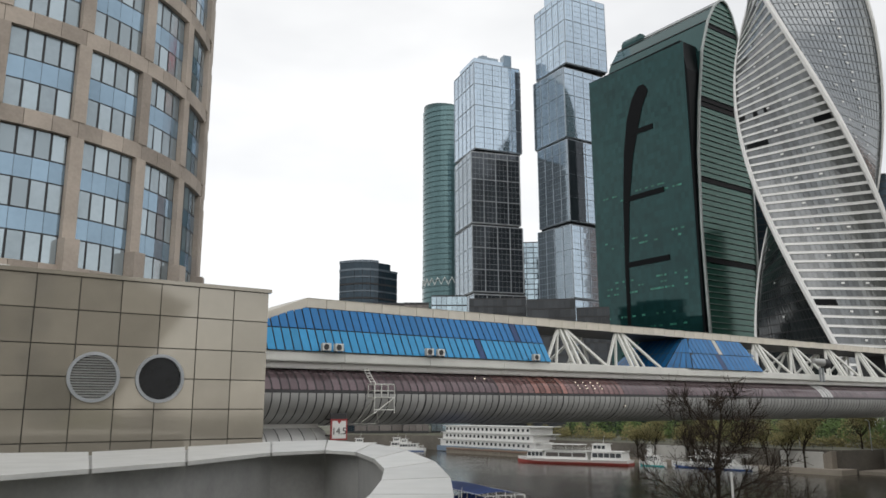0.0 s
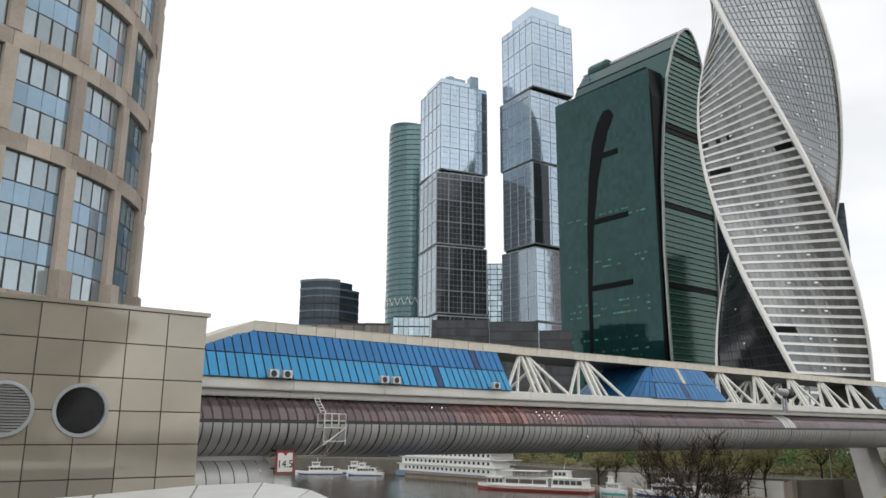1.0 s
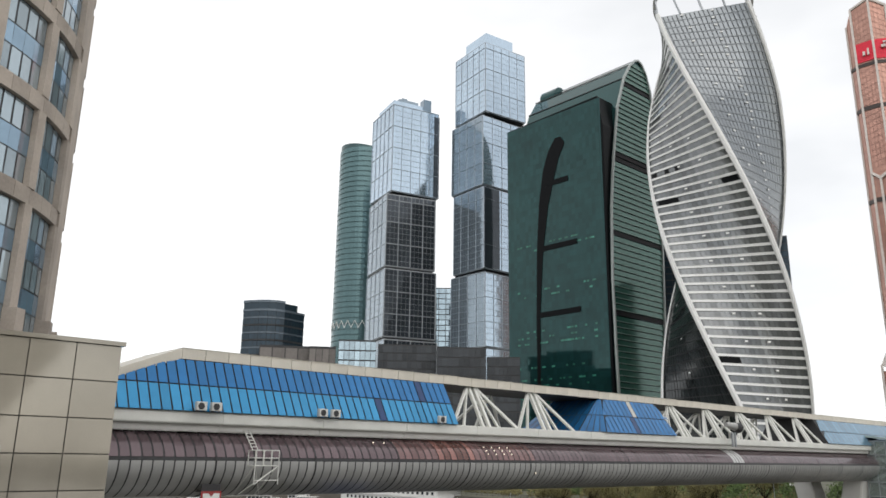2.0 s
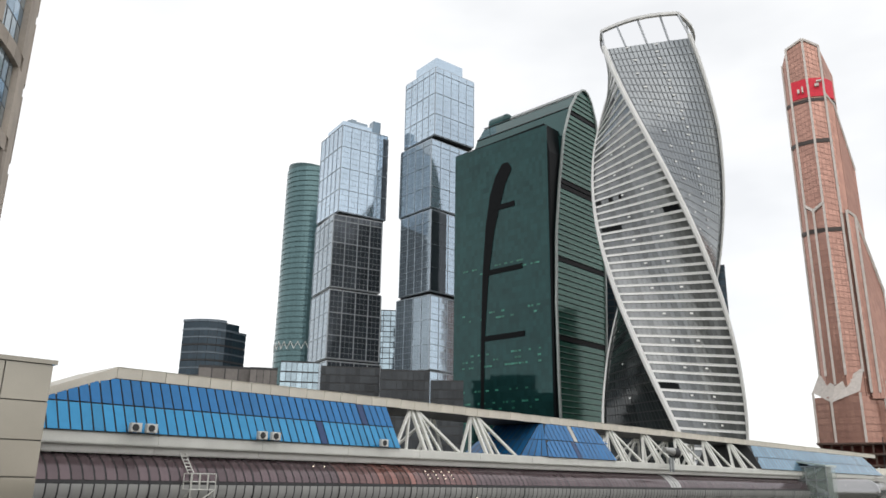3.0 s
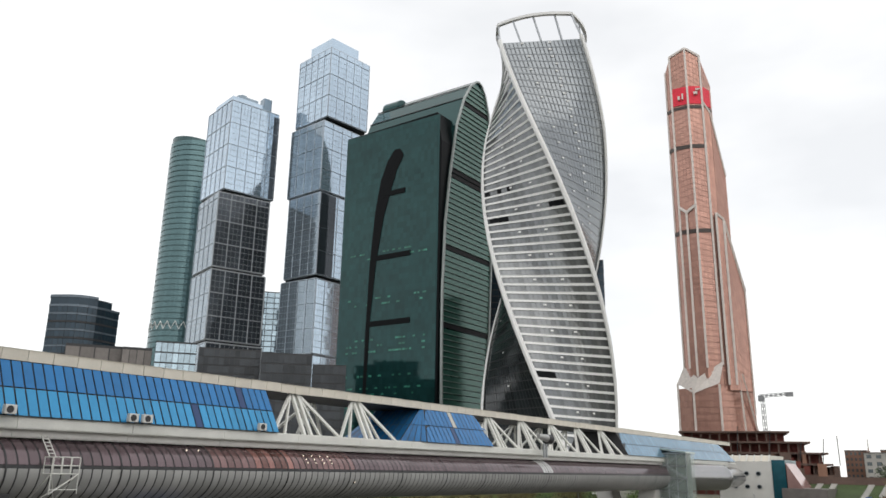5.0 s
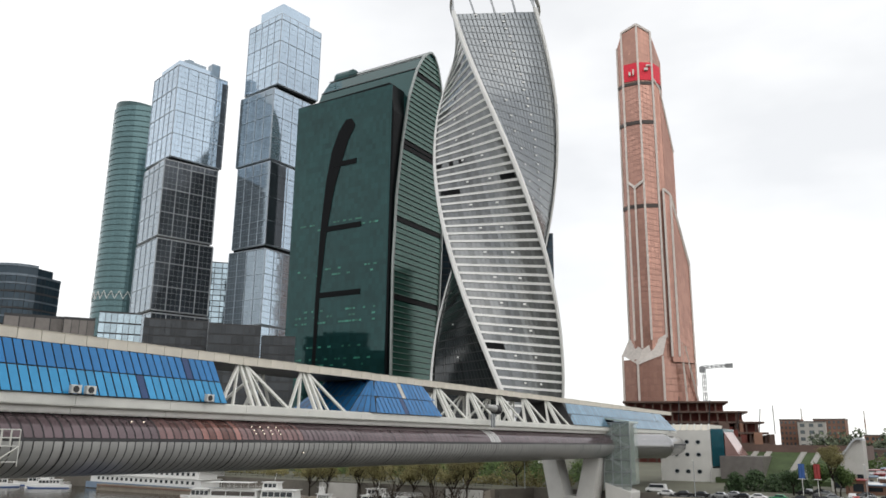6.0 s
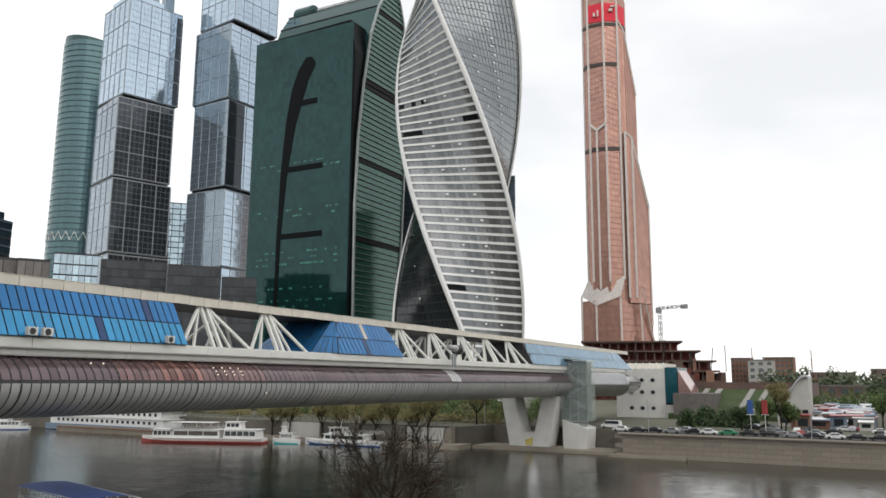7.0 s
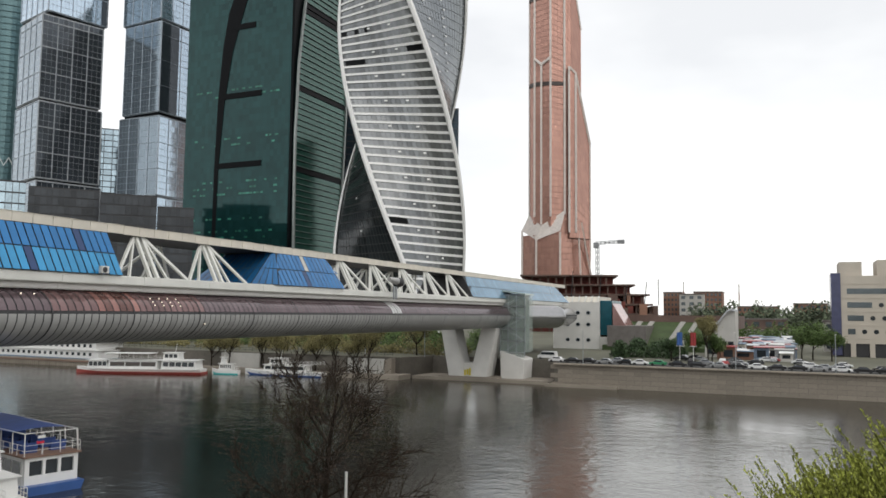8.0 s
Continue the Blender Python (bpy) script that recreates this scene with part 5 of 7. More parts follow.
# ---- trees ----
def tree(label, at, height, spread, leaf, leaves, size, seed, trunk=0.25, category="tree", twig=3, group=""):
    r = random.Random(seed)
    top = thing("tree", label, category, at, group)
    bm = bmesh.new()
    tips = []
    def limb(p, d, length, rad, level):
        q = p
        segs = 3
        for i in range(segs):
            n = q + d * length / segs
            if level and ((n.x ** 2 + n.y ** 2) / spread ** 2 + ((n.z - height * 0.58) / (height * 0.42)) ** 2 > 1):
                break
            rod(bm, q, n, max(0.009, rad * (1 - 0.22 * i)), max(0.007, rad * (1 - 0.22 * (i + 1))), (8, 6, 5, 4)[min(level, 3)] if level < 4 else 3)
            q = n
            d = (d + Vector((r.uniform(-0.22, 0.22), r.uniform(-0.22, 0.22), r.uniform(-0.02, 0.16)))).normalized()
            if level >= 2:
                tips.append(q)
        if level < twig:
            for k in range(r.choice((3, 4)) if level else 6):
                a = r.uniform(0, math.tau)
                out = Vector((math.cos(a), math.sin(a), 0)) * r.uniform(0.5, 1.1) * spread / height * 2.0
                nd = (d * 0.8 + out + Vector((0, 0, r.uniform(-0.1, 0.5)))).normalized()
                limb(p.lerp(q, r.uniform(0.45, 1.0)) if level else p.lerp(q, r.uniform(0.5, 1.0)), nd, length * r.uniform(0.5, 0.72), rad * 0.56, level + 1)
    limb(Vector((0, 0, -0.2)), Vector((0, 0, 1)), height * 0.46, trunk, 0)
    part("trunk", bm, "bark", top, "dark bare trunk and limbs")
    bm = bmesh.new()
    for i in range(leaves):
        t = tips[i % len(tips)]
        p = t + Vector((r.gauss(0, 1), r.gauss(0, 1), r.gauss(0, 0.8))) * spread * 0.10
        u = Vector((r.gauss(0, 1), r.gauss(0, 1), r.gauss(0, 1))).normalized()
        v = u.orthogonal().normalized()
        s = size * r.uniform(0.6, 1.4)
        w = u.cross(v) * 0.3 * s
        bm.faces.new([bm.verts.new(x) for x in (p, p + u * s * 0.5 + v * s * 0.28 + w, p + u * s, p + u * s * 0.5 - v * s * 0.28 + w)])
    part("crown", bm, leaf, top, kind="stuff")
    return top


def bare_tree(label, at, height, spread, seed):
    """A leafless dome of a tree: one leader, rising limbs, branches and fine budding twigs."""
    r = random.Random(seed)
    top = thing("tree", label, "tree", at)
    wood, buds = bmesh.new(), bmesh.new()
    def bough(p, d, length, rad, segs, sides, lift):
        pts = [p]
        for k in range(segs):
            q = pts[-1] + d * length / segs
            rod(wood, pts[-1], q, max(0.007, rad * (1 - 0.8 * k / segs)), max(0.006, rad * (1 - 0.8 * (k + 1) / segs)), sides)
            pts.append(q)
            d = (d + Vector((r.uniform(-0.16, 0.16), r.uniform(-0.16, 0.16), lift))).normalized()
        return pts
    def along(pts, u):
        k = min(len(pts) - 2, int(u * (len(pts) - 1)))
        return pts[k].lerp(pts[k + 1], u * (len(pts) - 1) - k), (pts[k + 1] - pts[k]).normalized()
    def off(d, spreadout):
        a = d.orthogonal().normalized()
        a.rotate(Quaternion(d, r.uniform(0, math.tau)))
        return (d + a * spreadout).normalized()
    leader = bough(Vector((0, 0, -0.2)), Vector((0.02, 0.02, 1)), height * 0.9, 0.24, 9, 8, 0.3)
    for k in range(30):
        u = 0.34 + 0.64 * (k + r.random()) / 30
        p, d = along(leader, u)
        a = k * 2.4 + r.uniform(-0.4, 0.4)
        reach = spread * math.sqrt(max(0.05, 1 - ((u - 0.45) / 0.56) ** 2)) * r.uniform(0.75, 1.1)
        limb = bough(p, Vector((math.cos(a), math.sin(a), r.uniform(0.45, 0.95))).normalized(), reach * 1.15, 0.085 * (1.25 - u), 6, 6, 0.05)
        for _ in range(12):
            q, e = along(limb, r.uniform(0.25, 1.0))
            branch = bough(q, off(e, r.uniform(0.5, 1.0)), reach * r.uniform(0.22, 0.45), 0.02, 4, 4, 0.05)
            for _ in range(12):
                w, f = along(branch, r.uniform(0.15, 1.0))
                twig = bough(w, off(f, r.uniform(0.5, 1.1)), r.uniform(0.25, 0.7), 0.008, 2, 3, 0.03)
                for _ in range(6):
                    c, g = along(twig, r.random())
                    size = r.uniform(0.03, 0.07)
                    g = off(g, 0.9)
                    v = g.orthogonal().normalized() * size * 0.3
                    buds.faces.new([buds.verts.new(x) for x in (c, c + g * size * 0.5 + v, c + g * size, c + g * size * 0.5 - v)])
    part("trunk", wood, "bark", top, "dark bare trunk, limbs and twigs")
    part("crown", buds, "leaf_brown", top, kind="stuff")


bare_tree("bare brown budding tree on the near bank", (23.5, 14.6, 3.0), 15.0, 3.9, 3)


def shoot_tree(label, at, height, spread, shoots, seed):
    """A young leafy crown of many upright feathery shoots on a forked trunk."""
    r = random.Random(seed)
    top = thing("tree", label, "tree", at, "near green trees")
    wood, leaf = bmesh.new(), bmesh.new()
    fork = Vector((0, 0, height * 0.45))
    rod(wood, (0, 0, -0.2), fork, 0.22, 0.15, 8)
    limbs = []
    for k in range(9):
        a = k * math.tau / 9 + r.uniform(-0.3, 0.3)
        e = Vector((math.cos(a) * spread * r.uniform(0.3, 0.75), math.sin(a) * spread * r.uniform(0.3, 0.75), height * r.uniform(0.62, 0.8)))
        rod(wood, fork.lerp(Vector((0, 0, height * 0.3)), r.random() * 0.6), e, 0.10, 0.04, 6)
        limbs.append((fork, e))
    for k in range(shoots):
        f, e = limbs[k % 9]
        p = f.lerp(e, r.uniform(0.25, 1.0)) + Vector((r.gauss(0, 0.5), r.gauss(0, 0.5), r.gauss(0, 0.4)))
        out = Vector((p.x, p.y, 0)) / spread
        d = (Vector((r.gauss(0, 0.22), r.gauss(0, 0.22), 1.0)) + out * 0.55).normalized()
        rim = 1 - 0.5 * min(1, out.length) ** 2
        length = (height * 0.98 - p.z) * rim * r.uniform(0.55, 1.0)
        if length < 0.3:
            continue
        bend = Vector((r.gauss(0, 0.12), r.gauss(0, 0.12), 0))
        q = p + d * length + bend * length
        rod(wood, p, q, 0.014, 0.005, 3)
        n = int(18 + length * 46)
        for i in range(n):
            u = (i + r.random()) / n
            c = p + d * length * u + bend * length * u * u
            a = r.uniform(0, math.tau)
            w = (d * r.uniform(0.5, 1.2) + Vector((math.cos(a), math.sin(a), 0)) * r.uniform(0.3, 0.9)).normalized()
            size = r.uniform(0.075, 0.16) * (1.15 - 0.5 * u)
            v = w.orthogonal().normalized() * size * 0.27
            leaf.faces.new([leaf.verts.new(x) for x in (c, c + w * size * 0.5 + v, c + w * size, c + w * size * 0.5 - v)])
    part("trunk", wood, "bark", top, "thin forked trunk and shoots")
    part("crown", leaf, "leaf_tip" if seed % 2 else "leaf_spring", top, kind="stuff")


shoot_tree("leafy bright green tree on the near bank", (19.3, -2.6, 3.0), 13.6, 3.4, 2300, 5)
shoot_tree("leafy bright green tree on the near bank", (20.3, -4.6, 3.0), 14.6, 3.8, 2300, 8)
for k, (x, y, h, s) in enumerate(((198.6, 163, 9, 6), (198.8, 150, 9.5, 7), (198.8, 137, 11, 7), (198.8, 124, 10, 6), (198.8, 113, 11, 6), (214, 152, 11, 7), (215, 128, 12, 7), (216, 106, 12, 6), (224, 100, 12, 6), (198.7, 144, 8, 6), (198.7, 131, 9, 6), (198.8, 118, 9, 6), (198.6, 170, 8, 5))):
    tree("willow-like tree with olive spring buds by the quay", (x, y, 1.2 if x < 210 else 6), h + (5 if x < 210 else 2), s * 1.1, "leaf_olive", 3600, 0.34, 20 + k, trunk=0.28, twig=4, group="quay trees")
for k, (x, y, z, h, s) in enumerate(((232, 33, 6, 8, 5), (236, 27, 6, 9, 5), (233, 22, 6, 9, 5), (262, -4, 6, 13, 6), (258, -9, 6, 12, 6), (266, -1, 6, 11, 5), (250, 46, 6, 7, 5), (255, 40, 6, 6, 5))):
    tree("rounded green tree among the kiosks", (x, y, z), h, s, "leaf_dark" if k in (0, 6, 7) else "leaf_mid", 2200, 0.6, 60 + k, group="park trees")


tree("tall budding olive tree beside the banner poles", (226, 22.4, 6), 14.5, 4.2, "leaf_olive", 9000, 0.30, 71, twig=4)


def bushes(label, spots, leaf, seed, n=900, size=0.7):
    r = random.Random(seed)
    bm = bmesh.new()
    for x, y, z, rx, rz in spots:
        for i in range(n):
            d = Vector((r.gauss(0, 1), r.gauss(0, 1), r.gauss(0, 1))).normalized() * r.uniform(0.55, 1.05)
            p = Vector((x + d.x * rx * 0.7, y + d.y * rx, z + abs(d.z) * rz))
            u = Vector((r.gauss(0, 1), r.gauss(0, 1), r.gauss(0, 1))).normalized()
            v = u.orthogonal().normalized()
            s = size * r.uniform(0.6, 1.5)
            bm.faces.new([bm.verts.new(q) for q in (p, p + u * s * 0.5 + v * s * 0.35, p + u * s, p + u * s * 0.5 - v * s * 0.35)])
    tagged(solid("shrubs", bm, leaf), label, "bush", kind="stuff")


bushes("dark green clipped shrubs beside the white house", [(244, 50, 6, 3, 5), (246, 45, 6, 4, 5.5), (246, 38, 6, 4, 5), (244, 33, 6, 3.5, 4.5), (240, 58 - 9, 6, 2, 5)], "leaf_dark", 2)
far_spots = []
r0 = random.Random(12)
for k in range(60):
    y = 60 - k * 2.6
    far_spots.append((520 + r0.uniform(-20, 30), y, 6, r0.uniform(4, 7), r0.uniform(14, 23)))
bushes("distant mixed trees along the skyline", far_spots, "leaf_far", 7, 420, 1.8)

strip = []
for k in range(26):
    strip.append((405 + r0.uniform(-15, 25), 46 - k * 2.6, 6, r0.uniform(2.5, 5), r0.uniform(4, 12)))
bushes("mixed green trees beyond the market", strip, "leaf_mid", 19, 420, 0.75)
strip = []
for k in range(46):
    y = 262 - k * 3.7
    strip.append((222 + r0.uniform(-3, 10), y, 6, r0.uniform(2.5, 4.5), r0.uniform(2.0, 6.5)))
bushes("olive hedge and saplings above the far quay", strip, "leaf_olive", 17, 320, 0.6)
strip = []
for k in range(40):
    y = 250 - k * 4.0
    strip.append((250 + r0.uniform(-6, 16), y, 6, r0.uniform(4, 7), r0.uniform(5, 11)))
bushes("green park trees behind the far quay", strip, "leaf_mid", 18, 420, 0.9)


# ---- boats ----
def hull(bm, length, beam_w, z0, z1, bow=0.25, stern=0.9):
    """A hull along x, bow at +x."""
    secs = []
    for k in range(11):
        u = k / 10
        w = beam_w / 2 * (stern + (1 - stern) * min(1, u * 5) if u < 0.7 else max(0.04, 1 - ((u - 0.7) / 0.3) ** 1.8))
        lift = 0.5 * max(0, (u - 0.7) / 0.3) ** 2
        x = -length / 2 + length * u
        secs.append([bm.verts.new(p) for p in ((x, -w, z1 + lift), (x, -w * 0.82, z0), (x, w * 0.82, z0), (x, w, z1 + lift))])
    for a, b in zip(secs[:-1], secs[1:]):
        for i in range(4):
            bm.faces.new((a[i], a[(i + 1) % 4], b[(i + 1) % 4], b[i]))
    bm.faces.new(secs[0]), bm.faces.new(secs[-1][::-1])


def cabin(parent, name, x0, x1, w, z0, z1, n, glass="dark_window", wall="boat_white", lean=0.3):
    bm = bmesh.new()
    ring = [(x0, -w), (x1, -w), (x1, w), (x0, w)]
    lo = [bm.verts.new((x, y, z0)) for x, y in ring]
    hi = [bm.verts.new((x * 1.0 + (lean if i in (0, 3) else -lean), y * 0.96, z1)) for i, (x, y) in enumerate(ring)]
    bm.faces.new(lo[::-1]), bm.faces.new(hi)
    for i in range(4):
        bm.faces.new((lo[i], lo[(i + 1) % 4], hi[(i + 1) % 4], hi[i]))
    c = part(name, bm, wall, parent)
    step = (x1 - x0 - 1.0) / n
    for i in range(n):
        for s in (-1, 1):
            bm = bmesh.new()
            xa, xb = x0 + 0.5 + i * step + 0.12, x0 + 0.5 + (i + 1) * step - 0.12
            h = z1 - z0
            y0, y1 = s * w * 0.995, s * w * 0.975
            bm.faces.new([bm.verts.new(p) for p in ((xa, y0 + s * 0.03, z0 + h * 0.35), (xb, y0 + s * 0.03, z0 + h * 0.35), (xb, y1 + s * 0.03, z0 + h * 0.85), (xa, y1 + s * 0.03, z0 + h * 0.85))])
            part("window", bm, glass, c)
    bm = bmesh.new()
    box(bm, x0 - 0.3, -w - 0.1, z1, x1 + 0.3, w + 0.1, z1 + 0.12)
    part("roof", bm, wall, c)
    return c


def rails(parent, x0, x1, w, z, n, h=1.0, material="boat_white"):
    bm = bmesh.new()
    for s in (-w, w):
        for i in range(n + 1):
            x = x0 + (x1 - x0) * i / n
            rod(bm, (x, s, z), (x, s, z + h), 0.035, sides=4)
        for k in (0.5, 1.0):
            rod(bm, (x0, s, z + h * k), (x1, s, z + h * k), 0.03, sides=4)
    for x in (x0, x1):
        for k in (0.5, 1.0):
            rod(bm, (x, -w, z + h * k), (x, w, z + h * k), 0.03, sides=4)
    part("railing", bm, material, parent)


def river_boat():
    a, b = Vector((169.7, 198.2)), Vector((184.2, 162))
    c, d = (a + b) / 2, (a - b)
    top = thing("excursion_boat", "long white excursion boat with a red waterline", "boat", (c.x + 2, c.y, 0))
    top.rotation_euler = (0, 0, math.atan2(d.y, d.x))
    L = d.length
    bm = bmesh.new()
    hull(bm, L, 7, -0.4, 0.62)
    part("hull", bm, "boat_red", top, "red lower hull")
    bm = bmesh.new()
    hull(bm, L - 0.4, 7.1, 0.55, 1.5)
    part("bulwark", bm, "boat_white", top)
    cabin(top, "stern_cabin", -L / 2 + 1.5, -L / 2 + 12, 3.2, 1.4, 4.0, 5)
    cabin(top, "saloon", -L / 2 + 13, L / 2 - 11, 3.2, 1.4, 3.9, 3, "saloon_glass")
    cabin(top, "bow_cabin", L / 2 - 11, L / 2 - 4.5, 2.9, 1.4, 3.9, 4, lean=0.6)
    cabin(top, "wheelhouse", -L / 2 + 7, -L / 2 + 12, 2.0, 4.1, 6.2, 3)
    bm = bmesh.new()
    box(bm, -4, -3, 5.9, 10, 3, 6.05)
    part("awning", bm, "boat_white", top)
    bm = bmesh.new()
    for x in (-3.5, 1, 5, 9.5):
        for y in (-2.8, 2.8):
            rod(bm, (x, y, 4.0), (x, y, 5.9), 0.05, sides=5)
    part("awning_post", bm, "boat_white", top)
    rails(top, -L / 2 + 12.5, L / 2 - 11.5, 3.2, 4.05, 14)
    bm = bmesh.new()
    rod(bm, (-L / 2 + 9, 0, 6.2), (-L / 2 + 8.4, 0, 9.0), 0.08, 0.04)
    part("mast", bm, "boat_white", top)


def small_boat(at, turn, L, label, trim, two=False):
    top = thing("motor_boat", label, "boat", (*at, 0), group="moored boats")
    top.rotation_euler = (0, 0, radians(turn))
    bm = bmesh.new()
    hull(bm, L, L * 0.2, -0.4, 1.3)
    part("hull", bm, "boat_white", top)
    bm = bmesh.new()
    hull(bm, L * 0.99, L * 0.205, -0.42, 0.35)
    part("boot_stripe", bm, trim, top)
    w = L * 0.08
    cabin(top, "cabin", -L * 0.3, L * 0.22, w, 1.2, 3.1, 6)
    cabin(top, "wheelhouse", -L * 0.02, L * 0.16, w * 0.8, 3.2, 5.0, 3)
    rails(top, -L * 0.45, -L * 0.02, w, 3.2 if two else 1.3, 8)
    bm = bmesh.new()
    rod(bm, (L * 0.05, 0, 5), (L * 0.03, 0, 7.5), 0.06, 0.03)
    part("mast", bm, "boat_white", top)


def near_boat():
    top = thing("river_bus", "white two-deck river bus with a blue canopy", "boat", (62.4, 83.2, 0))
    top.rotation_euler = (0, 0, radians(76))
    # bow away, stern at -x towards the viewer
    bm = bmesh.new()
    hull(bm, 26, 6.4, -0.5, 0.9, stern=0.95)
    part("hull", bm, "boat_blue", top, "blue hull")
    cabin(top, "lower_cabin", -11.5, 8, 2.8, 0.9, 3.6, 9)
    bm = bmesh.new()
    for y0, y1, z0, z1 in ((-2.75, 2.75, 0.9, 1.8), (-2.75, 2.75, 3.3, 3.7), (-2.75, -2.3, 1.8, 3.3), (-0.95, -0.65, 1.8, 3.3), (0.65, 0.95, 1.8, 3.3), (2.3, 2.75, 1.8, 3.3)):
        box(bm, -11.95, y0, z0, -11.55, y1, z1)
    part("stern_frame", bm, "boat_white", top)
    for y0, y1 in ((-2.3, -0.95), (-0.65, 0.65), (0.95, 2.3)):
        bm = bmesh.new()
        box(bm, -11.7, y0, 1.8, -11.56, y1, 3.3)
        part("stern_window", bm, "dark_window", top)
    bm = bmesh.new()
    box(bm, -12.2, -3.0, 3.66, 8.5, 3.0, 3.85)
    part("upper_deck", bm, "deck_brown", top)
    rails(top, -12.0, 8.0, 2.9, 3.85, 12, 1.1)
    for i in range(8):
        for s in (-2.8, 2.8):
            bm = bmesh.new()
            rod(bm, (-11.8 + i * 2.8, s, 3.8), (-11.6 + i * 2.8, s * 0.98, 6.1), 0.06, sides=5)
            part("canopy_post", bm, "boat_white", top)
    for i in range(4):
        bm = bmesh.new()
        rod(bm, (-11.7, -2.8 + i * 1.86, 3.8), (-11.5, -2.7 + i * 1.8, 6.1), 0.05, sides=5)
        part("canopy_post", bm, "boat_white", top)
    bm = bmesh.new()
    for s in (-2.75, 2.75):
        rod(bm, (-11.6, s, 6.1), (8.3, s, 6.1), 0.05, sides=5)
    rod(bm, (-11.5, -2.75, 6.1), (-11.5, 2.75, 6.1), 0.05, sides=5)
    part("canopy_rail", bm, "boat_white", top)
    bm = bmesh.new()
    n = 8
    rows = []
    for x in (-9.3, -3, 3, 8.5):
        rows.append([bm.verts.new((x, -3 + 6 * k / n, 6.1 + 0.22 * math.sin(math.pi * k / n) + 0.05 * math.sin(x * 3))) for k in range(n + 1)])
    for ra, rb in zip(rows[:-1], rows[1:]):
        for k in range(n):
            bm.faces.new((ra[k], ra[k + 1], rb[k + 1], rb[k]))
    part("canopy", bm, "canopy_blue", top, "blue cloth canopy")
    for i in range(7):
        for s in (-1.5, 1.5):
            bm = bmesh.new()
            x = -10 + i * 2.4
            box(bm, x, s - 0.8, 3.85, x + 0.5, s + 0.8, 4.35)
            box(bm, x - 0.12, s - 0.8, 4.3, x, s + 0.8, 4.9)
            part("bench", bm, "canopy_blue", top)
    bm = bmesh.new()
    rod(bm, (-12, 1.2, 3.9), (-12.7, 1.2, 6.0), 0.03, sides=5)
    part("flagstaff", bm, "boat_white", top)
    for k, m in enumerate(("boat_white", "canopy_blue", "red")):
        bm = bmesh.new()
        box(bm, -12.75 + 0.1 * k, 1.2, 5.7 - 0.28 * k, -12.7 + 0.1 * k, 1.95, 5.98 - 0.28 * k)
        part("flag_stripe", bm, m, top)


river_boat()
near_boat()
small_boat((52.6, 71.4), 76, 12, "white motor boat moored beside the river bus", "boat_white")
small_boat((189.2, 156.5), 100, 9, "small white motor boat with turquoise trim", "teal")
small_boat((194.5, 139), 95, 27, "white motor yacht with a dark stripe at the quay", "boat_blue", True)
small_boat((172, 302), 150, 20, "white motor yacht moored upstream", "boat_blue")
small_boat((190, 300), 140, 18, "white motor yacht moored upstream", "boat_blue")
small_boat((152, 326), 160, 18, "white motor yacht moored upstream", "boat_red")
small_boat((183, 283), 130, 16, "white motor yacht moored upstream", "boat_blue")


def hotel_ship():
    top = thing("floating_hotel", "long white floating hotel with rows of small windows", "ship", (198.5, 238, 0))
    top.rotation_euler = (0, 0, radians(88))
    bm = bmesh.new()
    box(bm, -27, -6, 0.3, 38, 6, 2.4)
    part("hull", bm, "hotel_blue", top)
    for lv in range(3):
        z = 2.4 + lv * 2.8
        bm = bmesh.new()
        box(bm, -26.5 + lv * 1.5, -5.6, z, 36 - lv * 2, 5.6, z + 2.7)
        bmesh.ops.bevel(bm, geom=bm.edges[:], offset=0.15, segments=1, affect="EDGES")
        deck = part("deck_house", bm, "boat_white", top)
        for i in range(20):
            bm = bmesh.new()
            x = -23 + i * 2.8
            box(bm, x, 5.55, z + 0.95, x + 1.2, 5.68, z + 2.0)
            part("window", bm, "dark_window", deck)
        bm = bmesh.new()
        box(bm, -27.5, -6.2, z + 2.65, 37 - lv * 2, 6.2, z + 2.82)
        part("deck_rim", bm, "boat_white", deck)


hotel_ship()


def piles():
    top = thing("pile_fence", "row of grey timber mooring piles along the water", "fence")
    bm = bmesh.new()
    rod(bm, (0, 0, -1), (0, 0, 2.3), 0.45, 0.42, 8)
    first = part("mooring_post", bm, "quay", top)
    first.matrix_basis = pose(189.6, 200, 0)
    for k in range(1, 62):
        u = k / 61
        copy_part(first, top, pose(189.6 - 0.6 * u + random.uniform(-0.08, 0.08), 200 + 62 * u, random.uniform(-0.15, 0.1)))
    bm = bmesh.new()
    beam(bm, (189.2, 200, 1.7), (188.6, 262, 1.7), 0.4)
    part("waling", bm, "deck_brown", top)


piles()

# ---- things on the far bank ----


def retaining_panels():
    for y0, y1, z1 in ((167, 152, 5.8), (151, 137, 5.8), (136, 121, 5.7), (120.4, 108.3, 5.6)):
        bm = bmesh.new()
        box(bm, 199.5, y1, 1.2, 200.3, y0, z1)
        bmesh.ops.bevel(bm, geom=bm.edges[:], offset=0.08, segments=1, affect="EDGES")
        pale = y0 < 121 or y0 > 160
        tagged(solid("retaining_wall", bm, "panel_pale" if pale else "quay_dark"), ("pale" if pale else "dark brownish") + " concrete retaining panel behind the quay trees", "wall", "retaining panels")


retaining_panels()


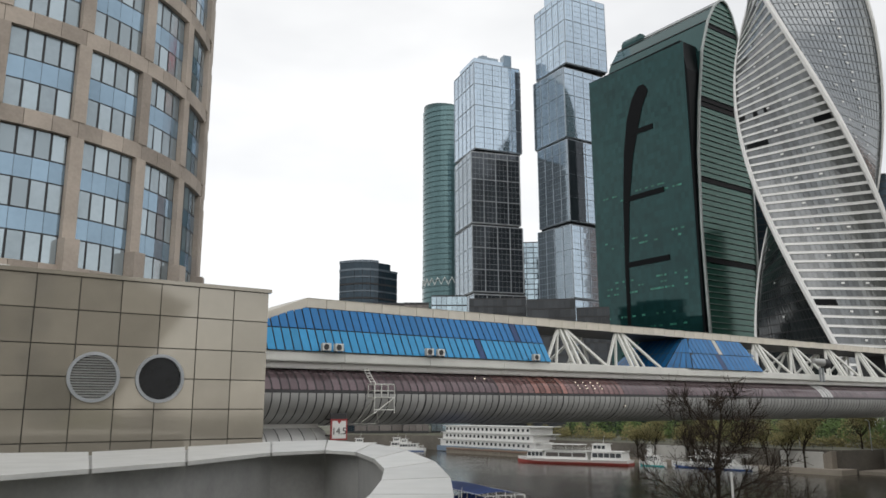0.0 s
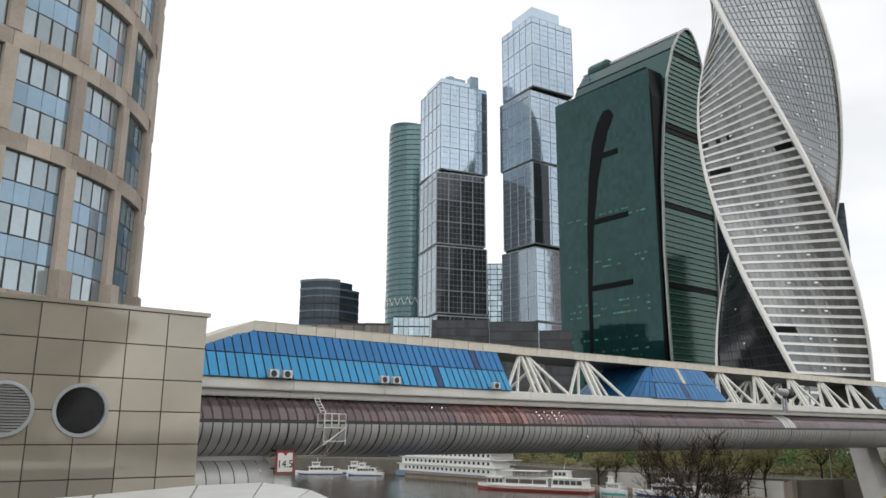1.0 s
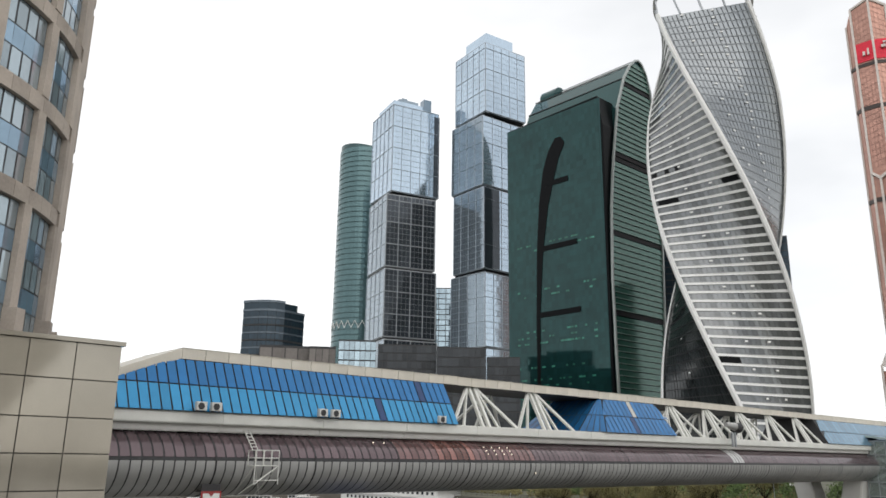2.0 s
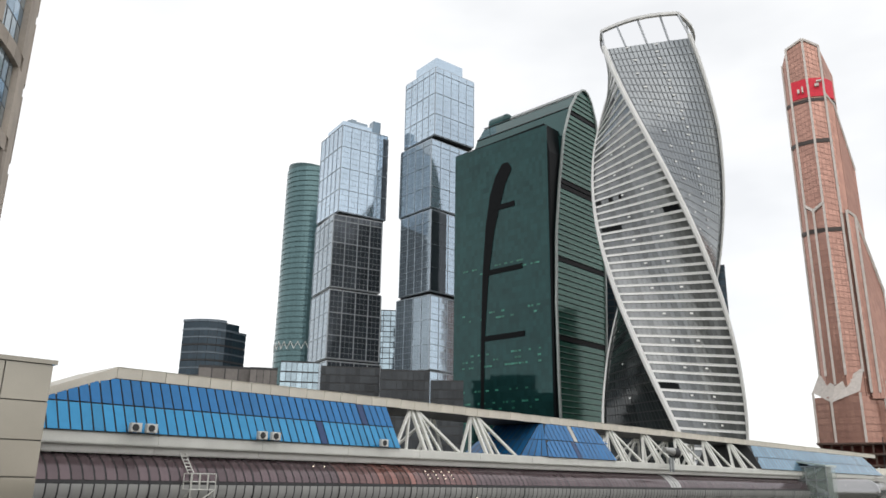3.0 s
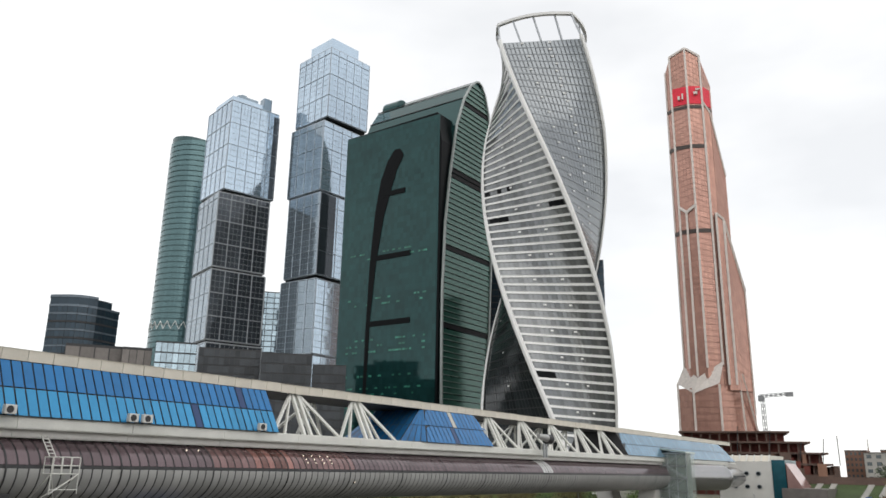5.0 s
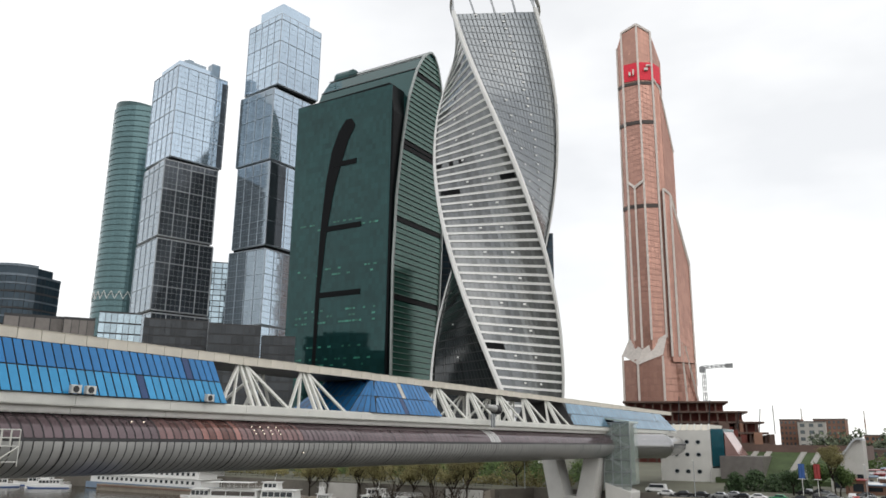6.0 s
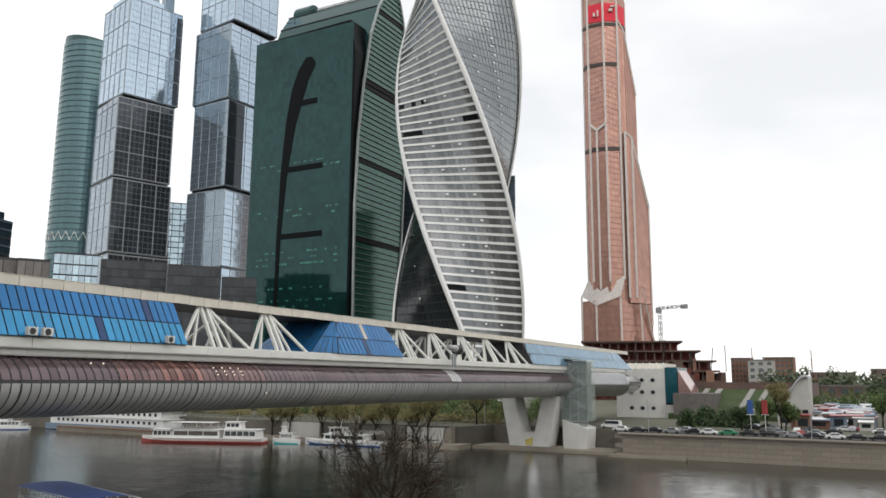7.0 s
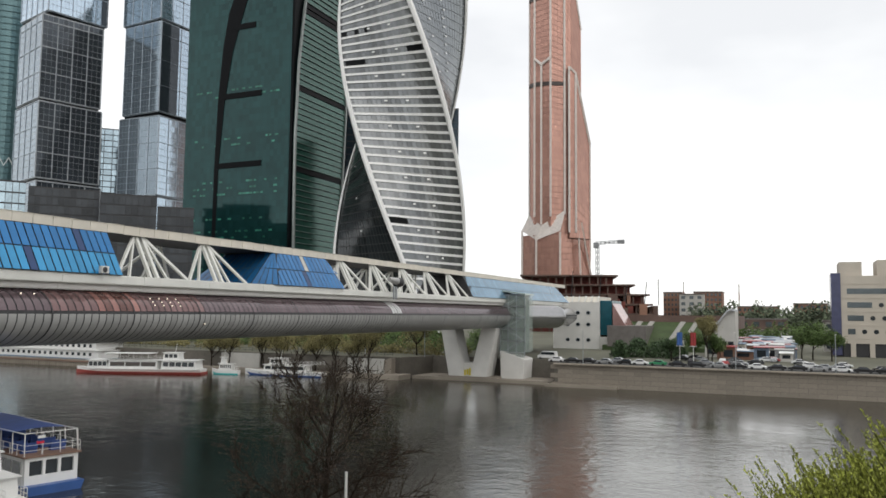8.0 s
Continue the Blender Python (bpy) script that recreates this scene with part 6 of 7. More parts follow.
def quay_railing():
    top = thing("quay_railing", "dark metal railing on top of the far quay", "railing")
    bm = bmesh.new()
    rod(bm, (0, 0, 0), (0, 0, 1.1), 0.05, sides=6)
    first = part("post", bm, "seam", top)
    first.matrix_basis = pose(202.4, 107, 6.3)
    for k in range(1, 56):
        y = 107 + 2.6 * k
        copy_part(first, top, pose(201.5 if y > 120 else 202.2, y, 6.3))
    for z in (6.8, 7.4):
        bm = bmesh.new()
        rod(bm, (202.3, 107, z), (201.5, 120, z), 0.045, sides=6)
        rod(bm, (201.5, 120, z), (201.2, 250, z), 0.045, sides=6)
        part("rail", bm, "seam", top)


quay_railing()


def river_stair():
    top = thing("stone_stair", "dark stone stair down to the landing", "stairs")
    for k in range(18):
        bm = bmesh.new()
        box(bm, 199.6, 106 + k * 0.62, 1.0, 202.2, 106.6 + k * 0.62, 1.5 + (17 - k) * 0.26)
        part("step", bm, "quay", top)


river_stair()


def car(label, at, turn, paint, group="parked cars", van=False):
    top = thing("van" if van else "car", label, "van" if van else "car", at, group)
    top.rotation_euler = (0, 0, radians(turn))
    L, W, Hh = (5.6, 2.0, 2.3) if van else (4.4, 1.75, 1.45)
    prof = [(-L / 2, 0.35), (-L / 2, 0.95), (-L / 2 + 0.25, Hh * 0.97), (L / 2 - 1.4, Hh), (L / 2 - 0.6, 1.25), (L / 2, 1.05), (L / 2, 0.35)] if van else \
        [(-L / 2, 0.32), (-L / 2 + 0.04, 0.92), (-L / 2 + 0.75, 0.98), (-L / 2 + 1.25, Hh), (L / 2 - 1.75, Hh), (L / 2 - 1.0, 0.95), (L / 2 - 0.1, 0.78), (L / 2, 0.32)]
    bm = bmesh.new()
    va = [bm.verts.new((x, -W / 2 * (0.86 if z > 1.1 else 1), z)) for x, z in prof]
    vb = [bm.verts.new((x, W / 2 * (0.86 if z > 1.1 else 1), z)) for x, z in prof]
    bm.faces.new(va), bm.faces.new(vb[::-1])
    for k in range(len(prof)):
        j = (k + 1) % len(prof)
        bm.faces.new((va[k], vb[k], vb[j], va[j]))
    bmesh.ops.recalc_face_normals(bm, faces=bm.faces)
    bmesh.ops.bevel(bm, geom=[e for e in bm.edges if abs(e.verts[0].co.y - e.verts[1].co.y) < 0.2], offset=0.06, segments=1, affect="EDGES")
    part("body", bm, paint, top)
    for s in (-1, 1):
        bm = bmesh.new()
        z0, z1 = (1.35, 2.05) if van else (0.98, 1.36)
        x0, x1 = (-L / 2 + 0.5, L / 2 - 1.2) if van else (-L / 2 + 1.05, L / 2 - 1.5)
        ww = W / 2 * 0.93
        bm.faces.new([bm.verts.new(p) for p in ((x0, s * (ww + 0.07), z0), (x1 + 0.2, s * (ww + 0.07), z0), (x1, s * (ww - 0.02), z1), (x0 + 0.25, s * (ww - 0.02), z1))])
        part("side_window", bm, "dark_window", top)
        for x in (-L / 2 + 0.85, L / 2 - 0.85):
            bm = bmesh.new()
            rod(bm, (x, s * (W / 2 - 0.18), 0.33), (x, s * (W / 2 + 0.02), 0.33), 0.33, 0.33, 14)
            part("wheel", bm, "tyre", top)
    bm = bmesh.new()
    bm.faces.new([bm.verts.new(p) for p in ((L / 2 - 1.02, -W * 0.4, 1.0 if not van else 1.35), (L / 2 - 1.02, W * 0.4, 1.0 if not van else 1.35), (L / 2 - 1.68, W * 0.38, Hh - 0.05), (L / 2 - 1.68, -W * 0.38, Hh - 0.05))])
    part("windscreen", bm, "dark_window", top)
    return top


paints = [("white", "car_white"), ("silver", "car_silver"), ("black", "car_black"), ("dark red", "car_red"), ("dark blue", "car_blue"), ("green", "car_green")]
models = {}
rc = random.Random(21)
for k in range(30):
    y = 60 - k * 4.6 + rc.uniform(-0.5, 0.5)
    x = 207.8 + rc.uniform(-0.25, 0.25)
    word, paint = paints[(0, 2, 2, 1, 2, 0, 5, 2, 2, 1, 2, 0, 2, 2, 1)[k % 15]]
    m = pose(x, y, ROAD_Z + 0.05, 0, 0, 90 + rc.choice((0, 180)))
    if paint in models:
        copy_thing(models[paint], m)
    else:
        models[paint] = car(word + " car parked along the embankment road", (x, y, ROAD_Z + 0.05), 90, paint)
for k in range(26):
    word, paint = paints[rc.choice((0, 1, 1, 2, 2, 2, 3))]
    x, y = rc.choice((214, 219, 228, 236, 243)) + rc.uniform(-0.6, 0.6), rc.uniform(-30, 45)
    m = pose(x, y, ROAD_Z + (0.05 if x < 222 else 0.0), 0, 0, rc.choice((88, 92, 270, 0, 180)))
    if paint in models:
        copy_thing(models[paint], m)
    else:
        models[paint] = car(word + " car parked along the embankment road", (x, y, ROAD_Z + 0.05), 90, paint)
car("white van parked by the stair tower", (220.5, 66.0, ROAD_Z), 90, "car_white", "", True)


def porthole_house():
    top = thing("porthole_house", "white bridgehead house with round windows", "building", (293, 75.6, 6))
    top.scale = (1.24, 1.24, 1.07)
    bm = bmesh.new()
    prism(bm, [(0, -6.6), (16, -6.6), (16, 8), (0, 8)], 0, 16.5)
    part("wall", bm, "white_paint", top)
    bm = bmesh.new()
    prism(bm, [(0.3, -6.3), (16, -6.3), (16, 9.5), (0.3, 9.5)], 16.5, 18.4, (1.2, 0))
    roof = part("roof", bm, "cream", top)
    for k in range(8):
        bm = bmesh.new()
        beam(bm, (-0.05, -6 + k * 2.0, 16.5), (1.4, -6 + k * 2.0, 18.6), 0.35, 0.3)
        part("roof_rib", bm, "white_paint", roof)
    for z in (12.7, 8.6, 3.2):
        for y in (-3.0, 0.2, 3.4):
            bm = bmesh.new()
            rod(bm, (-0.12, y, z), (0.1, y, z), 0.72, 0.72, 20)
            win = part("window", bm, "mullion", top, "round porthole")
            bm = bmesh.new()
            rod(bm, (-0.18, y, z), (-0.10, y, z), 0.55, 0.55, 20)
            part("pane", bm, "dark_window", win)
    bm = bmesh.new()
    box(bm, -0.2, -10.2, 5.0, 14, -6.7, 17)
    part("glazed_bay", bm, "teal_dark", top, "teal glazed stair bay")
    bm = bmesh.new()
    prism(bm, [(0, -10.4), (12, -10.4), (12, -14.2), (0, -14.2)], 3.5, [16, 16, 8.6, 8.6])
    part("slanting_wing", bm, "pink_glass", top, "slanting pink and blue glazed wing")
    bm = bmesh.new()
    box(bm, -1.5, -13, 0, 10, -6.6, 4.4)
    part("annex", bm, "panel_pale", top)


porthole_house()


def wave_house():
    top = thing("wave_roof_hall", "grey hall with a wavy silver roof", "building", (262, 22.3, 6))
    n = 24
    bm = bmesh.new()
    pts = []
    for k in range(n + 1):
        u = k / n
        pts.append((4.6 - 9.2 * u, 10.4 + 1.6 * u * 2 + 1.5 * math.sin(u * math.tau * 1.0 + 2.6)))
    for x in (0, 14):
        bm.faces.new([bm.verts.new((x, y, z)) for y, z in pts] + [bm.verts.new((x, -4.6, 0)), bm.verts.new((x, 4.6, 0))])
    bmesh.ops.bridge_loops(bm, edges=bm.edges[:])
    part("body", bm, "panel_pale", top)
    bm = bmesh.new()
    rows = [[bm.verts.new((x, y, z + e)) for x, e in ((-1.2, 0), (-1.2, 0.6), (14.5, 0.6), (14.5, 0))] for y, z in pts]
    for ra, rb in zip(rows[:-1], rows[1:]):
        for i in range(4):
            bm.faces.new((ra[i], ra[(i + 1) % 4], rb[(i + 1) % 4], rb[i]))
    bm.faces.new(rows[0]), bm.faces.new(rows[-1][::-1])
    part("roof", bm, "silver_roof", top)
    for k in range(4):
        bm = bmesh.new()
        box(bm, -0.15, -4 + k * 2.1, 1, 0.1, -2.4 + k * 2.1, 5)
        part("window", bm, "dark_window", top)


wave_house()


def terrace_slope():
    top = thing("terraced_slope", "green terraced bank with pale diagonal stairs", "slope", (290, 44, 6))
    bm = bmesh.new()
    prism(bm, [(0, -20), (26, -20), (26, 22), (0, 22)], 0, [1.5, 12, 12, 1.5])
    part("bank", bm, "grass", top)
    for y in (15, 10.5, -1, -6):
        bm = bmesh.new()
        for k in range(20):
            u = k / 20
            box(bm, 26 * u, y - 4 * u - 0.9, 10.4 * u + 1.2, 26 * (u + 0.05), y - 4 * u + 0.9, 10.5 * u + 2.2)
        part("stair", bm, "panel_pale", top, kind="stuff")
    bm = bmesh.new()
    box(bm, -0.4, 6, 1.4, 20, 20, 9)
    part("grey_roof", bm, "brown_glass", top)
    bm = bmesh.new()
    box(bm, 22, -24, 8, 60, 26, 13)
    part("upper_wall", bm, "raw", top)


terrace_slope()


def beige_office():
    top = thing("beige_office", "beige office block with strip and round windows", "building", (290, -13.3, 6))
    bm = bmesh.new()
    box(bm, 0, -60, 4.4, 30, 0, 26.6)
    part("wall", bm, "beige", top)
    bm = bmesh.new()
    box(bm, 0.5, -60, 0, 30, -0.3, 4.4)
    part("ground_floor", bm, "seam", top)
    for y in (-2.5, -8, -15, -22, -30, -40):
        bm = bmesh.new()
        box(bm, -0.05, y - 1.5, 0, 1.0, y, 4.4)
        part("pillar", bm, "beige", top)
    bm = bmesh.new()
    box(bm, -0.3, 0.0, 0.5, 12, 2.9, 27.5)
    part("glazed_edge", bm, "blue_film", top, "violet-blue glazed edge")
    for x0, y0, y1, z1 in ((2, -6.5, 0.2, 31.3), (2, -24, -11, 31.8), (2, -50, -30, 31)):
        bm = bmesh.new()
        box(bm, x0, y0, 26.6, x0 + 16, y1, z1)
        part("roof_house", bm, "beige", top)
    for k, z in enumerate((21.5, 17.0, 12.7, 8.3)):
        cut = (-26, -9.0, -6.5, -4.0)[k]
        bm = bmesh.new()
        box(bm, -0.08, max(cut, -26), z - 0.9, 0.05, -1.8, z + 0.9)
        part("strip_window", bm, "mid_window", top)
        for i in range(8):
            y = cut - 2.6 - i * 3.4
            if y < -55:
                break
            bm = bmesh.new()
            rod(bm, (-0.1, y, z), (0.05, y, z), 0.75, 0.75, 16)
            part("round_window", bm, "dark_window", top)
    for z in (24, 19.3, 14.8, 10.4, 6):
        bm = bmesh.new()
        box(bm, -0.12, -60, z - 0.12, 0.0, -0.1, z + 0.12)
        part("string_course", bm, "beige", top)


beige_office()


def plain_block(name, label, at, size, wall, floors, cols, group=""):
    top = thing(name, label, "building", at, group)
    w, d, h = size
    bm = bmesh.new()
    box(bm, 0, -w / 2, 0, d, w / 2, h)
    part("wall", bm, wall, top)
    bm = bmesh.new()
    box(bm, -0.3, -w / 2 - 0.3, h, d + 0.3, w / 2 + 0.3, h + 0.8)
    part("roof", bm, "brown_glass", top)
    bm = bmesh.new()
    for f in range(floors):
        for c in range(cols):
            y, z = -w / 2 + (c + 0.25) * w / cols, (f + 0.3) * h / floors
            box(bm, -0.12, y, z, 0.05, y + 0.5 * w / cols, z + 0.5 * h / floors)
    part("window_grid", bm, "mid_window", top, kind="stuff")
    return top


plain_block("brick_block", "brown brick block with a pale stair front", (640, 63, 6), (21, 20, 31), "brick_brown", 8, 7)
plain_block("pale_block", "pale block with arched dark windows", (630, 74, 6), (18, 14, 29), "panel_pale", 6, 3)
plain_block("brick_block", "brown brick block with a pale stair front", (650, 91, 6), (14, 20, 31), "brick_brown", 8, 5)
plain_block("brick_block", "distant red brick houses among trees", (560, -8, 6), (20, 16, 21), "brick_brown", 5, 6)
plain_block("brick_block", "distant red brick houses among trees", (570, 24, 6), (26, 16, 19), "brick_brown", 5, 8)
plain_block("low_house", "small pale gabled house by the market", (330, -14, 6), (10, 8, 11), "panel_pale", 3, 3)
plain_block("low_house", "long low red-brown shed", (480, 70, 6), (130, 10, 11), "raw", 2, 20)
plain_block("low_house", "long low grey shed", (440, 25, 6), (50, 10, 5), "panel_pale", 1, 12)


def kiosks():
    r = random.Random(31)
    for k in range(130):
        x, y = r.uniform(246, 380), 0
        y = (0.02 + r.uniform(0.0, 0.085)) * x - 6
        w, d, h = r.uniform(2, 6), r.uniform(2, 5), r.uniform(2.2, 4.4)
        wall = r.choice(("panel_pale", "boat_white", "car_silver", "car_red", "hotel_blue", "cream", "brick_brown"))
        top = thing("kiosk", {"panel_pale": "pale grey", "boat_white": "white", "car_silver": "silver", "car_red": "dark red", "hotel_blue": "blue-grey", "cream": "cream", "brick_brown": "brown"}[wall] + " market kiosk with a flat roof", "kiosk", (x, y, 6), "market kiosks")
        bm = bmesh.new()
        box(bm, 0, 0, 0, d, w, h)
        part("wall", bm, wall, top)
        bm = bmesh.new()
        prism(bm, [(-0.8, -0.2), (d + 0.2, -0.2), (d + 0.2, w + 0.2), (-0.8, w + 0.2)], [h - 0.2, h + 0.1, h + 0.1, h - 0.2], [h, h + 0.3, h + 0.3, h])
        part("roof", bm, r.choice(("silver_roof", "boat_white", "hotel_blue", "car_red")), top)
        bm = bmesh.new()
        box(bm, -0.06, w * 0.2, 0.9, 0.02, w * 0.8, h * 0.75)
        part("window", bm, "dark_window", top)


kiosks()


def flagpole(y, cloth, label):
    top = thing("banner_pole", label, "banner", (212, y, 6), "banner poles")
    bm = bmesh.new()
    rod(bm, (0, 0, 0), (0, 0, 8.6), 0.10, 0.06)
    part("pole", bm, "steel_white", top)
    bm = bmesh.new()
    n = 8
    cols = [[bm.verts.new((-0.13 + e + 0.07 * math.sin(k * 1.7), -0.7 + 1.4 * k / n, z)) for e, z in ((0, 5.2), (0, 8.6), (0.04, 8.6), (0.04, 5.2))] for k in range(n + 1)]
    for ca, cb in zip(cols[:-1], cols[1:]):
        for i in range(4):
            bm.faces.new((ca[i], ca[(i + 1) % 4], cb[(i + 1) % 4], cb[i]))
    bm.faces.new(cols[0]), bm.faces.new(cols[-1][::-1])
    part("cloth", bm, cloth, top)
    bm = bmesh.new()
    box(bm, -0.3, -0.9, 5.0, 0.1, 0.9, 5.12)
    part("arm", bm, "steel_white", top)


flagpole(28, "boat_blue", "pole with a blue banner beside the road")
flagpole(24.6, "car_red", "pole with a red banner beside the road")


def street_lamp(x, y, z, h, label="grey street lamp beside the embankment road"):
    top = thing("street_lamp", label, "lamp", (x, y, z), "street lamps")
    bm = bmesh.new()
    rod(bm, (0, 0, 0), (0, 0, h), 0.11, 0.06)
    part("pole", bm, "mullion", top)
    bm = bmesh.new()
    rod(bm, (0, 0, h - 0.1), (-1.2, 0, h + 0.4), 0.05, 0.04)
    part("arm", bm, "mullion", top)
    bm = bmesh.new()
    box(bm, -1.8, -0.15, h + 0.3, -1.1, 0.15, h + 0.5)
    part("head", bm, "steel_white", top)


for y in (52, 14, -8, -24):
    street_lamp(206.0, y, 6, 8.5)
for y in (100, 120, 140):
    street_lamp(209, y, 6, 7.5)
bm = bmesh.new()
rod(bm, (0, 0, 0), (0, 0, 11.0), 0.07, 0.045)
pole = thing("lamp_post", "thin white pole on the near bank", "pole", (21.6, 13.0, 3.0))
part("pole", bm, "boat_white", pole)


def chimney(x, y, h):
    top = thing("chimney", "thin banded chimney on the skyline", "chimney", (x, y, 6), "chimneys")
    for k in range(6):
        bm = bmesh.new()
        rod(bm, (0, 0, h * k / 6), (0, 0, h * (k + 1) / 6), 0.55 - 0.03 * k, 0.55 - 0.03 * (k + 1), 10)
        part("band", bm, "brick_brown" if k % 2 == 0 else "panel_pale", top)


chimney(638, 40, 37), chimney(636, 80.5, 39)


# ---- small things on the bridge ----
def air_conditioner(x):
    top = thing("air_conditioner", "pale outdoor air-conditioning unit on the bridge ledge", "air conditioner", (x, 74.2, 23.1), "air conditioners")
    bm = bmesh.new()
    box(bm, -0.55, -0.35, 0.1, 0.55, 0.2, 0.95)
    bmesh.ops.bevel(bm, geom=bm.edges[:], offset=0.04, segments=1, affect="EDGES")
    part("case", bm, "white_paint", top)
    bm = bmesh.new()
    rod(bm, (-0.08, -0.38, 0.52), (-0.08, -0.34, 0.52), 0.34, 0.34, 18)
    part("fan_grille", bm, "seam", top)
    for s in (-0.4, 0.4):
        bm = bmesh.new()
        box(bm, s - 0.04, -0.3, 0, s + 0.04, 0.15, 0.1)
        part("foot", bm, "seam", top)


for x in (35.3, 36.9, 49.6, 51.3, 67.4):
    air_conditioner(x)


def clearance_sign():
    top = thing("clearance_sign", "white clearance sign with red border and black number", "sign", (36.9, 73.6, 13.3))
    bm = bmesh.new()
    box(bm, -1.05, 0, 0, 1.05, 0.1, 2.3)
    part("board", bm, "red_dark", top)
    bm = bmesh.new()
    box(bm, -0.86, -0.03, 0.18, 0.86, 0.0, 2.1)
    part("face", bm, "boat_white", top)
    bm = bmesh.new()
    bm.faces.new([bm.verts.new(p) for p in ((-0.28, -0.04, 2.1), (0.28, -0.04, 2.1), (0, -0.04, 1.78))])
    part("arrow", bm, "red_dark", top)
    cu = bpy.data.curves.new("number", "FONT")
    cu.body, cu.size, cu.align_x, cu.extrude = "14.5", 1.08, "CENTER", 0.01
    txt = new("number", cu)
    txt.parent = top
    txt.matrix_basis = pose(0, -0.05, 0.62, 90, 0, 0)
    cu.materials.append(M["black"])
    bm = bmesh.new()
    for x in (-0.6, 0.6):
        box(bm, x - 0.06, 0.1, 0.4, x + 0.06, 2.4, 0.55)
        box(bm, x - 0.06, 0.1, 2.2, x + 0.06, 2.4, 2.35)
    box(bm, -1.0, 0.1, 2.3, 1.0, 0.25, 2.95)
    part("bracket", bm, "seam", top)


def scaffold():
    top = thing("access_cradle", "white tubular maintenance cradle hanging on the tube", "scaffold", (41.9, 73.0, 15.0))
    def tube(name, pairs, r=0.05):
        for a, b in pairs:
            bm = bmesh.new()
            rod(bm, a, b, r, sides=5)
            part(name, bm, "steel_white", top)
    x0, x1, y0, y1 = -1.35, 1.35, -0.9, 0.5
    tube("basket_bar", [((x, y, 3.0), (x, y, 4.5)) for x in (x0, -0.45, 0.45, x1) for y in (y0, y1)] + [((x0, y, z), (x1, y, z)) for y in (y0, y1) for z in (3.0, 3.75, 4.5)] + [((x, y0, z), (x, y1, z)) for x in (x0, x1) for z in (3.0, 3.75, 4.5)])
    tube("brace", [((x0, y0, 3.0), (x1 - 0.4, y1 + 1.5, 0.2)), ((x1, y0, 3.0), (x0, y1 + 1.5, 0.2)), ((x0, y0, 3.0), (x0 - 0.4, 2.5, 0.1)), ((x1, y0, 3.0), (x1 - 0.6, 2.5, 0.1)), ((x0, y0, 1.6), (x1, y0, 1.6)), ((x0, y0, 3), (x0, y0, 1.2)), ((x1, y0, 3), (x1, y0, 1.2)), ((x0 - 1, 3, 0), (x1, 3, 0)), ((x0, y0, 1.2), (x1, y0, 3))])
    tube("ladder_bar", [((-0.9, y1, 4.5), (-0.9, 2.6, 6.5)), ((-0.3, y1, 4.5), (-0.3, 2.6, 6.5))] + [((-0.9, y1 + 2.1 * k / 6, 4.5 + 2 * k / 6), (-0.3, y1 + 2.1 * k / 6, 4.5 + 2 * k / 6)) for k in range(7)])


def floodlight():
    top = thing("floodlight", "grey floodlight on a bracket at the bridge edge", "lamp", (139.4, 73.4, 21.6))
    bm = bmesh.new()
    for s in (-0.5, 0.5):
        beam(bm, (s, 0, 0), (s, 0, 2.6), 0.35, 0.3, (0, 1, 0))
    part("post", bm, "mullion", top)
    bm = bmesh.new()
    rod(bm, (0.5, -0.2, 3.6), (-2.4, 0.1, 3.9), 0.75, 0.45, 14)
    part("drum", bm, "tube_metal", top)
    bm = bmesh.new()
    rod(bm, (1.5, -0.4, 3.4), (0.4, -0.2, 3.6), 0.95, 0.8, 16)
    part("rim", bm, "seam", top)


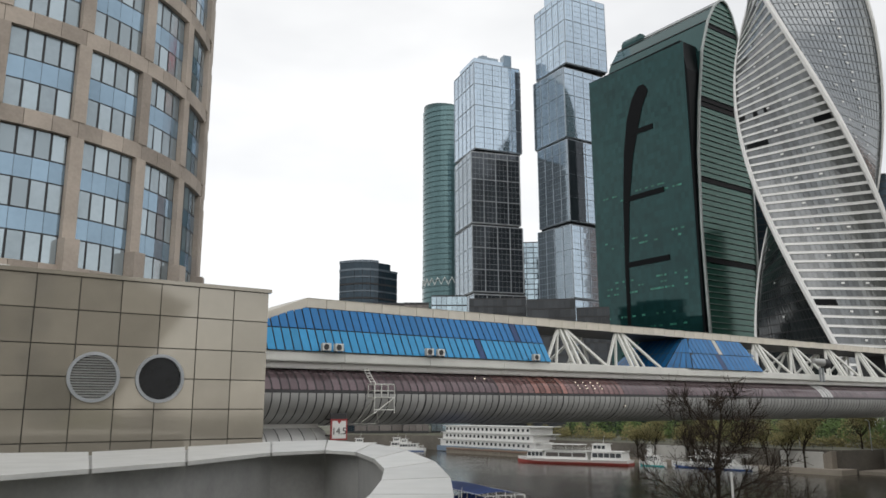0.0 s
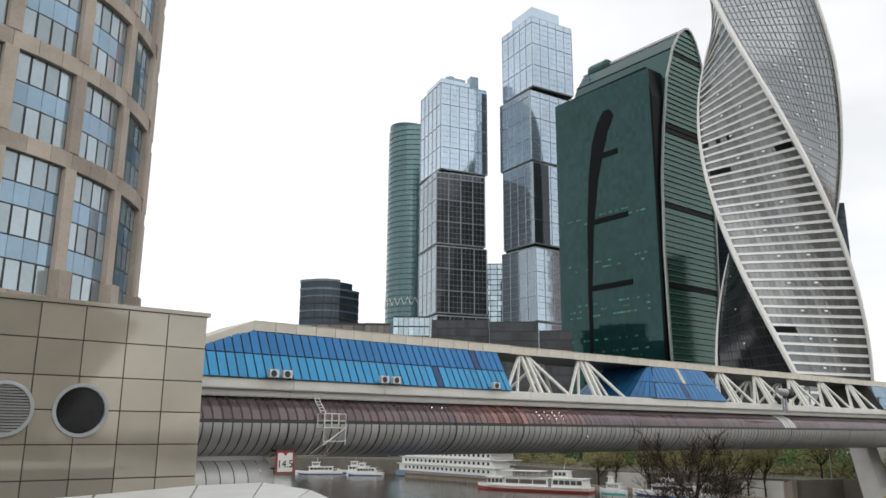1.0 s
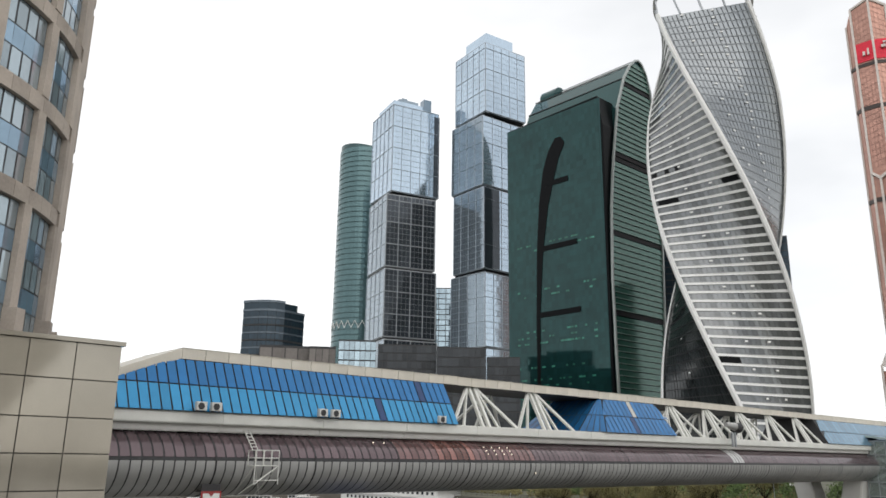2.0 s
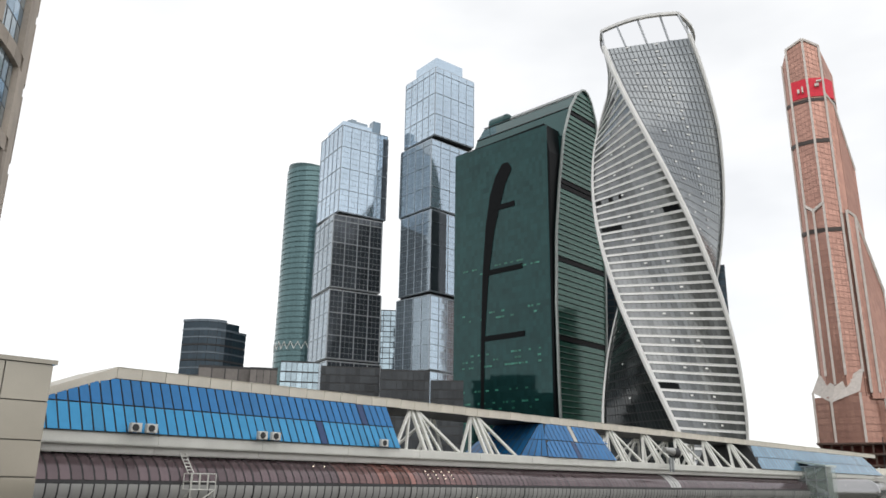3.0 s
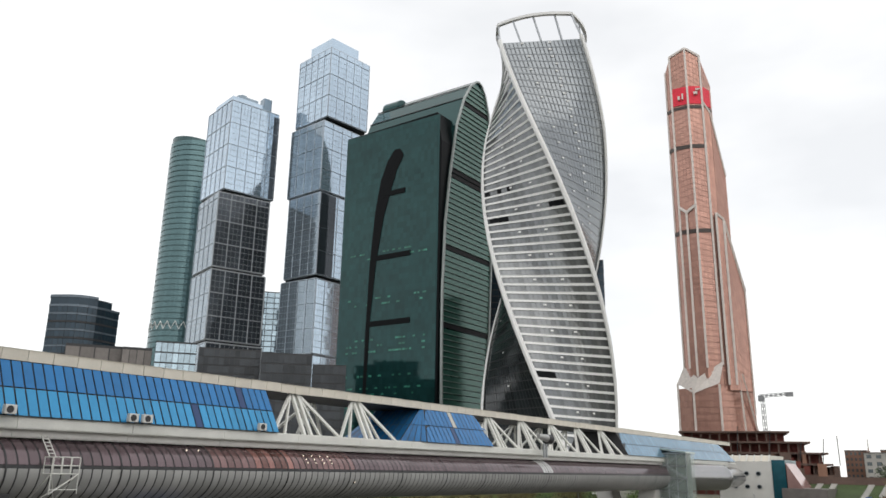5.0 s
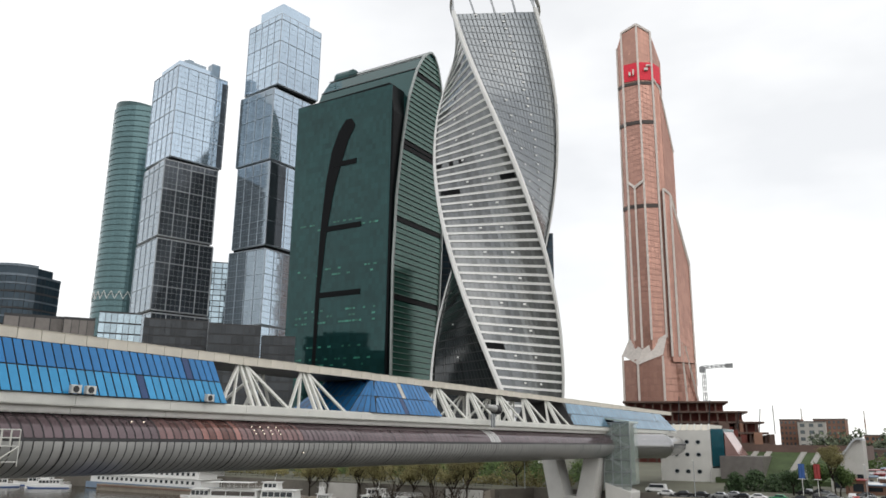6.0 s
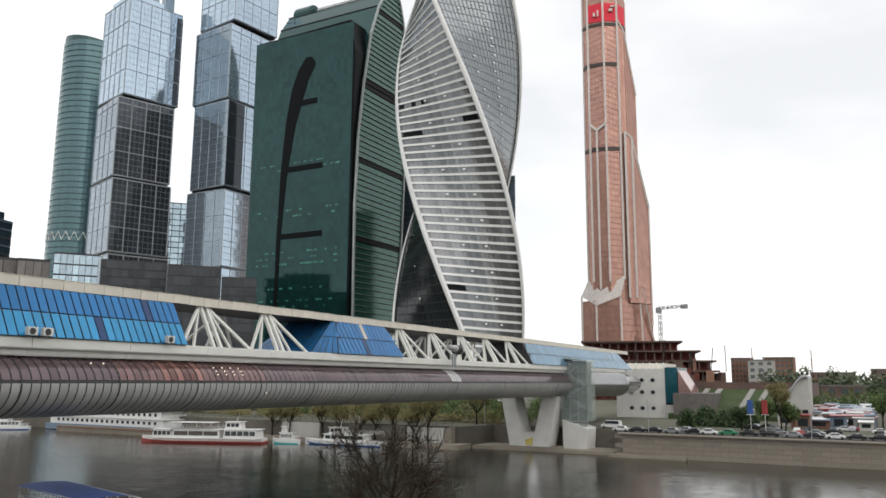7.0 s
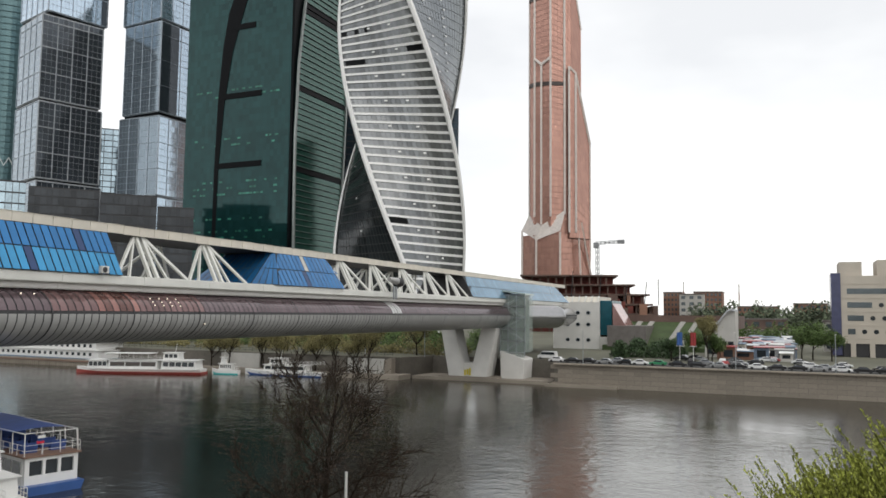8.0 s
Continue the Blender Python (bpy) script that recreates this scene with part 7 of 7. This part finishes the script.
# lights inside the tube, drawn as glowing discs on its outer face
def bulkhead_lamp(x, a):
    y, z = tube_point(radians(a), 0.05)
    top = thing("bulkhead_lamp", "glowing disc on the glazing for a light inside the tube", "lamp", (x, y, z), "tube lamps")
    bm = bmesh.new()
    rod(bm, (0, -0.06, 0), (0, 0.1, 0), 0.06, 0.08, 10)
    part("lens", bm, "lamp_glow", top)
    bm = bmesh.new()
    rod(bm, (0, 0.02, 0), (0, 0.14, 0), 0.15, 0.15, 10)
    part("ring", bm, "seam", top)


def glow(name, color, strength):
    m = mat(name, color, 0.4)
    b = m.node_tree.nodes["Principled BSDF"]
    b.inputs["Emission Color"].default_value = (*color, 1)
    b.inputs["Emission Strength"].default_value = strength
    return m


M["lamp_glow"] = glow("warm lamp glass", (1.0, 0.84, 0.66), 1.0)
clearance_sign()
scaffold()
floodlight()
for x, a in [(x, a) for a in (40, 31, 23) for x in (75.4, 76.9, 78.4, 79.9)] + [(57.4, 44), (59.0, 44), (84.5, -18)]:
    bulkhead_lamp(x, a)


# ---- unseen block and trees added behind the viewer for the polished stone to mirror ----
def rear_block():
    top = thing("rear_building", "plain beige building behind the terrace", "building", (0, -62, 3))
    bm = bmesh.new()
    # slanting edge placed so that its mirror image fits the camera's view
    v = [(-120, 0), (26, 0), (52, 38), (30, 46), (-120, 46)]
    va = [bm.verts.new((x, 0, z)) for x, z in v]
    vb = [bm.verts.new((x, -25, z)) for x, z in v]
    bm.faces.new(va), bm.faces.new(vb[::-1])
    for k in range(len(v)):
        j = (k + 1) % len(v)
        bm.faces.new((va[k], vb[k], vb[j], va[j]))
    part("wall", bm, "cream", top)
    for i in range(14):
        for j in range(5):
            bm = bmesh.new()
            x = -100 + i * 9
            if x + 5 < 24 + j * 5:
                box(bm, x, 0.0, 5 + j * 8, x + 5.5, 0.15, 10 + j * 8)
                part("window", bm, "dark_window", top)


rear_block()
for k, (x, y) in enumerate(((21, -42), (9, -40), (-5, -38), (-18, -42))):
    tree("dark leafy tree behind the terrace", (x, y, 3), 22, 6.5, "leaf_dark", 5200, 0.8, 90 + k, group="rear trees")


quay_blocks()
